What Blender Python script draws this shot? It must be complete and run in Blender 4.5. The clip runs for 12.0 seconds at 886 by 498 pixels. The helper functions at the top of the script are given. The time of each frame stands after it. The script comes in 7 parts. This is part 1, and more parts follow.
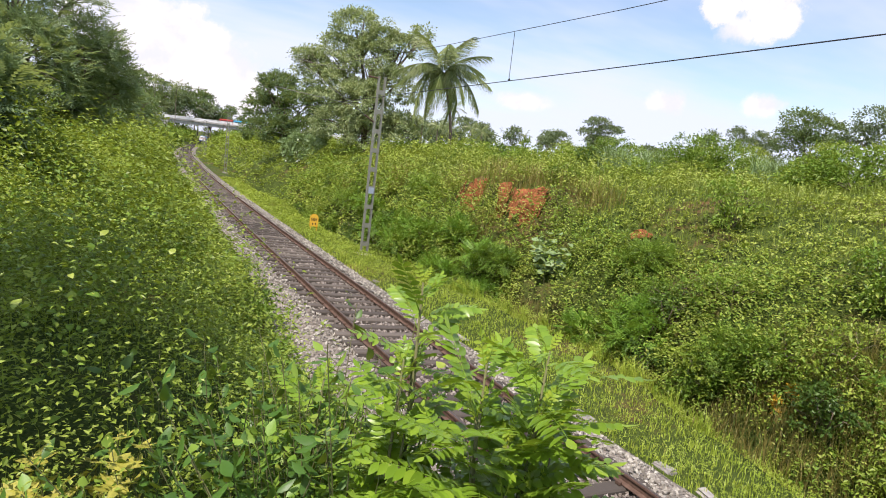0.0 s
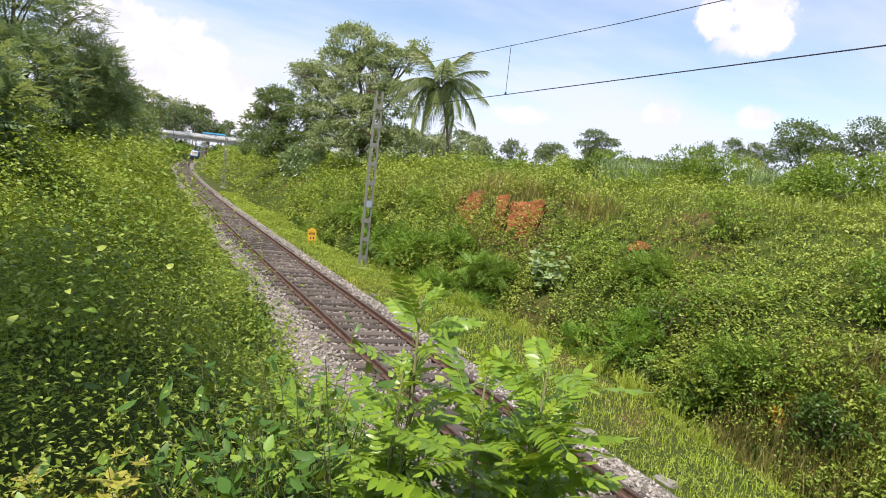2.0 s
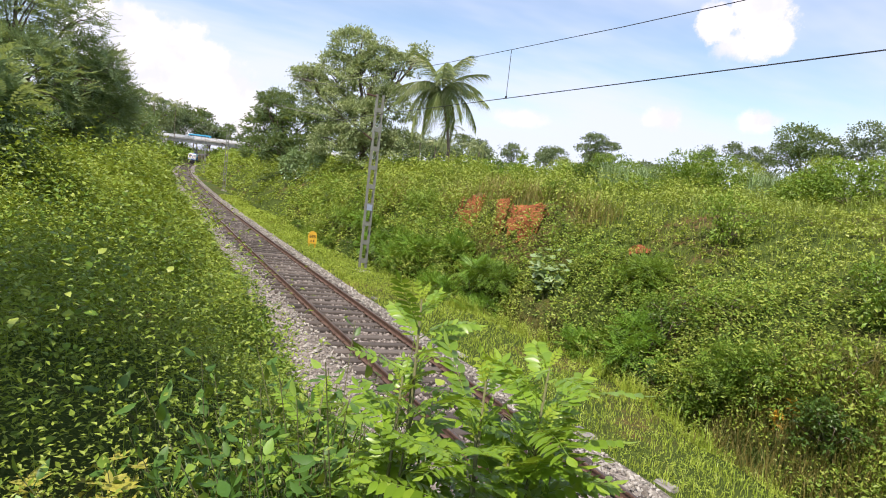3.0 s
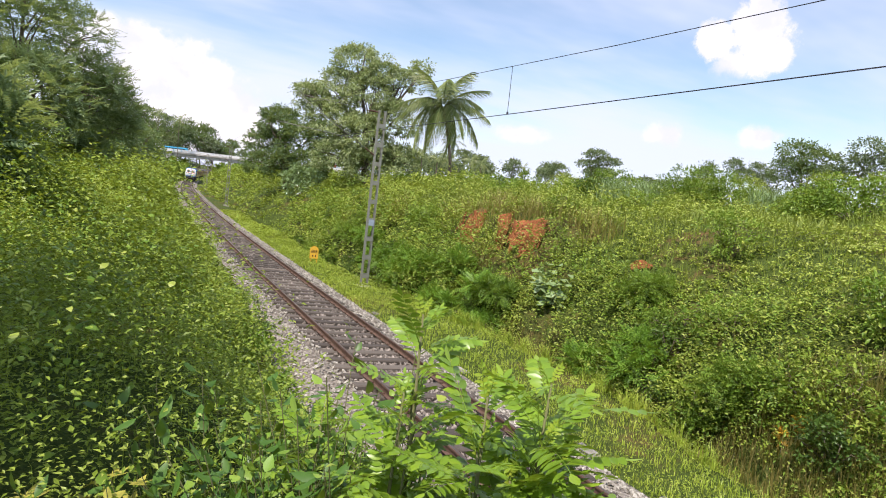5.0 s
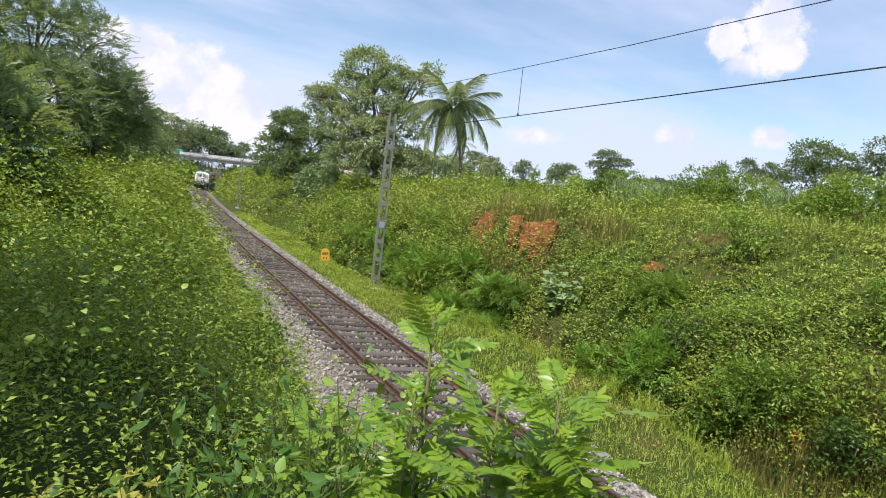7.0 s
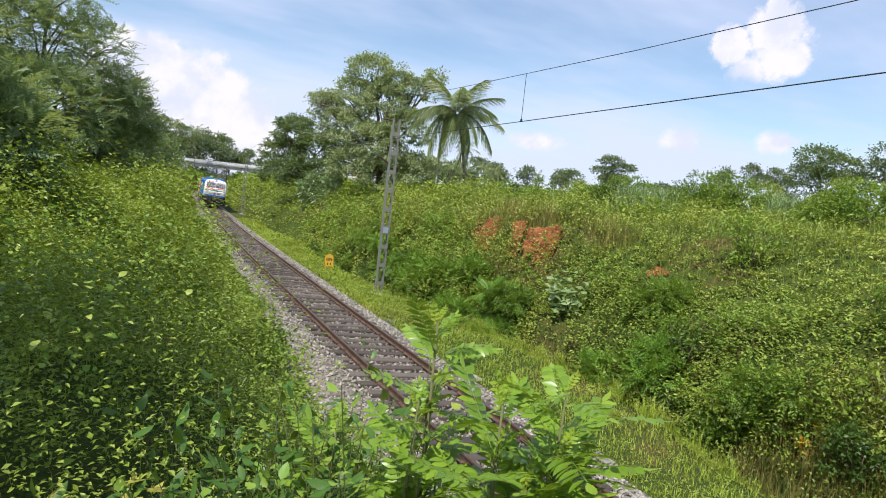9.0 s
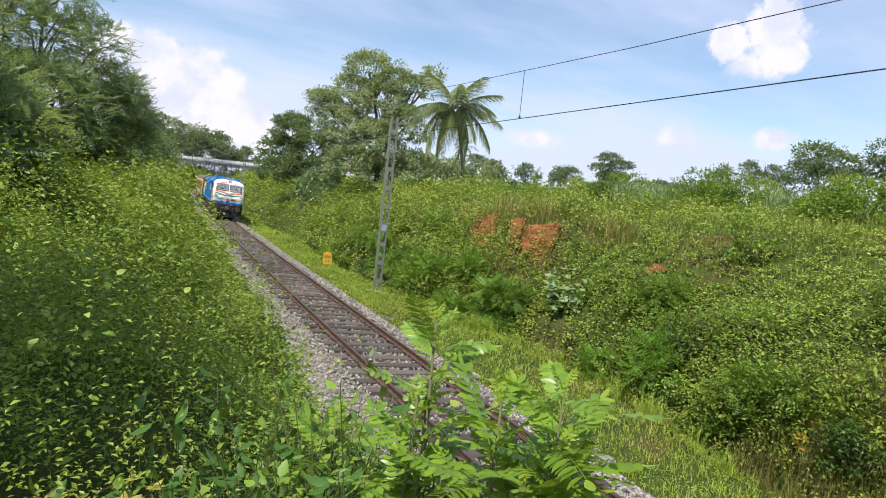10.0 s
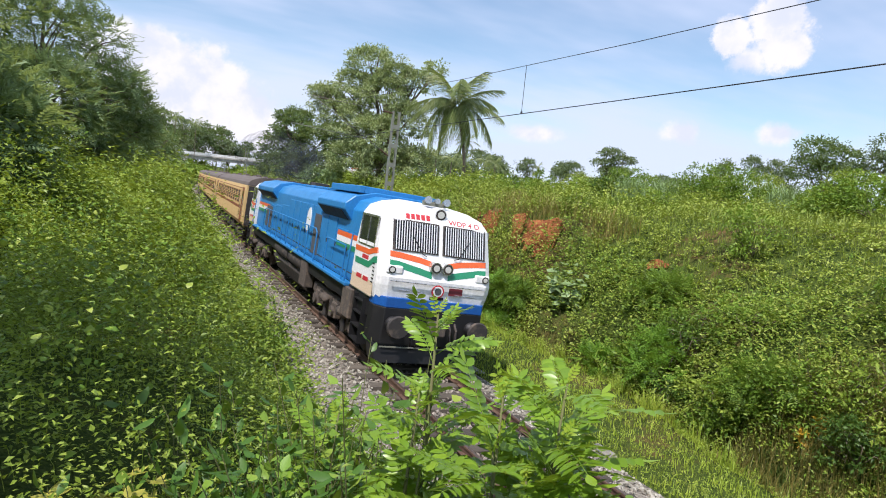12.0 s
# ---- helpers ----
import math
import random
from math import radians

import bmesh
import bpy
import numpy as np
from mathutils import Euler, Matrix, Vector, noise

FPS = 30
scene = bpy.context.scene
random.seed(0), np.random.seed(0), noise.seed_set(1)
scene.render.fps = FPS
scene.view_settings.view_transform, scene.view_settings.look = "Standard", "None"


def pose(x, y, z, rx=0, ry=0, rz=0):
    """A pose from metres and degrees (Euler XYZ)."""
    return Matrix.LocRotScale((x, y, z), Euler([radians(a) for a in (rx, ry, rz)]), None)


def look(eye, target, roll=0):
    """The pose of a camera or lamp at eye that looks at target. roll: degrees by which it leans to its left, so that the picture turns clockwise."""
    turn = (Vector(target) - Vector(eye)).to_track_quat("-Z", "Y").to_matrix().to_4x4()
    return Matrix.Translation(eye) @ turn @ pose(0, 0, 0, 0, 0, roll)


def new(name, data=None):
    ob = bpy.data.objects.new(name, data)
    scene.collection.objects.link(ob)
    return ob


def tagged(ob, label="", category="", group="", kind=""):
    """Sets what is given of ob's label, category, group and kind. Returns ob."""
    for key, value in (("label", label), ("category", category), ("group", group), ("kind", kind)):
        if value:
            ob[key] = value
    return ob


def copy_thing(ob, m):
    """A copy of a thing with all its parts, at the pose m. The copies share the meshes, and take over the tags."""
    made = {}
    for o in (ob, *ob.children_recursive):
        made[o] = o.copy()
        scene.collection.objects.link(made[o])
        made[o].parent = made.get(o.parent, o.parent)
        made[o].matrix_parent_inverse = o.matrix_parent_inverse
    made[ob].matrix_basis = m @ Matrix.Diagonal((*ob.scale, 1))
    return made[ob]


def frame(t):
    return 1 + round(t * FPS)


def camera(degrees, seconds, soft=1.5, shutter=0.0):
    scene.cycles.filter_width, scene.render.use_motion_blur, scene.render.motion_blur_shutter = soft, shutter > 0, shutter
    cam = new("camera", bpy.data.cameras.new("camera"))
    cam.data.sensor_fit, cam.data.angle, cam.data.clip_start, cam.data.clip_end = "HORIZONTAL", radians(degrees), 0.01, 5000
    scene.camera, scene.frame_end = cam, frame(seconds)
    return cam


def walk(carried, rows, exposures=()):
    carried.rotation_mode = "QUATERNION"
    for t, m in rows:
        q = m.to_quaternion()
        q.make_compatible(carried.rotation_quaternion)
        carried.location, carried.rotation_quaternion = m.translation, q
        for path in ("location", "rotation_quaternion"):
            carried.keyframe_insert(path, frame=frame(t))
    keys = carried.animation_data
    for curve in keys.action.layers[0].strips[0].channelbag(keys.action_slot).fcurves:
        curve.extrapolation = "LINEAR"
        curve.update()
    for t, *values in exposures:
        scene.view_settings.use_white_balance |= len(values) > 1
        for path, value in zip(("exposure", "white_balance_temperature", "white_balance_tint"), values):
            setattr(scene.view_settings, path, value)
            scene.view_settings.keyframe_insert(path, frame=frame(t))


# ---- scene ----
K = 0.00047          # the track bends gently to the right, radius about 2.1 km
CANT = 3.27          # degrees of superelevation
EYE = (-5.543, 0.0, 4.042)


def aim(yaw, down, roll):
    y, p = radians(yaw), radians(down)
    d = Vector((math.sin(y) * math.cos(p), math.cos(y) * math.cos(p), -math.sin(p)))
    return look(EYE, Vector(EYE) + d, roll)


cam = camera(73.86, 12.0, soft=1.0)
PATH = [(0.0, 28.33, 8.277, 6.423), (0.5, 28.235, 7.348, 6.065), (1.0, 28.127, 6.966, 6.134), (1.5, 28.367, 7.031, 6.125),
        (2.0, 28.37, 6.993, 6.04), (2.5, 28.267, 6.791, 6.124), (4.5, 28.349, 5.823, 5.994), (5.0, 27.993, 5.223, 6.149),
        (5.5, 27.723, 5.409, 6.068), (6.0, 27.305, 5.353, 6.003), (6.5, 27.141, 5.257, 5.833), (7.0, 26.946, 5.157, 5.911),
        (9.0, 26.523, 4.65, 5.834), (9.5, 26.614, 4.904, 5.745), (10.0, 26.704, 4.89, 5.734), (10.5, 26.633, 5.163, 5.749),
        (11.0, 26.438, 5.096, 5.667), (11.5, 26.484, 5.184, 5.742), (12.0, 26.579, 5.347, 5.73)]
walk(cam, [(t, aim(a, b, c)) for t, a, b, c in PATH],
     exposures=[(0, 0.44, 6550, 23), (2.5, 0.46, 6550, 23), (5.8, 0.45, 6450, 21), (6.4, 0.27, 6300, 19), (9.0, 0.26, 6250, 18), (12.0, 0.28, 6250, 18)])

# ---- world and sun ----
SUN = Vector((-0.43, -0.31, 0.85)).normalized()
world = bpy.data.worlds.new("sky")
scene.world = world
world.use_nodes = True


class Nodes:
    """A small writer of node trees."""

    def __init__(self, tree):
        self.t = tree
        tree.nodes.clear()

    def add(self, kind, props=None, **ins):
        n = self.t.nodes.new(kind)
        props = props or {}
        if "operation" in props:
            n.operation = props["operation"]
        if "use_clamp" in props:
            n.use_clamp = props["use_clamp"]
        if "interpolation_type" in props:
            n.interpolation_type = props["interpolation_type"]
        if "data_type" in props:
            n.data_type, n.blend_type = props["data_type"], props["blend_type"]
        for k, v in ins.items():
            k = int(k[1:]) if k[0] == "i" and k[1:].isdigit() else k.replace("_", " ")
            if isinstance(v, bpy.types.NodeSocket):
                self.t.links.new(v, n.inputs[k])
            else:
                n.inputs[k].default_value = v
        return n

    def math(self, op, a, b=0.0, clamp=False):
        return self.add("ShaderNodeMath", {"operation": op, "use_clamp": clamp}, i0=a, i1=b).outputs[0]

    def vec(self, op, a, b=(0, 0, 0)):
        n = self.add("ShaderNodeVectorMath", {"operation": op}, i0=a, i1=b)
        return n.outputs[1] if op in ("LENGTH", "DOT_PRODUCT", "DISTANCE") else n.outputs[0]

    def noise(self, vector, scale, detail=4.0, rough=0.55):
        return self.add("ShaderNodeTexNoise", None, Vector=vector, Scale=scale, Detail=detail, Roughness=rough).outputs[0]

    def ramp(self, fac, stops):
        n = self.add("ShaderNodeValToRGB", None, Fac=fac)
        e = n.color_ramp.elements
        while len(e) < len(stops):
            e.new(0.5)
        for el, (p, c) in zip(e, stops):
            el.position, el.color = p, (*c, 1) if len(c) == 3 else c
        return n.outputs[0]

    def mix(self, fac, a, b, mode="MIX"):
        n = self.add("ShaderNodeMix", {"data_type": "RGBA", "blend_type": mode})
        for i, v in ((0, fac), (6, a), (7, b)):
            if isinstance(v, bpy.types.NodeSocket):
                self.t.links.new(v, n.inputs[i])
            else:
                n.inputs[i].default_value = v if i == 0 else (*v, 1)
        return n.outputs[2]

    def smooth(self, v, lo, hi):
        n = self.add("ShaderNodeMapRange", {"interpolation_type": "SMOOTHSTEP"}, Value=v)
        n.inputs[1].default_value, n.inputs[2].default_value = lo, hi
        return n.outputs[0]


def build_sky():
    n = Nodes(world.node_tree)
    d = n.add("ShaderNodeTexCoord").outputs["Generated"]
    sky = n.add("ShaderNodeTexSky")
    sky.sky_type, sky.sun_disc, sky.sun_elevation, sky.sun_rotation = "NISHITA", False, math.asin(SUN.z), math.atan2(SUN.x, SUN.y)
    sky.air_density, sky.dust_density, sky.ozone_density = 1.0, 1.2, 1.5
    base = n.vec("SCALE", sky.outputs[0])
    base.node.inputs["Scale"].default_value = 0.135
    # thin high cloud, drawn out along the horizon
    sep = n.add("ShaderNodeSeparateXYZ", None, Vector=d)
    up = n.math("ADD", n.math("MAXIMUM", sep.outputs[2], 0.0), 0.12)
    flat = n.add("ShaderNodeCombineXYZ", None, X=n.math("DIVIDE", sep.outputs[0], up), Y=n.math("DIVIDE", sep.outputs[1], up), Z=0.0).outputs[0]
    wisp = n.noise(n.vec("MULTIPLY", flat, (0.35, 0.7, 1)), 1.1, 5, 0.55)
    low = n.smooth(sep.outputs[2], 0.30, 0.02)
    thin = n.smooth(n.math("ADD", wisp, n.math("MULTIPLY", low, 0.20)), 0.36, 0.72)
    thin = n.math("MULTIPLY", thin, 0.93)
    # heaped cloud
    puff = n.noise(d, 34, 8, 0.62)
    big = n.noise(d, 7, 4, 0.6)

    def heap(centre, stretch, edge, lump):
        r = n.vec("LENGTH", n.vec("MULTIPLY", n.vec("SUBTRACT", d, centre), stretch))
        r = n.math("ADD", r, n.math("MULTIPLY", n.math("SUBTRACT", puff, 0.5), lump))
        r = n.math("ADD", r, n.math("MULTIPLY", n.math("SUBTRACT", big, 0.5), 0.35))
        return n.smooth(r, 1.0, edge)
    heaps = None
    for c, s, e in (((0.03, 0.989, 0.105), (8.2, 8, 10.5), 0.72), ((-0.02, 0.985, 0.15), (11, 10, 18), 0.7), ((0.10, 0.99, 0.075), (9, 9, 14), 0.6),
                    ((0.740, 0.615, 0.262), (30, 30, 28), 0.7), ((0.768, 0.570, 0.290), (24, 24, 21), 0.7), ((0.782, 0.566, 0.25), (23, 23, 27), 0.6), ((0.765, 0.60, 0.238), (22, 22, 34), 0.3),
                    ((0.725, 0.676, 0.130), (26, 26, 46), 0.35), ((0.807, 0.575, 0.133), (26, 26, 50), 0.35), ((0.561, 0.82, 0.113), (16, 16, 52), 0.25)):
        h = heap(c, s, e, 0.75 if s[0] < 20 else 1.3)
        heaps = h if heaps is None else n.math("MAXIMUM", heaps, h)
    white = n.mix(n.smooth(n.noise(d, 16, 6), 0.38, 0.60), (0.66, 0.71, 0.78), (0.83, 0.83, 0.83))
    sky_col = n.mix(thin, n.vec("MULTIPLY", base, (1.08, 1.15, 1.06)), (0.63, 0.715, 0.86))
    sky_col = n.mix(heaps, sky_col, white)
    bg = n.add("ShaderNodeBackground", None, Color=sky_col, Strength=1.0)
    n.add("ShaderNodeOutputWorld", None, Surface=bg.outputs[0])


build_sky()
sun = new("sun", bpy.data.lights.new("sun", "SUN"))
sun.data.energy, sun.data.angle, sun.data.color = 4.6, radians(0.6), (1.0, 0.95, 0.86)
sun.matrix_world = look(SUN * 100, (0, 0, 0))

# ---- materials ----


def material(name, build):
    m = bpy.data.materials.new(name)
    m.use_nodes = True
    n = Nodes(m.node_tree)
    surface = build(n)
    n.add("ShaderNodeOutputMaterial", None, Surface=surface)
    return m


def bumped(n, height, strength=0.4, distance=0.02):
    return n.add("ShaderNodeBump", None, Height=height, Strength=strength, Distance=distance).outputs[0]


def leafy(name, stops, back=0.25, rough=0.42, spec=0.32, patch=0.25):
    """Leaves: each leaf its own tint, patches of lighter and darker growth, light through the blade."""
    def build(n):
        rnd = n.add("ShaderNodeNewGeometry").outputs["Random Per Island"]
        pos = n.add("ShaderNodeTexCoord").outputs["Object"]
        p = n.noise(pos, 0.45, 3)
        fine = n.noise(pos, 2.2, 3)
        own = n.add("ShaderNodeObjectInfo").outputs["Random"]
        f = n.math("ADD", n.math("ADD", n.math("MULTIPLY", rnd, 0.55), 0.15), n.math("MULTIPLY", n.math("SUBTRACT", p, 0.4), patch * 4.4))
        f = n.math("ADD", f, n.math("MULTIPLY", n.math("SUBTRACT", fine, 0.45), patch * 3.2))
        f = n.math("ADD", f, n.math("MULTIPLY", n.math("SUBTRACT", own, 0.4), patch * 1.3), True)
        col = n.ramp(f, stops)
        pr = n.add("ShaderNodeBsdfPrincipled", None, Base_Color=col, Roughness=rough, Specular_IOR_Level=spec)
        tr = n.add("ShaderNodeBsdfTranslucent", None, Color=n.mix(0.5, col, (0.42, 0.45, 0.02), "MIX"))
        return n.add("ShaderNodeMixShader", None, Fac=back, i1=pr.outputs[0], i2=tr.outputs[0]).outputs[0]
    return material(name, build)


def painted(name, colour, rough=0.4, metal=0.0, wear=0.15, scale=3.0, dirt=(0.16, 0.12, 0.08), bump=0.0, spec=0.5):
    """A painted or bare solid surface with blotches, fine grain and grime."""
    def build(n):
        pos = n.add("ShaderNodeTexCoord").outputs["Object"]
        big, fine = n.noise(pos, scale, 5, 0.6), n.noise(pos, scale * 14, 4, 0.6)
        tone = n.mix(n.smooth(fine, 0.3, 0.75), tuple(c * 0.88 for c in colour), tuple(min(1, c * 1.08) for c in colour))
        col = n.mix(n.math("MULTIPLY", n.smooth(big, 0.45, 0.78), wear * 2.2, True), tone, dirt)
        r = n.math("ADD", n.math("MULTIPLY", big, 0.25), rough - 0.1)
        kw = {"Normal": bumped(n, fine, bump)} if bump else {}
        return n.add("ShaderNodeBsdfPrincipled", None, Base_Color=col, Roughness=r, Metallic=metal, Specular_IOR_Level=spec, **kw).outputs[0]
    return material(name, build)


def pieces(name, stops, rough=0.85, bump=0.5, grain=40.0, island=True):
    """Stones, sleepers and the like: each piece its own tint."""
    def build(n):
        pos = n.add("ShaderNodeTexCoord").outputs["Object"]
        if island:
            rnd = n.add("ShaderNodeNewGeometry").outputs["Random Per Island"]
        else:
            rnd = n.add("ShaderNodeObjectInfo").outputs["Random"]
        g = n.noise(pos, grain, 5, 0.65)
        f = n.math("ADD", n.math("MULTIPLY", rnd, 0.7), n.math("MULTIPLY", g, 0.3))
        return n.add("ShaderNodeBsdfPrincipled", None, Base_Color=n.ramp(f, stops), Roughness=rough,
                     Normal=bumped(n, g, bump, 0.01)).outputs[0]
    return material(name, build)


def soil(n):
    pos = n.add("ShaderNodeTexCoord").outputs["Object"]
    big, mid, fine = n.noise(pos, 0.25, 5, 0.6), n.noise(pos, 3.0, 6, 0.65), n.noise(pos, 30.0, 5, 0.6)
    earth = n.mix(n.smooth(mid, 0.35, 0.7), (0.09, 0.06, 0.03), (0.20, 0.10, 0.05))
    # low green cover; its depth also stands for shade between the weeds
    moss_shade = n.mix(n.smooth(fine, 0.3, 0.7), (0.032, 0.056, 0.012), (0.085, 0.115, 0.022))
    col = n.mix(n.smooth(n.math("ADD", big, n.math("MULTIPLY", mid, 0.3)), 0.95, 0.62), earth, moss_shade)
    return n.add("ShaderNodeBsdfPrincipled", None, Base_Color=col, Roughness=0.95, Specular_IOR_Level=0.1,
                 Normal=bumped(n, n.math("ADD", mid, n.math("MULTIPLY", fine, 0.3)), 0.9, 0.12)).outputs[0]


def laterite(n):
    pos = n.add("ShaderNodeTexCoord").outputs["Object"]
    mid, fine = n.noise(pos, 1.6, 7, 0.65), n.noise(pos, 14.0, 6, 0.65)
    col = n.ramp(n.math("ADD", n.math("MULTIPLY", mid, 0.65), n.math("MULTIPLY", fine, 0.35)),
                 [(0.30, (0.08, 0.035, 0.018)), (0.46, (0.22, 0.08, 0.032)), (0.60, (0.36, 0.135, 0.055)), (0.75, (0.26, 0.17, 0.09))])
    return n.add("ShaderNodeBsdfPrincipled", None, Base_Color=col, Roughness=0.95, Specular_IOR_Level=0.1,
                 Normal=bumped(n, n.math("ADD", mid, n.math("MULTIPLY", fine, 0.5)), 1.0, 0.15)).outputs[0]


def bark_nodes(n):
    pos = n.add("ShaderNodeTexCoord").outputs["Object"]
    w = n.noise(n.vec("MULTIPLY", pos, (6, 6, 1.2)), 2.0, 6, 0.65)
    return n.add("ShaderNodeBsdfPrincipled", None, Base_Color=n.ramp(w, [(0.3, (0.07, 0.05, 0.035)), (0.7, (0.26, 0.21, 0.15))]), Roughness=0.9,
                 Normal=bumped(n, w, 0.8, 0.03)).outputs[0]


def glass_nodes(n):
    pos = n.add("ShaderNodeTexCoord").outputs["Object"]
    r = n.math("ADD", n.math("MULTIPLY", n.noise(pos, 5), 0.12), 0.03)
    return n.add("ShaderNodeBsdfPrincipled", None, Base_Color=(0.02, 0.025, 0.025, 1), Roughness=r, Specular_IOR_Level=0.8).outputs[0]


def rail_nodes(n):
    pos = n.add("ShaderNodeTexCoord").outputs["Object"]
    w = n.noise(pos, 9.0, 5)
    col = n.ramp(w, [(0.3, (0.070, 0.040, 0.026)), (0.7, (0.14, 0.085, 0.058))])
    return n.add("ShaderNodeBsdfPrincipled", None, Base_Color=col, Roughness=0.75, Metallic=0.15, Normal=bumped(n, w, 0.3, 0.004)).outputs[0]


def bed_nodes(n):
    """Close-packed crushed stone, too small to pick apart."""
    pos = n.add("ShaderNodeTexCoord").outputs["Object"]
    stone = n.add("ShaderNodeTexVoronoi", None, Vector=pos, Scale=15.0)
    tint = n.add("ShaderNodeSeparateXYZ", None, Vector=stone.outputs["Color"]).outputs[0]
    stain = n.noise(pos, 0.8, 4)
    f = n.math("ADD", n.math("MULTIPLY", tint, 0.7), n.math("MULTIPLY", stain, 0.3))
    col = n.ramp(f, [(0.1, (0.10, 0.085, 0.065)), (0.5, (0.19, 0.165, 0.13)), (0.9, (0.33, 0.30, 0.25))])
    return n.add("ShaderNodeBsdfPrincipled", None, Base_Color=col, Roughness=0.9, Normal=bumped(n, stone.outputs["Distance"], 1.0, 0.05)).outputs[0]


def smoke_nodes(n):
    pos = n.add("ShaderNodeTexCoord").outputs["Object"]
    f = n.math("MULTIPLY", n.smooth(n.noise(pos, 0.9, 4), 0.30, 0.72), 0.26)
    d = n.add("ShaderNodeBsdfDiffuse", None, Color=(0.06, 0.065, 0.08, 1))
    t = n.add("ShaderNodeBsdfTransparent")
    return n.add("ShaderNodeMixShader", None, Fac=f, i1=t.outputs[0], i2=d.outputs[0]).outputs[0]


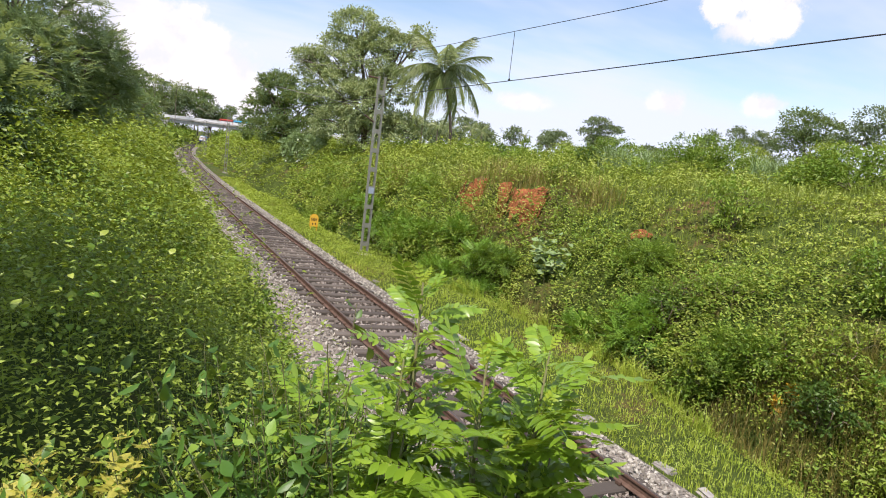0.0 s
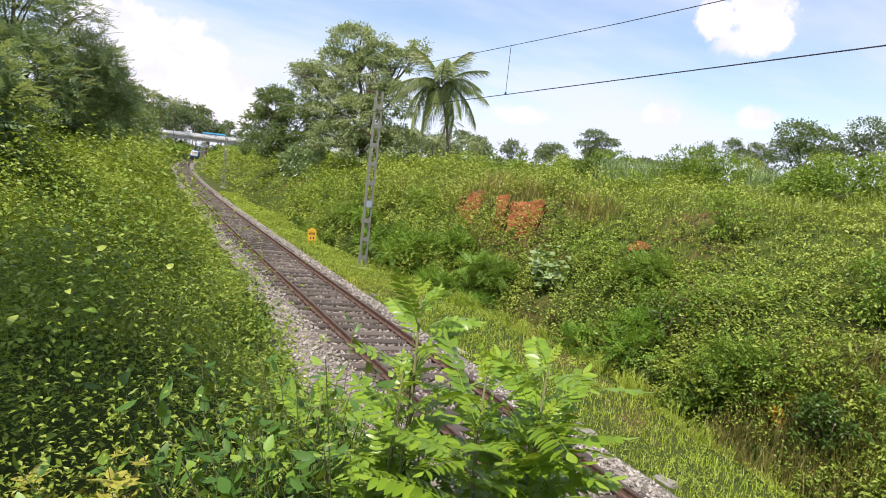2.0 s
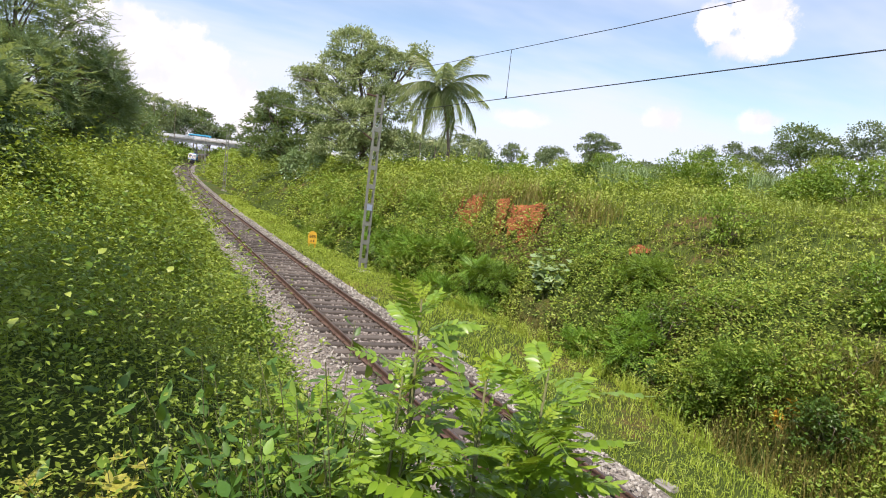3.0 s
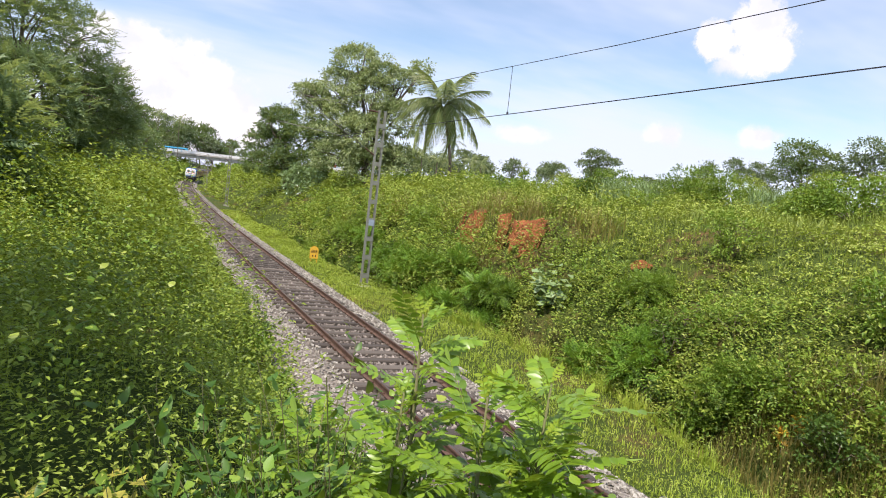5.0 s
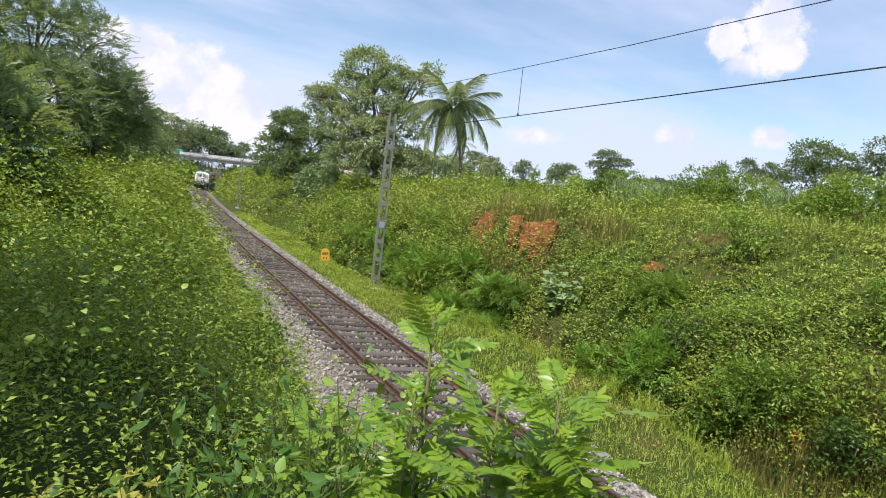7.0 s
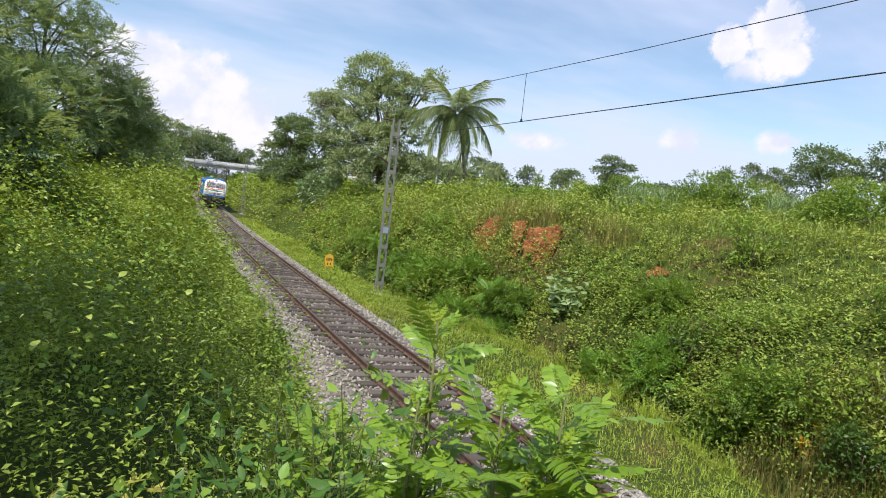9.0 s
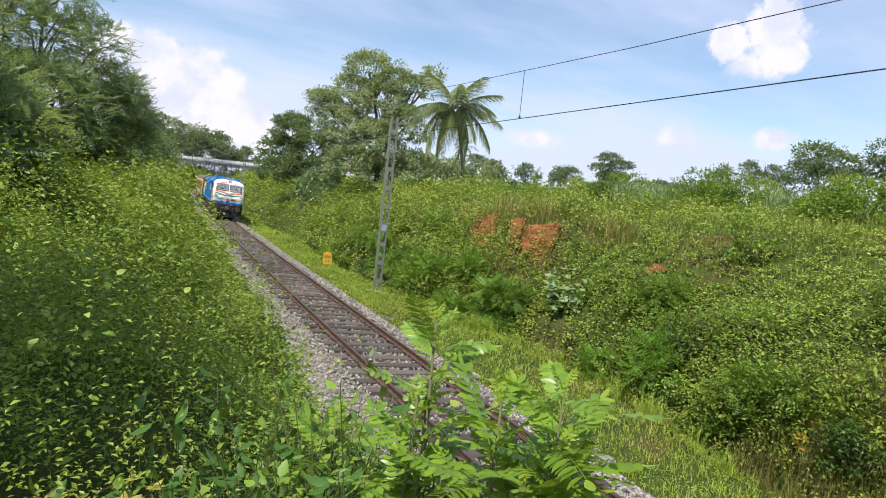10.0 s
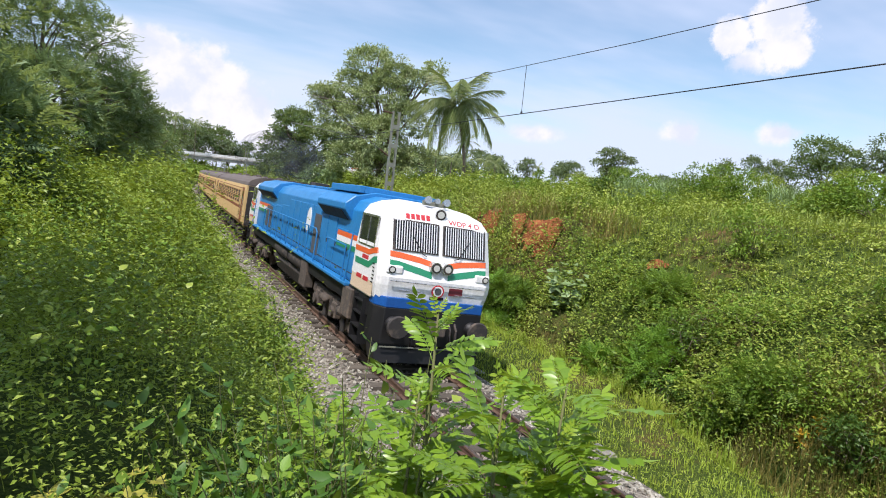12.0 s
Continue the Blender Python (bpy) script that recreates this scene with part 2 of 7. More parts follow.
M = {
    "soil": material("soil", soil), "laterite": material("laterite", laterite), "bark": material("bark", bark_nodes),
    "glass": material("glass", glass_nodes), "rail": material("rail", rail_nodes), "smoke": material("smoke", smoke_nodes), "bed": material("bed", bed_nodes),
    "weed": leafy("weed", [(0.0, (0.044, 0.084, 0.011)), (0.35, (0.148, 0.222, 0.022)), (0.68, (0.27, 0.36, 0.052)), (1.0, (0.37, 0.43, 0.09))], back=0.3, spec=0.24),
    "weed_lush": leafy("weed_lush", [(0.0, (0.031, 0.072, 0.010)), (0.5, (0.115, 0.215, 0.023)), (0.85, (0.215, 0.335, 0.047)), (1.0, (0.35, 0.42, 0.075))], back=0.28, spec=0.26),
    "long_grass": leafy("long_grass", [(0.0, (0.10, 0.15, 0.025)), (0.5, (0.19, 0.26, 0.04)), (0.9, (0.29, 0.34, 0.07)), (1.0, (0.36, 0.33, 0.12))], patch=0.12),
    "fresh": leafy("fresh", [(0.0, (0.06, 0.14, 0.015)), (0.5, (0.13, 0.27, 0.028)), (1.0, (0.24, 0.39, 0.05))], back=0.32, patch=0.08),
    "grass": leafy("grass", [(0.0, (0.16, 0.25, 0.025)), (0.5, (0.28, 0.38, 0.04)), (0.9, (0.40, 0.47, 0.07)), (1.0, (0.50, 0.46, 0.14))], patch=0.15),
    "dry": leafy("dry", [(0.0, (0.12, 0.11, 0.03)), (0.5, (0.24, 0.21, 0.06)), (1.0, (0.35, 0.27, 0.09))], patch=0.1),
    "shrub": leafy("shrub", [(0.0, (0.09, 0.18, 0.015)), (0.5, (0.19, 0.33, 0.026)), (1.0, (0.34, 0.45, 0.045))], back=0.32, rough=0.34, spec=0.5, patch=0.05),
    "young": leafy("young", [(0.0, (0.22, 0.36, 0.03)), (1.0, (0.42, 0.50, 0.06))], back=0.45, rough=0.4, patch=0.05),
    "broad": leafy("broad", [(0.0, (0.025, 0.07, 0.012)), (0.6, (0.055, 0.14, 0.02)), (1.0, (0.11, 0.21, 0.03))], back=0.3, rough=0.42, spec=0.4, patch=0.05),
    "yellow_leaf": leafy("yellow_leaf", [(0.0, (0.36, 0.36, 0.05)), (0.6, (0.52, 0.48, 0.09)), (1.0, (0.42, 0.46, 0.12))], back=0.4, patch=0.05),
    "orange_leaf": leafy("orange_leaf", [(0.0, (0.62, 0.30, 0.03)), (1.0, (0.75, 0.50, 0.05))], patch=0.05),
    "silver_leaf": leafy("silver_leaf", [(0.0, (0.15, 0.25, 0.09)), (1.0, (0.30, 0.41, 0.19))], rough=0.32, spec=0.7, patch=0.05),
    # darker leaves that partly stand in for the shaded hollows between bushes
    "bush_dark": leafy("bush_dark", [(0.0, (0.025, 0.06, 0.012)), (0.6, (0.075, 0.15, 0.025)), (1.0, (0.17, 0.26, 0.05))], patch=0.12),
    # bluish stops and a high back value stand in for air haze
    "tree_dark": leafy("tree_dark", [(0.0, (0.05, 0.10, 0.045)), (0.6, (0.12, 0.20, 0.085)), (1.0, (0.22, 0.30, 0.14))], back=0.4, patch=0.12),
    "tree_mid": leafy("tree_mid", [(0.0, (0.10, 0.16, 0.07)), (0.5, (0.28, 0.36, 0.16)), (1.0, (0.47, 0.52, 0.28))], back=0.3, patch=0.15),
    # distance haze put into the colour: paler, bluer leaves
    "tree_hazed": leafy("tree_hazed", [(0.0, (0.09, 0.14, 0.075)), (0.6, (0.15, 0.21, 0.11)), (1.0, (0.23, 0.29, 0.15))], back=0.25, patch=0.12),
    # haze mixed into the tint, hence the low saturation
    "acacia": leafy("acacia", [(0.0, (0.10, 0.165, 0.075)), (0.6, (0.23, 0.325, 0.15)), (1.0, (0.38, 0.46, 0.24))], back=0.42, patch=0.12),
    "frond": leafy("frond", [(0.0, (0.10, 0.17, 0.05)), (0.5, (0.27, 0.34, 0.13)), (1.0, (0.50, 0.50, 0.26))], back=0.3, rough=0.35, spec=0.6, patch=0.1),
    "stem": painted("stem", (0.12, 0.13, 0.04), 0.8, wear=0.2, scale=20),
    "ballast": pieces("ballast", [(0.1, (0.14, 0.125, 0.10)), (0.5, (0.285, 0.265, 0.215)), (0.9, (0.45, 0.43, 0.36))]),
    "ballast_dark": pieces("ballast_dark", [(0.1, (0.10, 0.085, 0.068)), (0.5, (0.21, 0.18, 0.145)), (0.9, (0.38, 0.34, 0.29))]),
    "sleeper": pieces("sleeper", [(0.1, (0.045, 0.038, 0.03)), (0.5, (0.08, 0.067, 0.052)), (0.9, (0.14, 0.12, 0.095))], rough=0.97, island=False, grain=12),
    "kerb": pieces("kerb", [(0.1, (0.17, 0.16, 0.14)), (0.9, (0.34, 0.32, 0.29))], island=False, grain=9),
    "railhead": painted("railhead", (0.22, 0.17, 0.14), 0.4, 0.8, 0.3, 6),
    "clip": painted("clip", (0.10, 0.06, 0.04), 0.8, 0.3, 0.2, 20),
    "steel": painted("steel", (0.22, 0.23, 0.185), 0.6, 0.15, 0.2, 5),
    "wire": painted("wire", (0.06, 0.06, 0.065), 0.5, 0.6, 0.1, 5),
    "insulator": painted("insulator", (0.10, 0.045, 0.03), 0.25, 0.0, 0.05, 8),
    "concrete": painted("concrete", (0.42, 0.40, 0.36), 0.85, 0, 0.3, 0.6, (0.12, 0.11, 0.10), 0.3),
    "parapet": painted("parapet", (0.70, 0.70, 0.68), 0.8, 0, 0.2, 0.7, (0.30, 0.28, 0.25)),
    "sign_yellow": painted("sign_yellow", (0.72, 0.42, 0.03), 0.5, 0, 0.12, 9),
    "black": painted("black", (0.008, 0.008, 0.009), 0.55, 0, 0.08, 4, (0.03, 0.026, 0.022)),
    "under": painted("under", (0.035, 0.032, 0.03), 0.75, 0.1, 0.35, 5, (0.15, 0.115, 0.085), 0.2),
    "bogie": painted("bogie", (0.085, 0.07, 0.058), 0.8, 0.1, 0.35, 6, (0.20, 0.155, 0.11), 0.2),
    "loco_white": painted("loco_white", (0.80, 0.80, 0.78), 0.32, 0, 0.03, 1.2, (0.45, 0.40, 0.33)),
    "loco_blue": painted("loco_blue", (0.022, 0.20, 0.47), 0.38, 0, 0.12, 1.0, (0.02, 0.10, 0.22)),
    "loco_band": painted("loco_band", (0.012, 0.09, 0.33), 0.35, 0, 0.05, 1.0, (0.03, 0.05, 0.15)),
    "orange": painted("orange", (0.72, 0.125, 0.03), 0.4, 0, 0.04, 3),
    "green": painted("green", (0.02, 0.24, 0.12), 0.4, 0, 0.04, 3),
    "red_letter": painted("red_letter", (0.50, 0.03, 0.04), 0.5, 0, 0.05, 6),
    "plate_red": painted("plate_red", (0.16, 0.02, 0.03), 0.5, 0, 0.05, 6),
    "cream_side": painted("cream_side", (0.66, 0.52, 0.36), 0.5, 0, 0.15, 2, (0.45, 0.30, 0.18)),
    "coach_cream": painted("coach_cream", (0.62, 0.43, 0.19), 0.5, 0, 0.12, 1.0, (0.36, 0.22, 0.10)),
    "coach_brown": painted("coach_brown", (0.24, 0.075, 0.035), 0.5, 0, 0.1, 1.5),
    "coach_roof": painted("coach_roof", (0.135, 0.11, 0.095), 0.7, 0, 0.3, 1.2, (0.06, 0.05, 0.045)),
    "grille": painted("grille", (0.10, 0.105, 0.11), 0.6, 0.3, 0.2, 5),
    "chrome": painted("chrome", (0.60, 0.60, 0.58), 0.25, 0.9, 0.05, 6),
    "lens": painted("lens", (0.75, 0.74, 0.70), 0.1, 0.2, 0.02, 9, spec=0.9),
    "bus_blue": painted("bus_blue", (0.05, 0.36, 0.55), 0.3, 0, 0.03, 2),
    "bus_white": painted("bus_white", (0.72, 0.74, 0.76), 0.3, 0, 0.03, 2),
    "plate_blue": painted("plate_blue", (0.30, 0.36, 0.44), 0.5, 0, 0.1, 6),
    "truck_red": painted("truck_red", (0.50, 0.05, 0.035), 0.35, 0, 0.05, 2),
    "tile_red": painted("tile_red", (0.40, 0.16, 0.10), 0.8, 0, 0.2, 2),
}

# ---- building helpers ----


def rail_point(s):
    """The middle of the track at s metres along it, and its heading there."""
    q = min(s, 420.0)
    x, y, th = (1 - math.cos(K * q)) / K, math.sin(K * q) / K, K * q
    return x + (s - q) * math.sin(th), y + (s - q) * math.cos(th), th


def at(s, v, z=0.0):
    x, y, th = rail_point(s)
    return Vector((x + v * math.cos(th), y - v * math.sin(th), z))


def track_pose(s, canted=True):
    """Local x to the right of the track, y along it, z up."""
    x, y, th = rail_point(s)
    return Matrix.Translation((x, y, 0)) @ Matrix.Rotation(-th, 4, "Z") @ Matrix.Rotation(radians(CANT if canted else 0), 4, "Y")


def np_at(s, v):
    q = np.minimum(s, 420.0)
    th = K * q
    return (1 - np.cos(th)) / K + (s - q) * np.sin(th) + v * np.cos(th), np.sin(th) / K + (s - q) * np.cos(th) - v * np.sin(th)


GRID = np.random.RandomState(7).rand(256, 256)


def vnoise(x, y):
    """Smooth value noise in 0..1 on arrays."""
    xi, yi = np.floor(x).astype(int), np.floor(y).astype(int)
    fx, fy = x - xi, y - yi
    fx, fy = fx * fx * (3 - 2 * fx), fy * fy * (3 - 2 * fy)
    g = lambda a, b: GRID[a % 256, b % 256]
    return (g(xi, yi) * (1 - fx) + g(xi + 1, yi) * fx) * (1 - fy) + (g(xi, yi + 1) * (1 - fx) + g(xi + 1, yi + 1) * fx) * fy


PROFILE = [(-1500, 30), (-300, 24), (-60, 8), (-25, 4.2), (-14, 3.2), (-9, 2.55), (-6, 2.2), (-5, 1.75), (-4.2, 1.0), (-3.2, 0.05), (-2.6, -0.42), (-2.2, -0.62),
           (0, -0.7), (2.2, -0.66), (2.6, -0.6), (4.3, -0.70), (4.65, -1.4), (5.1, -1.4), (5.9, 0.0), (7.3, 1.35), (9, 2.45), (11, 3.3), (14, 4.0), (20, 4.75), (40, 5.3),
           (100, 6.0), (300, 7), (1500, 8)]
PV, PZ = np.array([p[0] for p in PROFILE]), np.array([p[1] for p in PROFILE])


EDGE_S, EDGE_V = np.array([-10, 3, 7.6, 9.4, 11.2, 13.7, 17, 21, 26, 40]), np.array([4.4, 4.7, 5.1, 5.5, 5.9, 6.1, 5.7, 5.1, 4.7, 4.5])


def to_profile(s, v):
    """From v metres beside the track to the place in the profile: the ditch's edge wanders."""
    e = np.interp(s, EDGE_S, EDGE_V)
    return np.where(v < 2.6, v, np.where(v < e, 2.6 + (v - 2.6) * 1.8 / (e - 2.6), np.where(v < 13, 4.4 + (v - e) * 8.6 / (13 - e), v)))


def from_profile(s, p):
    e = np.interp(s, EDGE_S, EDGE_V)
    return np.where(p < 2.6, p, np.where(p < 4.4, 2.6 + (p - 2.6) * (e - 2.6) / 1.8, np.where(p < 13, e + (p - 4.4) * (13 - e) / 8.6, p)))


def scarp(s, p):
    """A steep ledge in the slope where the earth has slipped."""
    a = np.clip((s - 17.6) / 1.2, 0, 1) * np.clip((27.0 - s) / 1.2, 0, 1)
    q = p + (vnoise(s * 0.9 + 5, p * 0.2) - 0.5) * 0.7
    return a * np.interp(q, [8.5, 8.75, 9.05, 9.5, 12.0], [0, 0.5, 1.0, 0.95, 0])


def ground_z(s, v):
    """Height of the ground at s along the track and v to its right."""
    s, v = np.asarray(s, float), np.asarray(v, float)
    v = to_profile(s, v)
    return slope_z(s, v) + scarp(s, v)


def slope_z(s, v):
    far = np.clip((np.abs(v) - 2.4) / 4, 0, 1)
    z = np.interp(v + (vnoise(s * 0.18, v * 0.12 + 9) - 0.5) * 1.2 * far, PV, PZ)
    return z + far * ((vnoise(s * 0.11 + 3, v * 0.11) - 0.5) * 0.7 + (vnoise(s * 0.6, v * 0.6 + 40) - 0.5) * 0.25)


def mesh_np(name, verts, faces, mat, smooth=False):
    """A mesh from arrays; faces is (n, 3) or (n, 4)."""
    me = bpy.data.meshes.new(name)
    k = faces.shape[1]
    me.vertices.add(len(verts)), me.loops.add(faces.size), me.polygons.add(len(faces))
    me.vertices.foreach_set("co", np.ascontiguousarray(verts, np.float32).ravel())
    me.loops.foreach_set("vertex_index", np.ascontiguousarray(faces, np.int32).ravel())
    me.polygons.foreach_set("loop_start", np.arange(len(faces), dtype=np.int32) * k)
    me.update(calc_edges=True)
    me.polygons.foreach_set("use_smooth", np.full(len(faces), smooth))
    me.materials.append(mat)
    return me


def unit(a):
    return a / np.maximum(np.linalg.norm(a, axis=1), 1e-9)[:, None]


def blades(P, D, S, L, W, bend=0.15, wide=0.45, oval=False):
    """Leaf blades folded along the midrib: roots P, ways D, sides S, lengths L, widths W. Gives verts and triangles."""
    n = len(P)
    N = unit(np.cross(S, D))
    L, W = L[:, None], W[:, None]
    mid = P + D * L * wide
    a = mid + S * W * 0.5 + N * W * bend
    b = mid - S * W * 0.5 + N * W * bend
    tip = P + D * L - N * L * 0.12
    if oval:
        near, far = P + D * L * 0.28, P + D * L * 0.66 - N * L * 0.05
        rows = [P]
        for q, k in ((near, 0.46), (far, 0.38)):
            rows += [q + S * W * k + N * W * bend, q - S * W * k + N * W * bend]
        V = np.stack(rows + [tip], 1).reshape(-1, 3)
        i = np.arange(n)[:, None] * 6
        tris = ((0, 1, 2), (1, 3, 4), (1, 4, 2), (3, 5, 4))
        return V, np.concatenate([i + np.array([t]) for t in tris])
    V = np.stack([P, a, tip, b], 1).reshape(-1, 3)
    i = np.arange(n)[:, None] * 4
    F = np.concatenate([i + np.array([[0, 1, 2]]), i + np.array([[0, 2, 3]])])
    return V, F


def random_units(rng, n):
    return unit(rng.normal(size=(n, 3)))


def part(name, bm, mat, parent=None, label="", smooth=False, bevel=0.0):
    """One bmesh as ONE mesh object under a thing or a part."""
    if bevel:
        bmesh.ops.bevel(bm, geom=bm.edges[:], offset=bevel, segments=1, affect="EDGES", clamp_overlap=True)
    me = bpy.data.meshes.new(name)
    bm.to_mesh(me)
    bm.free()
    me.materials.append(M[mat] if isinstance(mat, str) else mat)
    if smooth:
        for p in me.polygons:
            p.use_smooth = True
    return piece(name, me, parent, label)


def piece(name, me, parent=None, label="", m=None):
    ob = new(name, me)
    if parent:
        ob.parent = parent
    if m is not None:
        ob.matrix_basis = m
    return tagged(ob, label)


def thing(name, label, category, m=None, group="", kind=""):
    ob = new(name)
    ob.empty_display_size = 0.2
    if m is not None:
        ob.matrix_basis = m
    return tagged(ob, label, category, group, kind)


def box(bm, x0, x1, y0, y1, z0, z1):
    g = bmesh.ops.create_cube(bm, size=1)["verts"]
    for v in g:
        v.co = Vector(((x0 + x1) / 2 + v.co.x * (x1 - x0), (y0 + y1) / 2 + v.co.y * (y1 - y0), (z0 + z1) / 2 + v.co.z * (z1 - z0)))
    return g


def boxed(name, mat, parent, x0, x1, y0, y1, z0, z1, label="", bevel=0.0):
    bm = bmesh.new()
    box(bm, x0, x1, y0, y1, z0, z1)
    return part(name, bm, mat, parent, label, bevel=bevel)


def tube(bm, pts, radii, sides=8):
    """A tapered tube along points."""
    rings = []
    pts = [Vector(p) for p in pts]
    if not hasattr(radii, "__len__"):
        radii = [radii] * len(pts)
    for i, p in enumerate(pts):
        d = (pts[min(i + 1, len(pts) - 1)] - pts[max(i - 1, 0)]).normalized()
        a = d.cross(Vector((0.31, 0.17, 0.94)) if abs(d.z) < 0.9 else Vector((1, 0.2, 0))).normalized()
        b = d.cross(a)
        rings.append([bm.verts.new(p + (a * math.cos(k * math.tau / sides) + b * math.sin(k * math.tau / sides)) * radii[i]) for k in range(sides)])
    for r, q in zip(rings, rings[1:]):
        for k in range(sides):
            bm.faces.new((r[k], r[(k + 1) % sides], q[(k + 1) % sides], q[k]))
    bm.faces.new(rings[0][::-1]), bm.faces.new(rings[-1])
    return rings


def tubed(name, mat, parent, pts, radii, sides=8, label=""):
    bm = bmesh.new()
    tube(bm, pts, radii, sides)
    return part(name, bm, mat, parent, label, smooth=sides > 6)


def extrude(bm, outline, y0, y1):
    """A prism: outline of (x, z), from y0 to y1."""
    a = [bm.verts.new((x, y0, z)) for x, z in outline]
    b = [bm.verts.new((x, y1, z)) for x, z in outline]
    n = len(outline)
    for i in range(n):
        bm.faces.new((a[i], a[(i + 1) % n], b[(i + 1) % n], b[i]))
    bm.faces.new(a[::-1]), bm.faces.new(b)
    bmesh.ops.recalc_face_normals(bm, faces=bm.faces[:])


def prism(name, mat, parent, outline, y0, y1, label="", bevel=0.0):
    bm = bmesh.new()
    extrude(bm, outline, y0, y1)
    return part(name, bm, mat, parent, label, bevel=bevel)


def disc(name, mat, parent, centre, r, axis, length, label="", sides=20, inner=0.0):
    bm = bmesh.new()
    c, d = Vector(centre), Vector(axis).normalized() * length
    tube(bm, [c, c + d], [r, r], sides)
    return part(name, bm, mat, parent, label)


def lettering(name, text, size, mat, parent, m, label=""):
    cu = bpy.data.curves.new(name, "FONT")
    cu.body, cu.size, cu.align_x, cu.extrude = text, size, "CENTER", 0.004
    ob = bpy.data.objects.new(name, cu)
    me = bpy.data.meshes.new_from_object(ob)
    bpy.data.objects.remove(ob)
    me.materials.append(M[mat])
    return piece(name, me, parent, label, m)

# ---- ground, track bed ----


def steps(*runs):
    out = []
    for a, b, d in runs:
        out += list(np.arange(a, b, d))
    return np.array(out + [runs[-1][1]])


def build_ground():
    S = steps((-300, -40, 20), (-40, -6, 2), (-6, 40, 0.5), (40, 130, 2), (130, 420, 6), (420, 3000, 120))
    V = steps((-1500, -100, 100), (-100, -30, 7), (-30, -12, 1.2), (-12, 15, 0.4), (15, 40, 1.2), (40, 120, 8), (120, 1500, 115))
    s, v = np.meshgrid(S, V, indexing="ij")
    x, y = np_at(s, v)
    z = ground_z(s, v)
    a, b = s.shape
    i = (np.arange(a - 1)[:, None] * b + np.arange(b - 1)[None]).ravel()
    F = np.stack([i, i + 1, i + b + 1, i + b], 1)[:, ::-1]
    me = mesh_np("ground", np.stack([x, y, z], -1).reshape(-1, 3), F, M["soil"], True)
    tagged(new("ground", me), "overgrown earth banks of a railway cutting", "ground", kind="structure")


build_ground()


def canted(s, v, z):
    """A place in the tilted plane of the rails, on arrays."""
    c, sn = math.cos(radians(CANT)), math.sin(radians(CANT))
    l, h = v * c + z * sn, z * c - v * sn
    x, y = np_at(s, l)
    return np.stack([x, y, h], -1)


def build_bed():
    S = steps((-40, 0, 2), (0, 60, 0.5), (60, 420, 3), (420, 640, 20))
    V = np.array([-2.75, -2.35, -1.75, -1.4, 0, 1.4, 1.75, 2.3, 2.6])
    Z = np.array([-0.80, -0.52, -0.27, -0.25, -0.29, -0.25, -0.27, -0.45, -0.62])
    s, v = np.meshgrid(S, V, indexing="ij")
    z = np.broadcast_to(Z, s.shape) + (vnoise(s * 2, v * 3) - 0.5) * 0.05
    P = canted(s, v, z).reshape(-1, 3)
    a, b = s.shape
    i = (np.arange(a - 1)[:, None] * b + np.arange(b - 1)[None]).ravel()
    F = np.stack([i, i + 1, i + b + 1, i + b], 1)[:, ::-1]
    tagged(new("track_bed", mesh_np("track_bed", P, F, M["bed"], True)), "bed of dusty crushed stone under the track", "track bed", kind="structure")


build_bed()
rng = np.random.RandomState(3)
OCTA_V = np.array([(1, 0, 0), (-1, 0, 0), (0, 1, 0), (0, -1, 0), (0, 0, 1), (0, 0, -1)], float)
OCTA_F = np.array([(0, 2, 4), (2, 1, 4), (1, 3, 4), (3, 0, 4), (2, 0, 5), (1, 2, 5), (3, 1, 5), (0, 3, 5)])


def rocks(rng, P, size):
    """Angular stones: knocked-about octahedra, turned at random."""
    n = len(P)
    V = OCTA_V[None] * (0.6 + 0.6 * rng.rand(n, 6, 1)) * (0.7 + 0.5 * rng.rand(n, 1, 3)) + 0.18 * rng.normal(size=(n, 6, 3))
    A = random_units(rng, n)
    B = unit(np.cross(A, random_units(rng, n)))
    C = np.cross(A, B)
    Rm = np.stack([A, B, C], 2)
    V = np.einsum("nij,nkj->nki", Rm, V) * (size * 0.5)[:, None, None] + P[:, None]
    F = (np.arange(n)[:, None, None] * 6 + OCTA_F[None]).reshape(-1, 3)
    return V.reshape(-1, 3), F


def build_ballast():
    for name, mat, sel, label in (("ballast_shoulder", "ballast", 0, "pale grey crushed stone beside the sleepers"), ("ballast_crib", "ballast_dark", 1, "brown dusty crushed stone between the sleepers")):
        n = 13000 if sel == 0 else 14000
        s = 3 + 62 * rng.rand(n) ** 1.7
        if sel == 0:
            side = np.where(rng.rand(n) < 0.55, -1, 1)
            w = rng.rand(n)
            v = np.where(side < 0, -1.15 - 1.5 * w, 1.15 + 0.95 * w * w)
        else:
            v = (rng.rand(n) - 0.5) * 2.2
        z = np.interp(v, [-2.75, -2.35, -1.75, -1.4, 1.4, 1.75, 2.3, 2.6], [-0.80, -0.52, -0.27, -0.22, -0.22, -0.27, -0.45, -0.62]) + rng.rand(n) * 0.02
        if sel:
            z = z + 0.005
        if sel:
            gap = np.abs((s + 4.0) % 0.64 - 0.32) < 0.185
            s, v, z, n = s[gap], v[gap], z[gap] - 0.015, int(gap.sum())
        V, F = rocks(rng, canted(s, v, z), 0.05 + 0.055 * rng.rand(n) + s * 0.0007)
        tagged(new(name, mesh_np(name, V, F, M[mat])), label, "ballast", kind="stuff")


build_ballast()


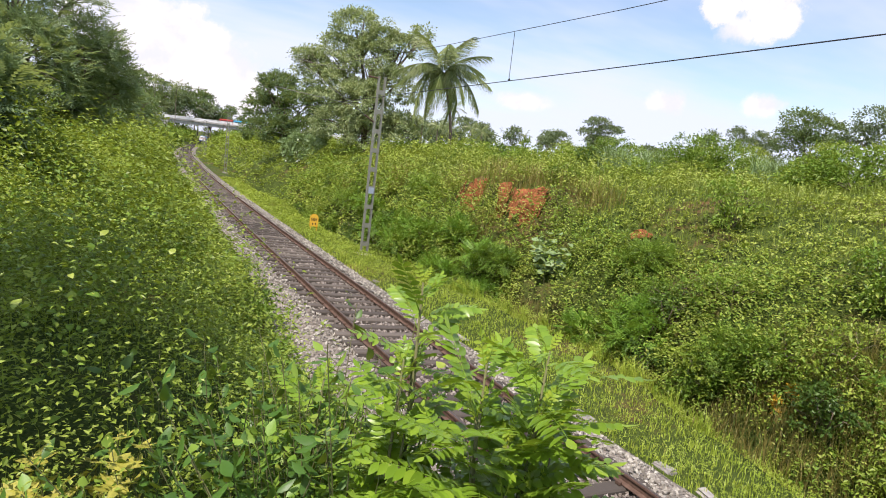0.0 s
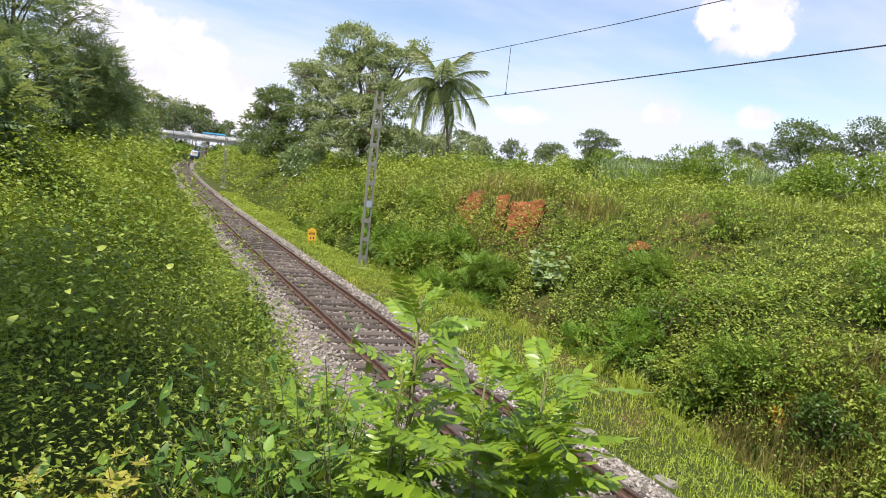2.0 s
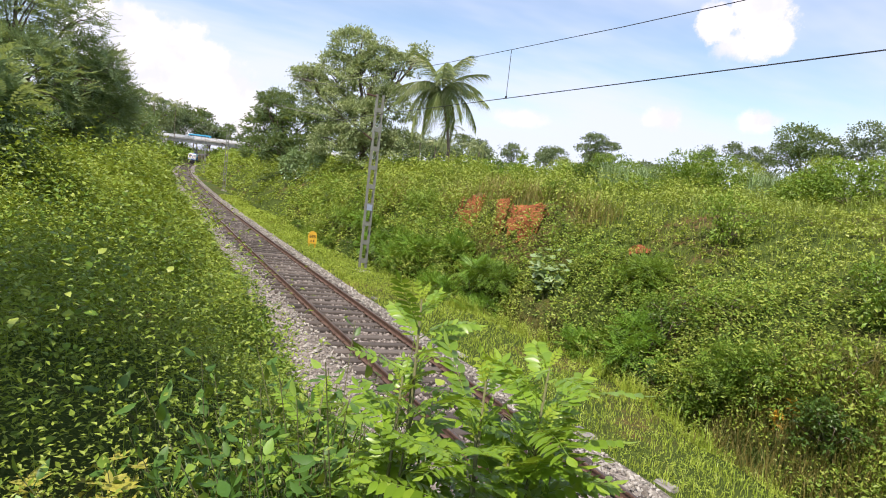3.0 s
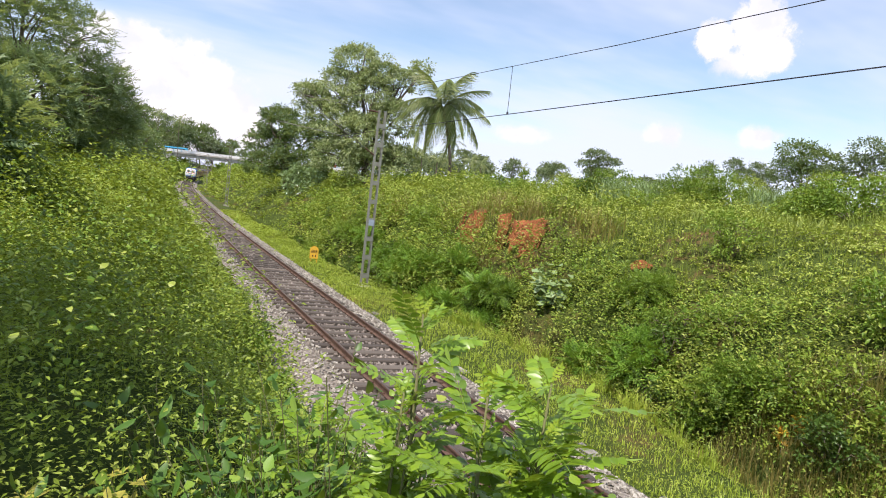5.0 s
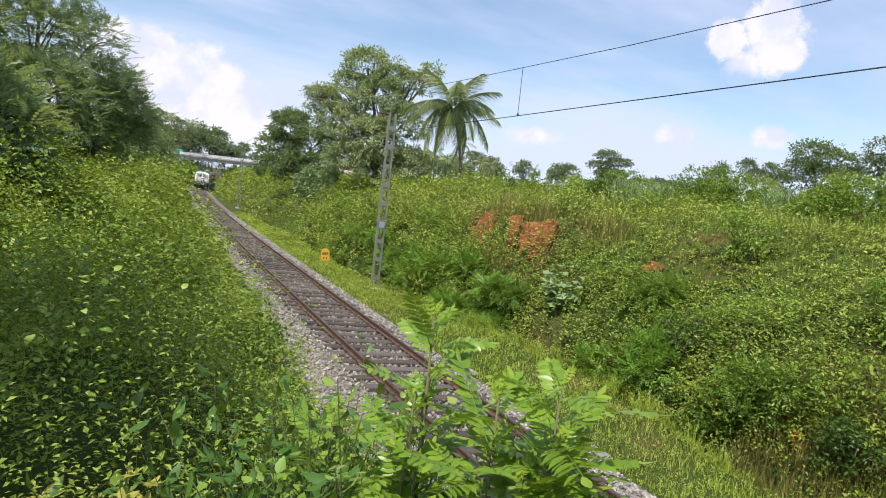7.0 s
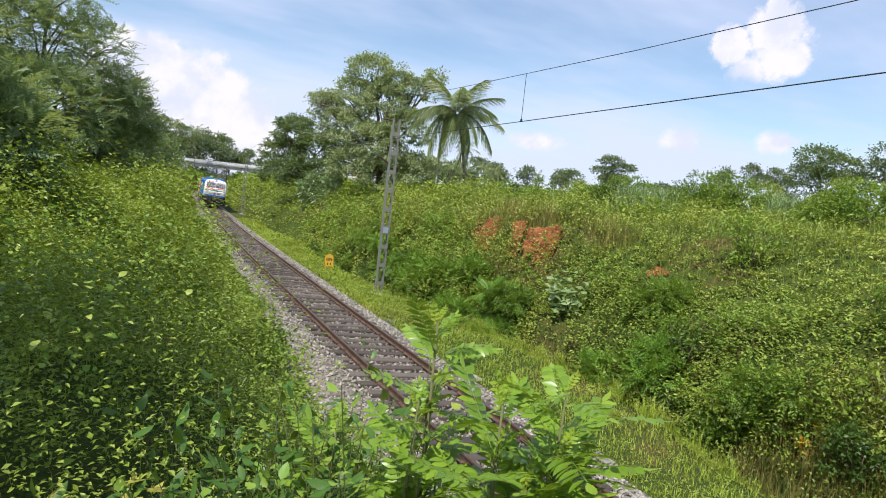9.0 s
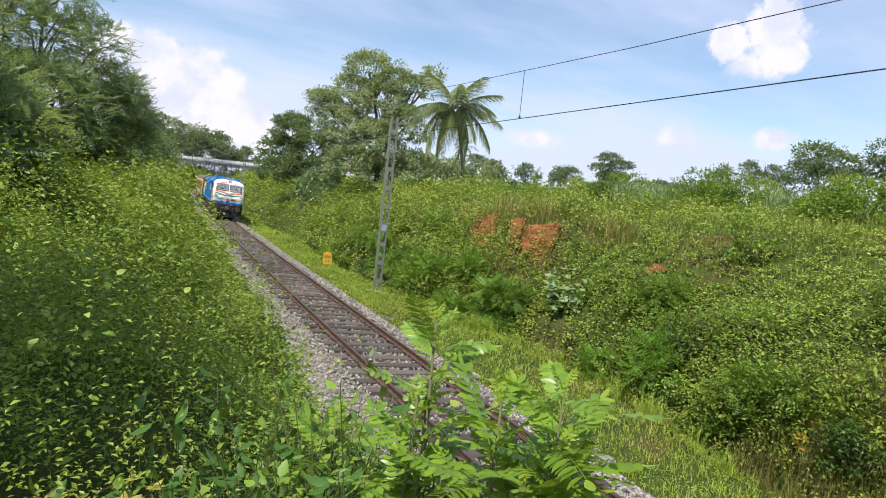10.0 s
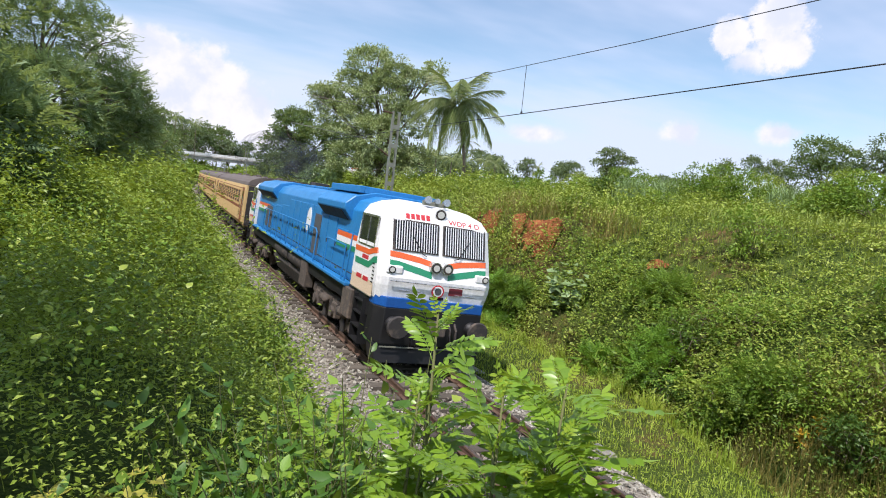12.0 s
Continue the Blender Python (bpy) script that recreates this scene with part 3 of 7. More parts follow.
def build_track():
    track = thing("railway_track", "single broad-gauge track of rusty rails on worn sleepers", "railway track", kind="structure")
    prof = [(-0.07, -0.156), (0.07, -0.156), (0.07, -0.145), (0.012, -0.12), (0.012, -0.045), (0.034, -0.035), (0.034, -0.004), (0.026, 0), (-0.026, 0), (-0.034, -0.004), (-0.034, -0.035), (-0.012, -0.045), (-0.012, -0.12), (-0.07, -0.145)]
    S = steps((-30, 60, 1.0), (60, 420, 4), (420, 640, 40))
    for side in (-0.838, 0.838):
        V = np.concatenate([canted(np.full(len(prof), s), np.array([side + p[0] for p in prof]), np.array([p[1] for p in prof])) for s in S])
        k = len(prof)
        i = np.arange(len(S) - 1)[:, None] * k
        j, j2 = np.arange(k)[None], (np.arange(k)[None] + 1) % k
        F = np.stack([i + j, i + j2, i + k + j2, i + k + j], -1).reshape(-1, 4)
        piece("rail", mesh_np("rail", V, F, M["rail"]), track, "rust-brown steel rail")
        # polished running strip
        V = np.concatenate([canted(np.full(2, s), np.array([side - 0.02, side + 0.02]), np.full(2, 0.0025)) for s in S])
        i = np.arange(len(S) - 1)[:, None] * 2
        piece("rail_head", mesh_np("rail_head", V, np.concatenate([i, i + 1, i + 3, i + 2], 1), M["railhead"]), track, "dull polished running surface")
    bm = bmesh.new()
    box(bm, -1.32, 1.32, -0.125, 0.125, -0.33, -0.165)
    bmesh.ops.bevel(bm, geom=bm.edges[:], offset=0.025, segments=1, affect="EDGES")
    me = bpy.data.meshes.new("sleeper")
    bm.to_mesh(me), bm.free()
    me.materials.append(M["sleeper"])
    bm = bmesh.new()
    box(bm, -0.10, -0.045, -0.05, 0.05, -0.165, -0.10), box(bm, 0.045, 0.10, -0.05, 0.05, -0.165, -0.10)
    bmesh.ops.bevel(bm, geom=bm.edges[:], offset=0.012, segments=1, affect="EDGES")
    clip = bpy.data.meshes.new("rail_clip")
    bm.to_mesh(clip), bm.free()
    clip.materials.append(M["clip"])
    r = random.Random(5)
    s, k = -4.0, 0
    far = []
    while s < 420:
        m = track_pose(s) @ pose(r.uniform(-0.03, 0.03), 0, r.uniform(-0.012, 0.008), 0, 0, r.uniform(-1.2, 1.2))
        if k < 240:
            sl = piece("sleeper", me, track, "", m)
            if s < 32:
                for x in (-0.838, 0.838):
                    piece("rail_clip", clip, sl, "", pose(x, 0, 0))
        else:
            far.append(m)
        s, k = s + 0.64, k + 1
    bm = bmesh.new()
    for m in far:
        for v in box(bm, -1.32, 1.32, -0.125, 0.125, -0.33, -0.165):
            v.co = m @ v.co
    tagged(part("distant_sleepers", bm, "sleeper", track), kind="stuff")


build_track()


def build_kerbs():
    r = random.Random(8)
    for s, v in ((5.3, 2.42), (6.3, 2.44), (8.3, 2.45), (13.4, 2.42), (14.1, 2.46), (20.2, 2.46), (29.3, 2.7)):
        bm = bmesh.new()
        box(bm, -0.10, 0.10, -r.uniform(0.18, 0.32), r.uniform(0.18, 0.32), -0.14, 0.08)
        bmesh.ops.bevel(bm, geom=bm.edges[:], offset=0.035, segments=2, affect="EDGES")
        for w in bm.verts:
            w.co += Vector((r.uniform(-1, 1), r.uniform(-1, 1), r.uniform(-1, 1))) * 0.015
        ob = part("kerb_stone", bm, "kerb")
        ob.matrix_basis = Matrix.Translation(at(s, v + 0.1, -0.66)) @ pose(0, 0, 0, r.uniform(-6, 6), r.uniform(-8, 8), r.uniform(-8, 8))
        tagged(ob, "rough grey kerb block at the ballast's edge", "kerb stone", "kerb stones along the track")


build_kerbs()

# ---- overhead line ----
MASTS = [26.2, 88.0, 150.0, 211.0, 270.0]


def build_mast(s):
    near = s < 40
    base = at(s, 4.15, -0.75)
    th = rail_point(s)[2]
    mast = thing("catenary_mast", "grey riveted lattice steel mast carrying the overhead line", "mast", Matrix.Translation(base) @ Matrix.Rotation(-th, 4, "Z") @ pose(0, 0, 0, 0, 0.8, 0), "masts along the track")
    H = 8.35
    for x in (-0.15, 0.15):
        bm = bmesh.new()
        for y in (-0.075, 0.075):
            box(bm, x - 0.035, x + 0.035, y - 0.006, y + 0.006, 0, H)
        box(bm, x * 1.24 - 0.006, x * 1.24 + 0.006, -0.069, 0.069, 0, H)
        part("upright", bm, "steel", mast)
    z = 0.5
    while z < H:
        for y in (-0.088, 0.088):
            boxed("batten_plate", "steel", mast, -0.19, 0.19, y - 0.006, y + 0.006, z, z + 0.2)
        z += 0.88
    boxed("footing", "concrete", mast, -0.35, 0.35, -0.35, 0.35, -0.6, 0.12, "concrete footing", 0.03)
    if near:
        boxed("number_plate", "plate_blue", mast, -0.13, 0.13, -0.11, -0.1, 3.0, 3.28, "small blue plate")
    # bracket towards the track: local x is negative there
    head, low = (-3.95, 0, 8.42), (-0.15, 0, 6.25)
    tip = lambda a, b, k: tuple(p + (q - p) * k for p, q in zip(a, b))
    tubed("strut", "steel", mast, [tip(low, head, 0.12), head], 0.019)
    tubed("top_tie", "steel", mast, [tip((-0.15, 0, 8.25), head, 0.1), head], 0.011)
    tubed("steady_arm", "steel", mast, [tip(low, head, 0.3), (-4.75, 0, 7.12)], 0.014)
    for a in (low, (-0.15, 0, 8.25)):
        b, e = tip(a, head, 0.01), tip(a, head, 0.13)
        n = 13
        tubed("insulator", "insulator", mast, [tip(b, e, i / n) for i in range(n + 1)], [0.045 if i % 2 else 0.025 for i in range(n + 1)], 10, "ribbed brown insulator")


for s in MASTS:
    build_mast(s)


def span_wire(name, z_at, label, r):
    """A wire from mast to mast over the track's middle."""
    bm = bmesh.new()
    marks = [-34.0] + MASTS + [330.0]
    pts = []
    for a, b in zip(marks, marks[1:]):
        pts += [at(a + (b - a) * i / 12, 0.0, z_at(i / 12)) for i in range(12)]
    tube(bm, pts, r, 6)
    ob = part(name, bm, "wire")
    tagged(ob, label, "wire")


span_wire("contact_wire", lambda u: 5.51 + 0.07 * (2 * u - 1) ** 2, "dark overhead contact wire above the track", 0.0065)
span_wire("messenger_wire", lambda u: 6.13 + 1.1 * (2 * u - 1) ** 2, "thin sagging messenger wire above the contact wire", 0.005)
DROP = 8.66
drop_top = 6.13 + 1.1 * (2 * (DROP + 34) / 60.2 - 1) ** 2
bm = bmesh.new()
tube(bm, [at(DROP, 0, 5.56), at(DROP, 0, drop_top)], 0.005, 5)
box(bm, at(DROP, 0).x - 0.008, at(DROP, 0).x + 0.008, DROP - 0.02, DROP + 0.02, 5.52, 5.56)
tagged(part("dropper_wire", bm, "wire"), "thin dropper wire between messenger and contact wire", "wire")

# ---- kilometre plate ----


def build_sign():
    p = at(33.0, 3.45, -0.7)
    sign = thing("distance_sign", "yellow round-topped distance plate on a short post by the track", "sign", Matrix.Translation(p) @ pose(0, 0, 0, 0, 0, -14))
    bm = bmesh.new()
    out = [(-0.24, 0.35), (0.24, 0.35)] + [(0.24 * math.cos(a), 0.82 + 0.24 * math.sin(a)) for a in np.linspace(0, math.pi, 11)]
    extrude(bm, out, -0.02, 0.02)
    part("plate", bm, "sign_yellow", sign)
    boxed("post", "sign_yellow", sign, -0.2, -0.13, 0.02, 0.06, -0.3, 0.8)
    boxed("post", "sign_yellow", sign, 0.13, 0.2, 0.02, 0.06, -0.3, 0.8)
    lettering("number", "688", 0.24, "black", sign, pose(0, -0.024, 0.68, 90, 0, 0), "black figures")
    for x in (-0.09, 0.06):
        boxed("mark", "black", sign, x, x + 0.05, -0.026, -0.021, 0.44, 0.55)


build_sign()

# ---- road bridge ----


def build_bridge():
    o = at(338, 0, 0)
    th = rail_point(338)[2]
    bridge = thing("road_bridge", "concrete road bridge with white panelled parapet over the railway", "bridge", Matrix.Translation(o) @ Matrix.Rotation(-th + radians(2), 4, "Z"))
    zl = 9.2
    boxed("girder", "concrete", bridge, -22, 34, -0.6, 0.0, zl, zl + 1.5)
    boxed("girder", "concrete", bridge, -22, 34, 8.6, 9.2, zl, zl + 1.5)
    boxed("deck", "concrete", bridge, -60, 80, -1.2, 10, zl + 1.5, zl + 1.95)
    for y in (-1.2, 9.75):
        boxed("parapet_rail", "concrete", bridge, -60, 80, y, y + 0.25, zl + 1.95, zl + 2.2)
        for i in range(38):
            x = -60 + i * 3.7
            boxed("parapet_panel", "parapet", bridge, x + 0.1, x + 3.6, y + 0.02, y + 0.2, zl + 2.2, zl + 3.5)
    for x in (-20, 24):
        boxed("pier", "concrete", bridge, x - 0.6, x + 0.6, 0.5, 8.5, -2.0, zl)
    for x in (-18, -34, 40, 56):
        boxed("abutment", "concrete", bridge, x - 1, x + 1, -1, 9, -3, zl + 1.5)


build_bridge()

# ---- the train ----
VEHICLES, PUFFS, ROAD = [], [], []
HALF = 10.9


def Y(y):
    return y - HALF


def wheel_mesh(r):
    bm = bmesh.new()
    tube(bm, [(-0.07, 0, 0), (-0.04, 0, 0), (-0.035, 0, 0), (0.07, 0, 0)], [r + 0.03, r + 0.03, r, r], 22)
    tube(bm, [(-0.085, 0, 0), (0.085, 0, 0)], [0.16, 0.16], 12)
    me = bpy.data.meshes.new("wheel")
    bm.to_mesh(me), bm.free()
    me.materials.append(M["bogie"])
    return me


WHEEL = wheel_mesh(0.52)
WHEEL_C = wheel_mesh(0.45)


def bogie(parent, y, axles, me, r):
    """A bogie frame with its wheels, axle boxes and springs."""
    half = (max(axles) - min(axles)) / 2 + 0.75
    for sx in (-1, 1):
        bm = bmesh.new()
        box(bm, sx * 1.12 - 0.09, sx * 1.12 + 0.09, y - half, y + half, 0.62, 0.92)
        for a in axles:
            box(bm, sx * 1.14 - 0.13, sx * 1.14 + 0.13, y + a - 0.2, y + a + 0.2, 0.34, 0.78)
        bmesh.ops.bevel(bm, geom=bm.edges[:], offset=0.03, segments=1, affect="EDGES")
        frame_side = part("bogie_frame", bm, "bogie", parent, "dusty brown bogie side frame")
        for a in axles:
            piece("wheel", me, parent, "", pose(sx * 0.84, y + a, r + 0.003, 0, 0, 0 if sx < 0 else 180))
            disc("axle_box", "bogie", frame_side, (sx * 1.2, y + a, r), 0.15, (sx, 0, 0), 0.14, sides=12)
            for d in (-0.36, 0.36):
                n = 11
                tubed("spring", "under", frame_side, [(sx * 1.2, y + a + d, 0.5 + 0.38 * i / n) for i in range(n + 1)], [0.085 if i % 2 else 0.055 for i in range(n + 1)], 8)
        for a in axles[:-1]:
            d = (axles[1] - axles[0]) / 2
            tubed("brake_cylinder", "bogie", frame_side, [(sx * 1.28, y + a + d - 0.3, 0.72), (sx * 1.28, y + a + d + 0.25, 0.72)], 0.12, 10)
            boxed("brake_rigging", "under", frame_side, sx * 1.22 - 0.03, sx * 1.22 + 0.03, y + a + d - 0.12, y + a + d + 0.12, 0.2, 0.6, bevel=0.01)


CAB_Z = [1.55, 1.95, 2.15, 2.74, 3.46, 3.68, 3.82, 3.92]
CAB_Y = [0.50, 0.44, 0.42, 0.62, 0.84, 1.00, 1.25, 1.80]
CAB_W = [1.37, 1.43, 1.43, 1.42, 1.37, 1.24, 0.96, 0.55]


def cab_half(z):
    return float(np.interp(z, CAB_Z, CAB_W)), float(np.interp(z, CAB_Z, CAB_Y))


def cab_surface(u, z, side, flip, off=0.006):
    """A place on the cab's skin: u metres from the middle of the nose, round the corner and along the side."""
    w, y = cab_half(z)
    c = 0.22
    if u < w - c:
        p = (u, y - off)
    elif u < w - c + c * 1.414:
        k = (u - w + c) / 1.414
        p = (w - c + k + off * 0.7, y + k - off * 0.7)
    else:
        p = (w + off, y + c + (u - (w - c + c * 1.414)))
    return Vector((side * p[0], flip(p[1]), z))


def ribbon(name, mat, parent, us, lo, hi, side, flip, label="", off=0.006, rows=1):
    bm = bmesh.new()
    grid = []
    for u in us:
        a, b = lo(u), hi(u)
        grid.append([bm.verts.new(cab_surface(u, a + (b - a) * k / rows, side, flip, off)) for k in range(rows + 1)])
    for p, q in zip(grid, grid[1:]):
        for k in range(rows):
            bm.faces.new((p[k], q[k], q[k + 1], p[k + 1]))
    bmesh.ops.recalc_face_normals(bm, faces=bm.faces[:])
    return part(name, bm, mat, parent, label)


def cab(loco, flip, front):
    """A full-width driver's cab; flip turns a distance from the buffers into local y."""
    bm = bmesh.new()
    rings = []
    for z, w, y in zip(CAB_Z, CAB_W, CAB_Y):
        c = 0.22
        pts = [(-w, 2.4), (-w, y + c), (-w + 0.08, y + c - 0.14), (-w + c, y), (w - c, y), (w - 0.08, y + c - 0.14), (w, y + c), (w, 2.4)]
        rings.append([bm.verts.new((px, flip(py), z)) for px, py in pts])
    for a, b in zip(rings, rings[1:]):
        for k in range(8):
            bm.faces.new((a[k], a[(k + 1) % 8], b[(k + 1) % 8], b[k]))
    bm.faces.new(rings[0][::-1]), bm.faces.new(rings[-1])
    bmesh.ops.recalc_face_normals(bm, faces=bm.faces[:])
    body = part("cab", bm, "loco_white", loco, "white driver's cab with orange and green waves")
    wave = lambda a, b, c: (lambda u: float(np.interp(u, [0.1, 0.5, 1.0, 1.45, 1.75, 2.1, 5], [a, a + 0.09, b - 0.03, b, b - 0.04, c, c])))
    us = [0.2 + 0.1 * i for i in range(12)] + [1.38 + 0.06 * i for i in range(8)] + [1.95, 2.1, 2.4]
    side_us = us + [3.1]
    for side in (-1, 1):
        o, g = wave(2.44, 2.62, 2.50), wave(2.18, 2.40, 2.20)
        ribbon("orange_stripe", "orange", body, side_us, o, lambda u: o(u) + 0.13, side, flip)
        ribbon("green_stripe", "green", body, side_us, g, lambda u: g(u) + 0.15, side, flip)
        # windscreen
        win = ribbon("windscreen", "glass", body, [0.09, 0.55, 1.13], lambda u: 2.80, lambda u: 3.43, side, flip, "dark glass behind bars", 0.012)
        for u0, u1, z0, z1 in ((0.05, 1.17, 2.76, 2.80), (0.05, 1.17, 3.43, 3.47), (0.05, 0.09, 2.80, 3.43), (1.13, 1.17, 2.80, 3.43)):
            ribbon("window_frame", "under", win, [u0, u1], lambda u: z0, lambda u: z1, side, flip, "", 0.02)
        if front:
            for i in range(17):
                u = 0.12 + i * 0.061
                bm = bmesh.new()
                tube(bm, [cab_surface(u, 2.79, side, flip, 0.045), cab_surface(u, 3.44, side, flip, 0.045)], 0.0105, 5)
                part("window_bar", bm, "bus_white", win)
            tubed("wiper", "black", body, [cab_surface(0.35, 2.70, side, flip, 0.03), cab_surface(0.45, 2.74, side, flip, 0.07), cab_surface(0.72, 3.15, side, flip, 0.06)], 0.012, 5)
            tubed("handrail", "chrome", body, [cab_surface(0.08, 2.08, side, flip, 0.05), cab_surface(1.2, 2.08, side, flip, 0.05)], 0.014, 6)
            tubed("handrail", "chrome", body, [cab_surface(0.42, 1.88, side, flip, 0.05), cab_surface(0.95, 1.88, side, flip, 0.05)], 0.012, 6)
        c = cab_surface(1.17, 2.32, side, flip, 0.0)
        out = Vector((0, flip(0) - flip(1), 0)).normalized()
        ys = sorted((c.y - out.y * 0.1, c.y + out.y * 0.05))
        boxed("lamp_housing", "loco_white", body, c.x - 0.12 - (0.14 if side > 0 else 0), c.x + 0.12 + (0.14 if side < 0 else 0), ys[0], ys[1], 2.23, 2.42, "white lamp housing", 0.03)
        lamp = disc("marker_lamp", "under", body, c - out * 0.06, 0.085, out, 0.12, "round marker lamp")
        disc("lens", "lens", lamp, c + out * 0.06, 0.055, out, 0.012)
        c = Vector((side * 0.145, flip(0.50), 2.47))
        lamp = disc("headlight", "chrome", body, c - out * 0.05, 0.135, out, 0.16, "round chrome twin headlight")
        disc("bezel", "under", lamp, c + out * 0.11, 0.115, out, 0.008)
        disc("lens", "lens", lamp, c + out * 0.118, 0.075, out, 0.01)
        # side window and lower cream panel
        x = side * 1.416
        sw = boxed("side_window", "glass", body, min(x, x - side * 0.05) + (side > 0) * 0.01, max(x, x - side * 0.05) + (side > 0) * 0.01, min(flip(1.12), flip(2.2)), max(flip(1.12), flip(2.2)), 2.72, 3.40, "dark sliding side window")
        for y0, y1, z0, z1 in ((1.07, 2.25, 2.68, 2.72), (1.07, 2.25, 3.40, 3.45), (1.07, 1.12, 2.72, 3.40), (2.20, 2.25, 2.72, 3.40), (1.62, 1.66, 2.72, 3.40)):
            ys = sorted((flip(y0), flip(y1)))
            boxed("window_frame", "chrome", sw, x - 0.012, x + 0.02 if side > 0 else x + 0.012, ys[0], ys[1], z0, z1)
        ys = sorted((flip(0.82), flip(2.38)))
        boxed("lower_panel", "cream_side", body, min(x, x + side * 0.012), max(x, x + side * 0.012), ys[0], ys[1], 1.60, 2.17, "dusty cream lower panel")
        # unreadable writing on the panel
        for i, (a, b) in enumerate(((1.15, 1.52), (1.62, 2.0))):
            ys = sorted((flip(a), flip(b)))
            boxed("writing_bar", "red_letter", body, min(x + side * 0.013, x + side * 0.017), max(x + side * 0.013, x + side * 0.017), ys[0], ys[1], 1.88, 1.98)
        ys = sorted((flip(1.35), flip(1.8)))
        boxed("writing_bar", "red_letter", body, min(x + side * 0.008, x + side * 0.012), max(x + side * 0.008, x + side * 0.012), ys[0], ys[1], 2.37, 2.47)
    out = Vector((0, flip(0) - flip(1), 0)).normalized()
    c = Vector((0, flip(1.03), 3.70))
    lamp = disc("roof_headlight", "loco_white", body, c - out * 0.2, 0.16, out, 0.3, "headlight in the brow")
    disc("bezel", "under", lamp, c + out * 0.1, 0.13, out, 0.006)
    disc("lens", "lens", lamp, c + out * 0.106, 0.085, out, 0.012)
    # class letters and, for the running number, plain bars
    if front:
        r = Matrix.Rotation(radians(90), 4, "X")
        tilt = Matrix.Rotation(radians(-36), 4, "X")
        lettering("class_letters", "WDP 4 D", 0.20, "red_letter", body, Matrix.Translation((0.62, flip(0.862), 3.50)) @ r @ tilt, "dark red letters")
        for i in range(5):
            bm = bmesh.new()
            box(bm, -0.046, 0.046, -0.004, 0.004, -0.075, 0.075)
            ob = part("number_bar", bm, "red_letter", body)
            ob.matrix_basis = Matrix.Translation((-0.82 + i * 0.125, flip(0.912), 3.555 + 0.006 * i)) @ Matrix.Rotation(radians(-36), 4, "X")
        c = cab_surface(0.0, 1.93, 1, flip, 0.0)
        em = disc("emblem", "red_letter", body, c - out * 0.01, 0.155, out, 0.03, "round red and white emblem")
        disc("emblem_ring", "loco_white", em, c + out * 0.02, 0.12, out, 0.006)
        disc("emblem_middle", "grille", em, c + out * 0.026, 0.085, out, 0.006)
        boxed("plate", "plate_red", body, 0.28, 0.62, flip(0.44), flip(0.425), 1.86, 2.04, "dark red plate")
        boxed("emblem_bar", "black", body, -0.17, 0.17, flip(0.455), flip(0.44), 1.72, 1.79)
        for i in range(9):
            for side in (-1, 1):
                ribbon("vent_slot", "black", body, [1.66, 1.80], lambda u: 1.66 + i * 0.085, lambda u: 1.69 + i * 0.085, side, flip, "", 0.012)
        for dx, dy in ((-0.24, 0.0), (0.24, 0.0), (0.0, 0.06)):
            bm = bmesh.new()
            tube(bm, [(dx, flip(1.45), 3.98), (dx, flip(1.42), 4.0), (dx, flip(1.22), 4.02)], [0.03, 0.04, 0.095 if dx else 0.07], 12)
            part("horn", bm, "chrome", loco, "chrome air horn")
        boxed("horn_bracket", "steel", loco, -0.3, 0.3, flip(1.44), flip(1.38), 3.88, 3.99)


def buffers(veh, flip, y0):
    out = Vector((0, flip(0) - flip(1), 0)).normalized()
    for x in (-0.978, 0.978):
        b = tubed("buffer", "black", veh, [(x, flip(y0 + 0.5), 1.1), (x, flip(y0 + 0.3), 1.1), (x, flip(y0 + 0.28), 1.1), (x, flip(y0 + 0.06), 1.1)], [0.19, 0.17, 0.12, 0.12], 16, "round black buffer")
        bm = bmesh.new()
        tube(bm, [(x, flip(y0 + 0.07), 1.1), (x, flip(y0 + 0.04), 1.1), (x, flip(y0), 1.1)], [0.255, 0.26, 0.235], 24)
        part("buffer_head", bm, "under", b, "greasy dark buffer face")


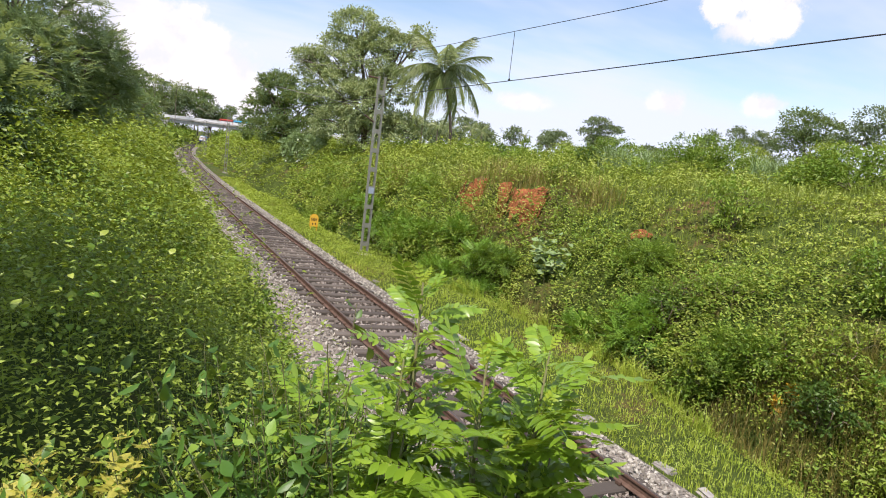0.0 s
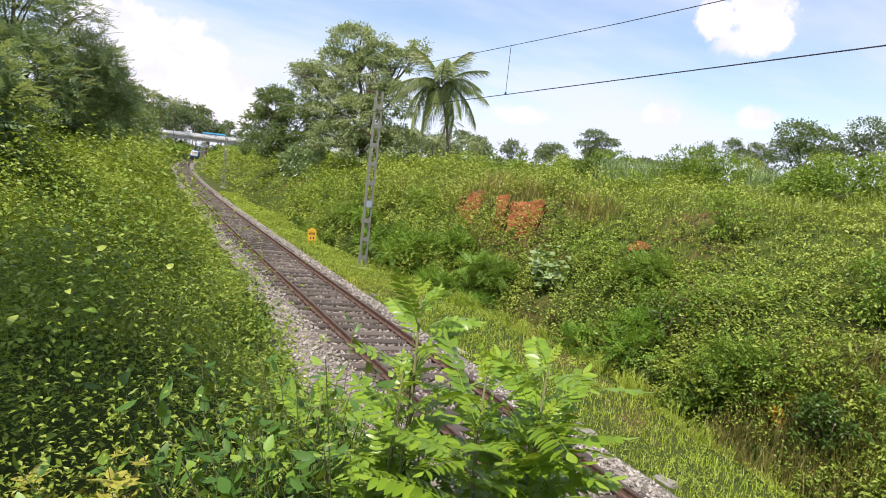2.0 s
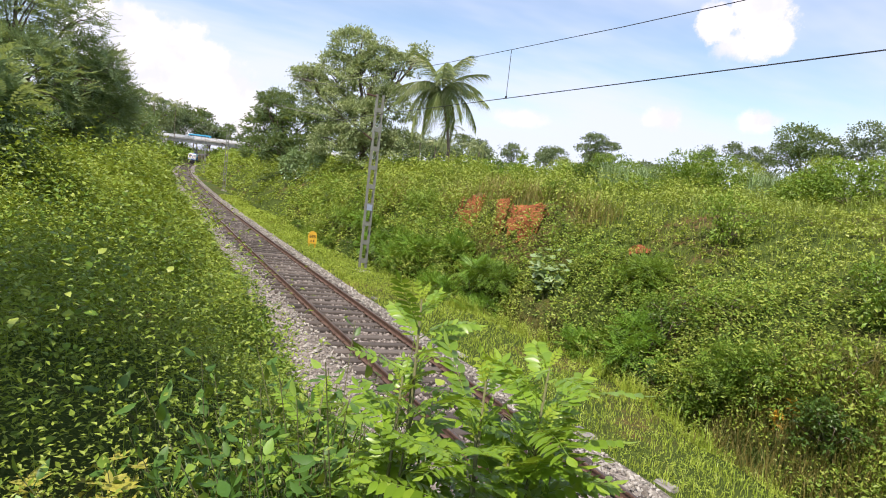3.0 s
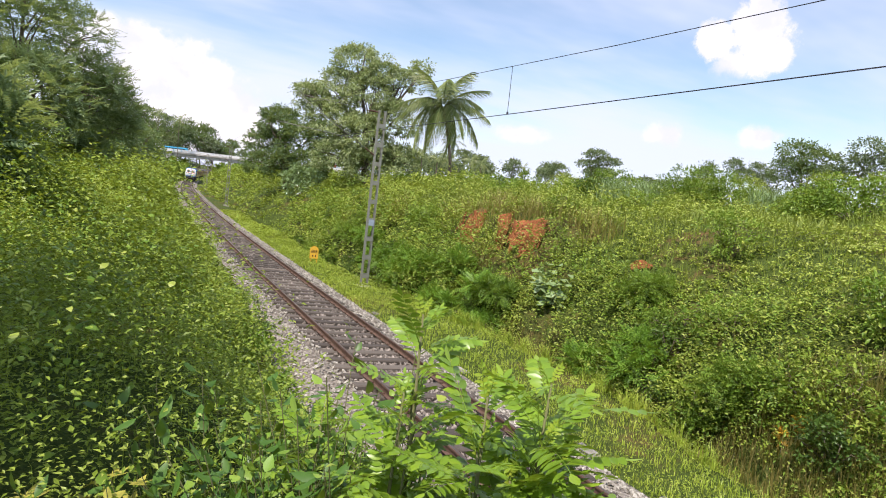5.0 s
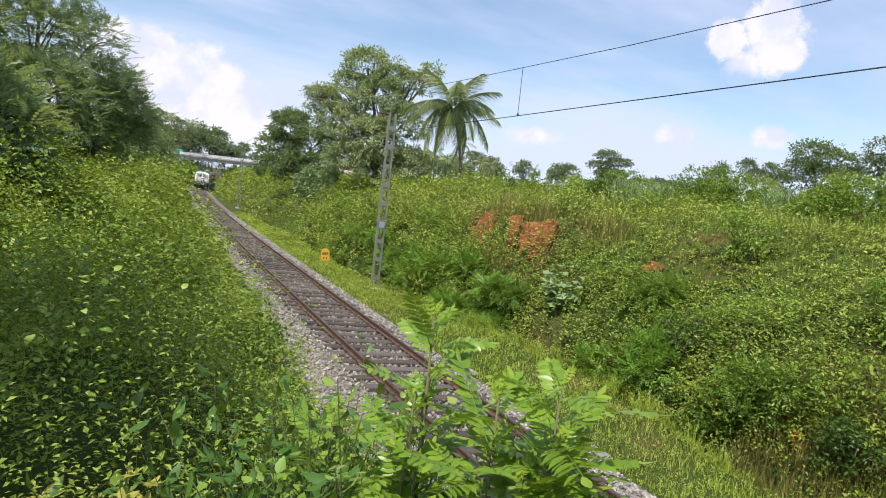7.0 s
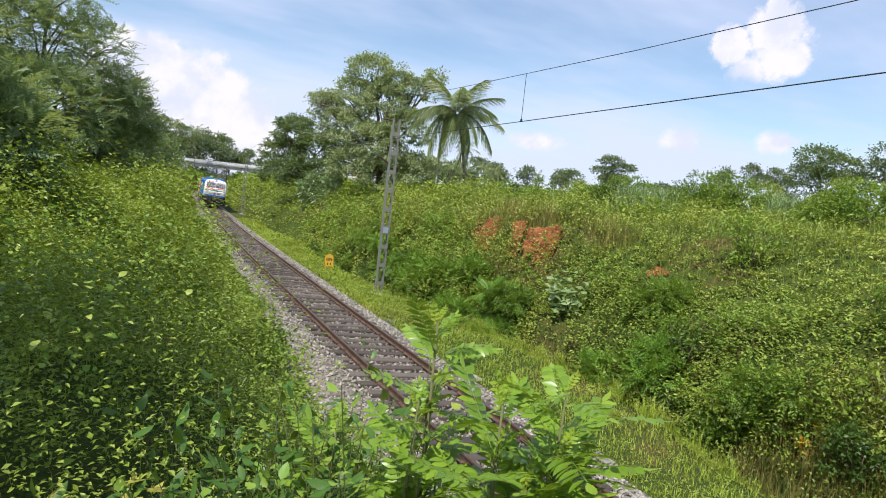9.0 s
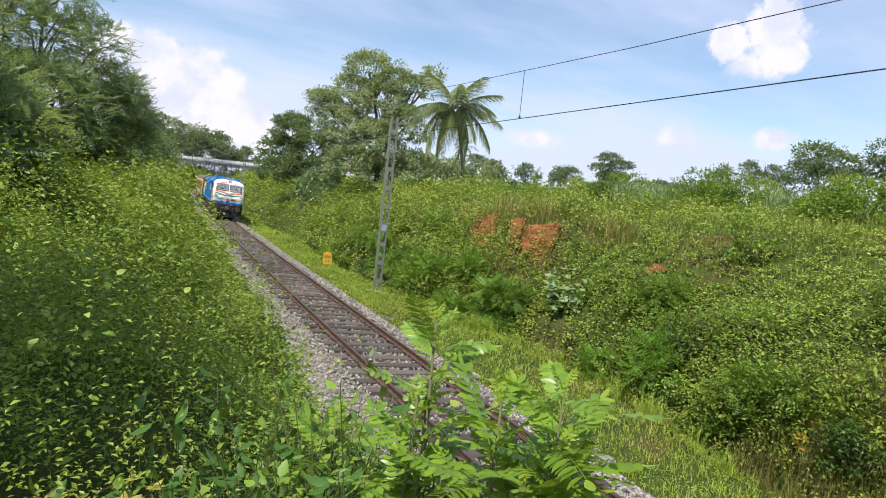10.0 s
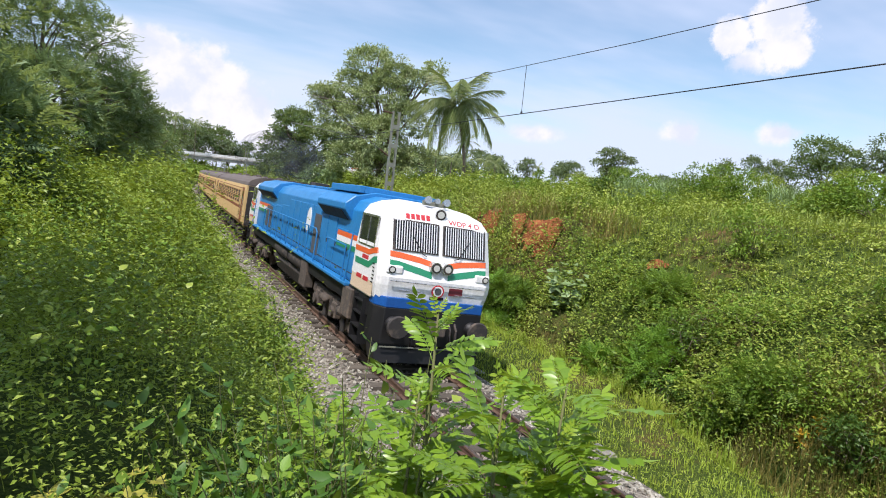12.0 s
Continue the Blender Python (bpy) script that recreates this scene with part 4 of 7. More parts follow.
def build_loco():
    loco = thing("diesel_locomotive", "blue and white diesel locomotive with orange and green waves", "locomotive")
    front, rear = Y, lambda y: HALF - y
    bm = bmesh.new()
    box(bm, -1.38, 1.38, Y(0.95), Y(20.85), 1.12, 1.56)
    part("underframe", bm, "black", loco, "black steel underframe", bevel=0.02)
    # front skirt: blue band over black, with a plough below
    for flip in (front, rear):
        for z0, z1, mat, lab in ((1.46, 1.70, "loco_band", "deep blue band"), (0.62, 1.46, "black", "black headstock")):
            bm = bmesh.new()
            out = [(-1.38, 0.98), (-1.38, 0.68), (-1.20, 0.40), (1.20, 0.40), (1.38, 0.68), (1.38, 0.98)]
            a = [bm.verts.new((x, flip(y), z0)) for x, y in out]
            b = [bm.verts.new((x, flip(y), z1)) for x, y in out]
            for i in range(6):
                bm.faces.new((a[i], a[(i + 1) % 6], b[(i + 1) % 6], b[i]))
            bm.faces.new(a[::-1]), bm.faces.new(b)
            bmesh.ops.recalc_face_normals(bm, faces=bm.faces[:])
            part("headstock", bm, mat, loco, lab, bevel=0.015)
        bm = bmesh.new()
        a = [bm.verts.new(p) for p in ((-1.35, flip(0.50), 0.62), (1.35, flip(0.50), 0.62), (1.25, flip(0.4), 0.2), (-1.25, flip(0.4), 0.2), (-1.35, flip(0.9), 0.62), (1.35, flip(0.9), 0.62), (1.25, flip(0.9), 0.2), (-1.25, flip(0.9), 0.2))]
        for f in ((0, 1, 2, 3), (4, 7, 6, 5), (0, 4, 5, 1), (2, 6, 7, 3), (1, 5, 6, 2), (0, 3, 7, 4)):
            bm.faces.new([a[i] for i in f])
        bmesh.ops.recalc_face_normals(bm, faces=bm.faces[:])
        part("cattle_guard", bm, "black", loco, "black sloping cattle guard")
        boxed("step_line", "steel", loco, -1.2, 1.2, flip(0.40), flip(0.375), 0.55, 0.58)
        buffers(loco, flip, 0.0)
        bm = bmesh.new()
        ys = sorted((flip(0.12), flip(0.7)))
        box(bm, -0.13, 0.13, ys[0], ys[1], 0.98, 1.22)
        box(bm, -0.2, 0.2, min(flip(0.08), flip(0.3)), max(flip(0.08), flip(0.3)), 0.93, 1.27)
        part("coupler", bm, "bogie", loco, "grey knuckle coupler", bevel=0.03)
        for x in (-0.55, -0.4, 0.4, 0.55):
            tubed("brake_hose", "under", loco, [(x, flip(0.41), 1.2), (x, flip(0.27), 1.05), (x, flip(0.24), 0.75), (x * 0.9, flip(0.34), 0.62)], 0.028, 6)
    cab(loco, front, True)
    cab(loco, rear, False)
    # hood between the cabs
    hood = [(-1.26, 1.58), (-1.26, 3.45), (-1.12, 3.72), (-0.7, 3.90), (0.7, 3.90), (1.12, 3.72), (1.26, 3.45), (1.26, 1.58)]
    body = prism("hood", "loco_blue", loco, hood, Y(2.4), Y(19.4), "bright blue engine hood", 0.02)
    flare = [(-1.24, 3.12), (-1.5, 3.42), (-1.5, 3.60), (-1.25, 3.84), (-0.7, 4.0), (0.7, 4.0), (1.25, 3.84), (1.5, 3.60), (1.5, 3.42), (1.24, 3.12)]
    for y0, y1 in ((3.6, 6.6), (14.6, 18.9)):
        prism("radiator_hood", "loco_blue", loco, flare, Y(y0), Y(y1), "blue flared radiator hood", 0.02)
        for x in (-1, 1):
            bm = bmesh.new()
            a = [bm.verts.new((x * px, Y(py), pz)) for px, py, pz in ((1.262, y0 + 0.25, 3.13), (1.262, y1 - 0.25, 3.13), (1.515, y1 - 0.25, 3.40), (1.515, y0 + 0.25, 3.40))]
            bm.faces.new(a)
            r = bmesh.ops.extrude_face_region(bm, geom=bm.faces[:])["geom"]
            for v in r:
                if isinstance(v, bmesh.types.BMVert):
                    v.co.x += x * 0.015
            bmesh.ops.recalc_face_normals(bm, faces=bm.faces[:])
            part("radiator_grille", bm, "black", loco, "dark sloping radiator grille")
    # open-topped radiator behind the front cab
    # flat dark sheet: the mesh, and the shaded inside below it
    boxed("radiator_mesh", "under", loco, -1.0, 1.0, Y(3.75), Y(6.45), 4.0, 4.02, "dark sheet for the radiator mesh and its shaded recess")
    for x0, x1, y0, y1 in ((-1.16, -1.02, 3.65, 6.55), (1.02, 1.16, 3.65, 6.55), (-1.02, 1.02, 3.65, 3.75), (-1.02, 1.02, 6.45, 6.55), (-1.0, 1.0, 5.05, 5.13)):
        boxed("radiator_rim", "loco_blue", loco, x0, x1, Y(y0), Y(y1), 3.93, 4.13, "", 0.015)
    for y0 in (7.2, 8.9, 10.6):
        boxed("roof_hatch", "loco_blue", loco, -0.72, 0.72, Y(y0), Y(y0 + 1.5), 3.89, 3.98, bevel=0.02)
    boxed("exhaust_stack", "under", loco, -0.3, 0.3, Y(12.4), Y(13.2), 3.89, 4.14, "sooty exhaust stack", 0.02)
    disc("roof_fan", "under", loco, (0, Y(15.4), 4.0), 0.55, (0, 0, 1), 0.06, sides=24)
    disc("roof_fan", "under", loco, (0, Y(17.0), 4.0), 0.55, (0, 0, 1), 0.06, sides=24)
    for side in (-1, 1):
        x = side * 1.26
        X = lambda a, b: (min(x + side * a, x + side * b), max(x + side * a, x + side * b))
        y = 2.75
        for w, z0, z1 in ((0.85, 1.66, 2.8), (1.1, 1.66, 2.85), (0.9, 1.66, 3.1), (0.9, 1.66, 3.1), (0.95, 1.66, 3.3), (0.95, 1.66, 3.3), (0.95, 1.66, 3.3), (0.95, 1.66, 3.3), (0.95, 1.66, 3.3), (1.3, 1.66, 3.0), (1.3, 1.66, 2.9), (1.3, 1.66, 2.85)):
            d = boxed("engine_door", "loco_blue", loco, *X(0.0, 0.028), Y(y), Y(y + w), z0, z1, "", 0.008)
            boxed("latch", "under", d, *X(0.028, 0.05), Y(y + w - 0.1), Y(y + w - 0.06), 2.3, 2.42)
            boxed("door_seam", "black", loco, *X(0.002, 0.012), Y(y + w + 0.005), Y(y + w + 0.055), z0, z1)
            boxed("door_seam", "under", loco, *X(0.028, 0.034), Y(y + 0.03), Y(y + w - 0.03), z0 + 0.12, z0 + 0.15)
            y += w + 0.06
        boxed("louvre_panel", "grille", loco, *X(0.03, 0.045), Y(6.55), Y(7.35), 1.75, 3.05, "grey louvred panel")
        boxed("louvre_panel", "grille", loco, *X(0.03, 0.045), Y(15.2), Y(16.6), 1.8, 2.75, "grey louvred panel")
        for y0, y1 in ((2.62, 4.6), (16.0, 19.15)):
            boxed("orange_stripe", "orange", loco, *X(0.032, 0.037), Y(y0), Y(y1), 2.66, 2.80)
            boxed("white_stripe", "loco_white", loco, *X(0.032, 0.036), Y(y0), Y(y1), 2.50, 2.66)
            boxed("green_stripe", "green", loco, *X(0.032, 0.037), Y(y0), Y(y1), 2.36, 2.50)
        bm = bmesh.new()
        tube(bm, [(x + side * 0.03, Y(8.2), 2.75), (x + side * 0.042, Y(8.2), 2.75)], [0.3, 0.3], 20)
        for v in bm.verts:
            v.co.z = 2.75 + (v.co.z - 2.75) * 1.5
        part("emblem", bm, "loco_white", loco, "white oval emblem")
        # walkway and handrail
        boxed("walkway", "loco_blue", loco, *X(0.0, 0.24), Y(2.6), Y(19.2), 1.50, 1.58, "blue checkered walkway edge", 0.01)
        xr = x + side * 0.2
        tubed("handrail", "loco_blue", loco, [(xr, Y(6.2), 1.6), (xr, Y(6.2), 2.5), (xr, Y(6.4), 2.62), (xr, Y(15.9), 2.62), (xr, Y(16.1), 2.5), (xr, Y(16.1), 1.6)], 0.022, 6, "blue tubular handrail")
        for i in range(8):
            yy = 7.4 + i * 1.07
            tubed("stanchion", "loco_blue", loco, [(xr, Y(yy), 1.57), (xr, Y(yy), 2.62)], 0.02, 6)
        tubed("handrail", "loco_blue", loco, [(xr, Y(3.1), 1.55), (xr, Y(3.1), 2.5), (xr, Y(4.9), 2.5), (xr, Y(4.9), 1.55)], 0.022, 6)
        # steps below the cabs
        for flip in (front, rear):
            ys = sorted((flip(1.15), flip(1.75)))
            for z in (0.42, 0.75, 1.08, 1.38):
                boxed("cab_step", "black", loco, side * 1.33 - 0.14, side * 1.33 + 0.14, ys[0], ys[1], z, z + 0.03)
            boxed("step_cheek", "black", loco, side * 1.33 - 0.14, side * 1.33 + 0.14, ys[0] - 0.02, ys[0], 0.4, 1.5)
            boxed("step_cheek", "black", loco, side * 1.33 - 0.14, side * 1.33 + 0.14, ys[1], ys[1] + 0.02, 0.4, 1.5)
            tubed("grab_rail", "loco_blue", loco, [(side * 1.5, flip(2.68), 1.6), (side * 1.45, flip(2.68), 2.9)], 0.018, 6)
            ys = sorted((flip(2.1), flip(2.8)))
            boxed("sand_box", "bogie", loco, side * 1.3 - 0.16, side * 1.3 + 0.16, ys[0], ys[1], 0.75, 1.5, "dusty sand box", 0.02)
        # tanks
        for y0, y1, z in ((7.9, 10.1, 1.22), (10.3, 12.9, 1.22)):
            tubed("air_reservoir", "under", loco, [(side * 1.2, Y(y0), z), (side * 1.2, Y(y0 + 0.12), z), (side * 1.2, Y(y1 - 0.12), z), (side * 1.2, Y(y1), z)], [0.12, 0.24, 0.24, 0.12], 14, "dusty cylindrical air reservoir")
        boxed("battery_box", "bogie", loco, side * 1.3 - 0.15, side * 1.3 + 0.15, Y(6.9), Y(7.7), 0.62, 1.45, "", 0.02)
    tank = [(-1.25, 0.95), (-1.3, 0.8), (-1.05, 0.3), (1.05, 0.3), (1.3, 0.8), (1.25, 0.95)]
    prism("fuel_tank", "under", loco, tank, Y(7.8), Y(13.4), "dusty black fuel tank", 0.02)
    bogie(loco, Y(4.0), (-1.85, 0.0, 1.85), WHEEL, 0.52)
    bogie(loco, Y(17.8), (-1.85, 0.0, 1.85), WHEEL, 0.52)
    loco.scale = (1, 1, 0.962)
    VEHICLES.append((loco, HALF))
    return loco


build_loco()


def build_coach():
    """A steel passenger coach, local y from -11.15 to 11.15."""
    c = thing("passenger_coach", "cream passenger coach with brown stripe and barred windows", "railway coach", group="coaches of the train")
    L = 10.65
    side = [(-1.50, 1.08), (-1.62, 1.3), (-1.625, 3.05), (-1.56, 3.35), (1.56, 3.35), (1.625, 3.05), (1.62, 1.3), (1.50, 1.08)]
    prism("body", "coach_cream", c, side, -L, L, "dull cream steel body", 0.015)
    roof = [(-1.57, 3.33)] + [(1.57 * math.cos(a), 3.33 + 0.62 * math.sin(a) ** 0.9) for a in np.linspace(math.pi, 0, 13)[1:-1]] + [(1.57, 3.33)]
    prism("roof", "coach_roof", c, roof, -L - 0.02, L + 0.02, "sooty brown roof")
    for i in range(7):
        boxed("roof_vent", "coach_roof", c, -0.55 if i % 2 else 0.25, -0.25 if i % 2 else 0.55, -8.6 + i * 2.8, -8.2 + i * 2.8, 3.88, 4.04, "", 0.03)
    glass, frame_m, bars, door, pane = [bpy.data.meshes.new(n) for n in ("window", "frame", "bars", "door", "door_pane")]
    for me, mat, boxes in ((glass, "black", [(-0.006, 0.012, -0.45, 0.45, -0.32, 0.32)]),
                           (frame_m, "coach_brown", [(0, 0.02, -0.49, 0.49, 0.32, 0.36), (0, 0.02, -0.49, 0.49, -0.36, -0.32), (0, 0.02, -0.49, -0.45, -0.32, 0.32), (0, 0.02, 0.45, 0.49, -0.32, 0.32)]),
                           (bars, "coach_cream", [(0.014, 0.03, -0.45, 0.45, z - 0.012, z + 0.012) for z in (-0.2, -0.1, 0, 0.1, 0.2)]),
                           (door, "coach_brown", [(0, 0.015, -0.42, 0.42, -0.95, 0.98)]), (pane, "glass", [(0.015, 0.022, -0.2, 0.2, 0.25, 0.75)])):
        bm = bmesh.new()
        for b in boxes:
            box(bm, *b)
        bm.to_mesh(me), bm.free()
        me.materials.append(M[mat])
    for sx in (-1, 1):
        turn = 0 if sx > 0 else 180
        for i in range(12):
            w = piece("window", glass, c, "", pose(sx * 1.617, -7.6 + i * 1.38, 2.62, 0, 0, turn))
            piece("window_frame", frame_m, w), piece("window_bars", bars, w)
        for y in (-9.6, 9.6):
            d = piece("door", door, c, "brown recessed door", pose(sx * 1.618, y, 2.2, 0, 0, turn))
            piece("door_pane", pane, d)
            for k in (-0.55, 0.55):
                tubed("grab_rail", "chrome", c, [(sx * 1.67, y + k, 1.5), (sx * 1.67, y + k, 2.7)], 0.016, 6)
            boxed("step", "under", c, sx * 1.45 - 0.15, sx * 1.45 + 0.15, y - 0.4, y + 0.4, 0.55, 0.59)
            boxed("step", "under", c, sx * 1.45 - 0.15, sx * 1.45 + 0.15, y - 0.4, y + 0.4, 0.85, 0.89)
        boxed("stripe", "coach_brown", c, min(sx * 1.625, sx * 1.632), max(sx * 1.625, sx * 1.632), -9.1, 9.1, 1.98, 2.12, "red-brown stripe")
        boxed("stripe", "coach_brown", c, min(sx * 1.60, sx * 1.615), max(sx * 1.60, sx * 1.615), -9.1, 9.1, 3.08, 3.14)
    for sy in (-1, 1):
        ys = sorted((sy * L, sy * 11.12))
        boxed("vestibule", "under", c, -0.65, 0.65, ys[0], ys[1], 1.15, 3.25, "black folding gangway", 0.06)
        ys = sorted((sy * (L + 0.004), sy * (L + 0.03)))
        # dark paint on the coach ends stands for shade in the gap
        boxed("end_panel", "under", c, -1.5, 1.5, ys[0], ys[1], 1.15, 3.3)
        buffers(c, (lambda y: -11.15 + y) if sy < 0 else (lambda y: 11.15 - y), 0.05)
        bogie(c, sy * 7.4, (-1.45, 1.45), WHEEL_C, 0.45)
    bm = bmesh.new()
    box(bm, -1.3, 1.3, -10.6, 10.6, 0.95, 1.12)
    for y0, y1, x0, x1 in ((-4.5, -2.6, -1.35, -0.5), (-1.8, 0.2, -1.35, -0.6), (0.9, 2.9, 0.5, 1.35), (-3.0, -0.5, 0.6, 1.35), (1.0, 3.8, -1.3, -0.7)):
        box(bm, x0, x1, y0, y1, 0.42, 0.96)
    part("underframe", bm, "under", c, "dusty black underframe and boxes", bevel=0.03)
    return c


coach = build_coach()
VEHICLES.append((coach, 21.8 + 11.15))
for i in range(1, 10):
    VEHICLES.append((copy_thing(coach, Matrix()), 21.8 + 11.15 + 22.3 * i))

# ---- exhaust: thin dark puffs that travel behind the stack ----


def build_smoke():
    r = np.random.RandomState(21)
    bm = bmesh.new()
    bmesh.ops.create_icosphere(bm, subdivisions=3, radius=1.0)
    sv = np.array([v.co[:] for v in bm.verts])
    sf = np.array([[v.index for v in f.verts] for f in bm.faces])
    bm.free()
    for offset, radius, side, up in ((15.5, 1.0, 0.0, 4.8), (22.5, 1.7, 0.4, 5.0), (33.0, 2.5, 1.3, 5.4)):
        u = sv * 1.7 + offset
        lump = 1 + 0.16 * np.sin(u[:, 0] * 2.1 + 1.3 * np.sin(u[:, 1] * 1.7)) * np.cos(u[:, 2] * 1.9 + u[:, 1]) + 0.03 * r.rand(len(sv))
        V = sv * (lump * radius)[:, None] * np.array([[0.9, 2.0, 0.75]])
        me = mesh_np("smoke_puff", V, sf, M["smoke"], True)
        ob = new("smoke_puff", me)
        ob.visible_shadow = False
        tagged(ob, "thin dark diesel smoke drifting behind the locomotive", "smoke", "smoke of the locomotive")
        PUFFS.append((ob, offset, side, up))


build_smoke()

# ---- on the bridge ----
DECK = 11.15
BRIDGE_POSE = Matrix.Translation(at(338, 0, 0)) @ Matrix.Rotation(-rail_point(338)[2] + radians(2), 4, "Z")


def road_vehicle(name, label, category, length, paint, upper, h):
    """A bus or lorry, local x along the road."""
    t = thing(name, label, category)
    bm = bmesh.new()
    box(bm, -length / 2, length / 2, -1.2, 1.2, 0.45, h)
    part("body", bm, paint, t, bevel=0.15)
    bm = bmesh.new()
    box(bm, -length / 2 + 0.3, length / 2 - 0.3, -1.1, 1.1, h - 0.02, h + 0.22)
    part("roof_panel", bm, upper, t, bevel=0.08)
    n = int(length / 1.4)
    for i in range(n):
        x = -length / 2 + 0.6 + i * 1.35
        for y in (-1.212, 1.2):
            boxed("window", "glass", t, x, x + 1.1, y, y + 0.012, h - 1.25, h - 0.45)
    for x in (-length * 0.32, length * 0.3):
        for y in (-1.1, 0.85):
            disc("wheel", "black", t, (x, y, 0.48), 0.48, (0, 1, 0), 0.25, sides=16)
    return t


ROAD.append((road_vehicle("bus", "blue bus with dark windows crossing the road bridge", "bus", 11.0, "bus_blue", "bus_blue", 2.55), [(0, 20), (1.5, 9.5), (5, -14.5), (7, -23), (12, -44)], 2.6))
ROAD.append((road_vehicle("lorry", "red lorry crossing the road bridge", "lorry", 7.0, "truck_red", "truck_red", 2.7), [(0, 11), (2, 36), (5, 66), (12, 74)], 6.6))

# ---- vegetation ----


def leaf_object(name, V, F, mat, label="", category="", kind="", parent=None, group=""):
    ob = new(name, mesh_np(name, V, F, M[mat]))
    if parent:
        ob.parent = parent
    return tagged(ob, label, category, group, kind)


def merge(parts):
    """Join (verts, faces) pairs."""
    V, F, k = [], [], 0
    for v, f in parts:
        V.append(v), F.append(f + k)
        k += len(v)
    return np.concatenate(V), np.concatenate(F)


def spread_plan(r, n, s0, s1, v0, v1, thin=1.0):
    """Plan places; thin above 1 crowds them towards the camera's end."""
    s = s0 + (s1 - s0) * r.rand(n) ** thin
    return s, v0 + (v1 - v0) * r.rand(n)


def height_of_growth(s, v):
    """How high the weeds stand: hummocks and gaps."""
    a = vnoise(s * 0.55 + 11, v * 0.55 + 5)
    b = vnoise(s * 0.17 + 2, v * 0.2 + 31)
    c = vnoise(s * 1.7 + 3, v * 1.7 + 17)
    return 0.05 + 1.55 * a ** 2.3 + 0.65 * b * b + 0.75 * c ** 2.4 * (0.4 + a)


def weeds(r, s, v, leaf, per, tall=1.0, slim=0.5, droop=0.0, upward=0.25, oval=False, lowest=0.35):
    """Leafy sprigs at plan places: per leaves round the upper stem of each, of about the given length."""
    grown = vnoise(s * 1.35 + 40, v * 1.35 + 8) + 0.45 * r.rand(len(s)) > 0.36
    s, v, leaf = s[grown], v[grown], leaf[grown]
    n = len(s)
    hgt = height_of_growth(s, v) * tall * (0.75 + 0.35 * r.rand(n))
    hgt = hgt * np.where((v < 0) & (v > -4.3), np.clip((-2.5 - v) / 1.5, 0.22, 1), 1)
    x, y = np_at(s, v)
    z = ground_z(s, v)
    k = np.repeat(np.arange(n), per)
    m = len(k)
    u = lowest + (1 - lowest) * r.rand(m) ** 0.7
    lean = r.normal(size=(n, 2)) * 0.25
    reach = leaf[k] * (0.15 + 1.5 * r.rand(m)) * (1.25 - 0.8 * u)
    ang = r.rand(m) * math.tau
    P = np.stack([x[k] + lean[k, 0] * hgt[k] * u + np.cos(ang) * reach, y[k] + lean[k, 1] * hgt[k] * u + np.sin(ang) * reach, z[k] + hgt[k] * u], 1)
    D = unit(np.stack([np.cos(ang), np.sin(ang), upward - droop + 0.45 * r.normal(size=m) - 0.25 * (u < 0.7)], 1))
    S = unit(np.cross(D, np.stack([0.35 * r.normal(size=m), 0.35 * r.normal(size=m), np.ones(m)], 1)))
    L = leaf[k] * (0.55 + 0.8 * r.rand(m))
    return blades(P, D, S, L, L * slim * (0.75 + 0.5 * r.rand(m)), oval=oval)


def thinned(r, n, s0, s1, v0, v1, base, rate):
    """Plan places and leaf lengths: fewer, larger leaves with distance from the camera."""
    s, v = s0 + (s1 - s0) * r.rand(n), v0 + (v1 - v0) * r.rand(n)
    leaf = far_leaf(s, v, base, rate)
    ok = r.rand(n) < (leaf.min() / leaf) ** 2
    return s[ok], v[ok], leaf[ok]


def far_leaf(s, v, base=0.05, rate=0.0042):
    """Leaves stand for bigger tufts further from the camera, sized to its view."""
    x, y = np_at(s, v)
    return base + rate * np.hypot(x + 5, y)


SLIPS = ((24.9, 0.95), (22.2, 0.75), (20.4, 1.15))


def openness(s, v):
    """Above zero where the red bank lies open."""
    p = to_profile(s, v)
    best = np.full(np.shape(p), -1.0)
    for c, w in SLIPS:
        best = np.maximum(best, 1 - ((s - c) / w) ** 2 - ((p - 8.8) / 0.5) ** 2)
    best = np.maximum(best, 1 - ((s - 14.6) / 0.4) ** 2 - ((p - 9.2) / 0.22) ** 2)
    best = np.maximum(best, 1 - ((s - 43.0) / 3.0) ** 2 - ((v + 9.5) / 1.5) ** 2)
    return best + (vnoise(s * 3.1, v * 4.2) - 0.5) * 1.5 + (vnoise(s * 7 + 9, v * 8) - 0.5) * 0.9 - 0.1


def bare(s, v):
    return openness(s, v) > 0.4


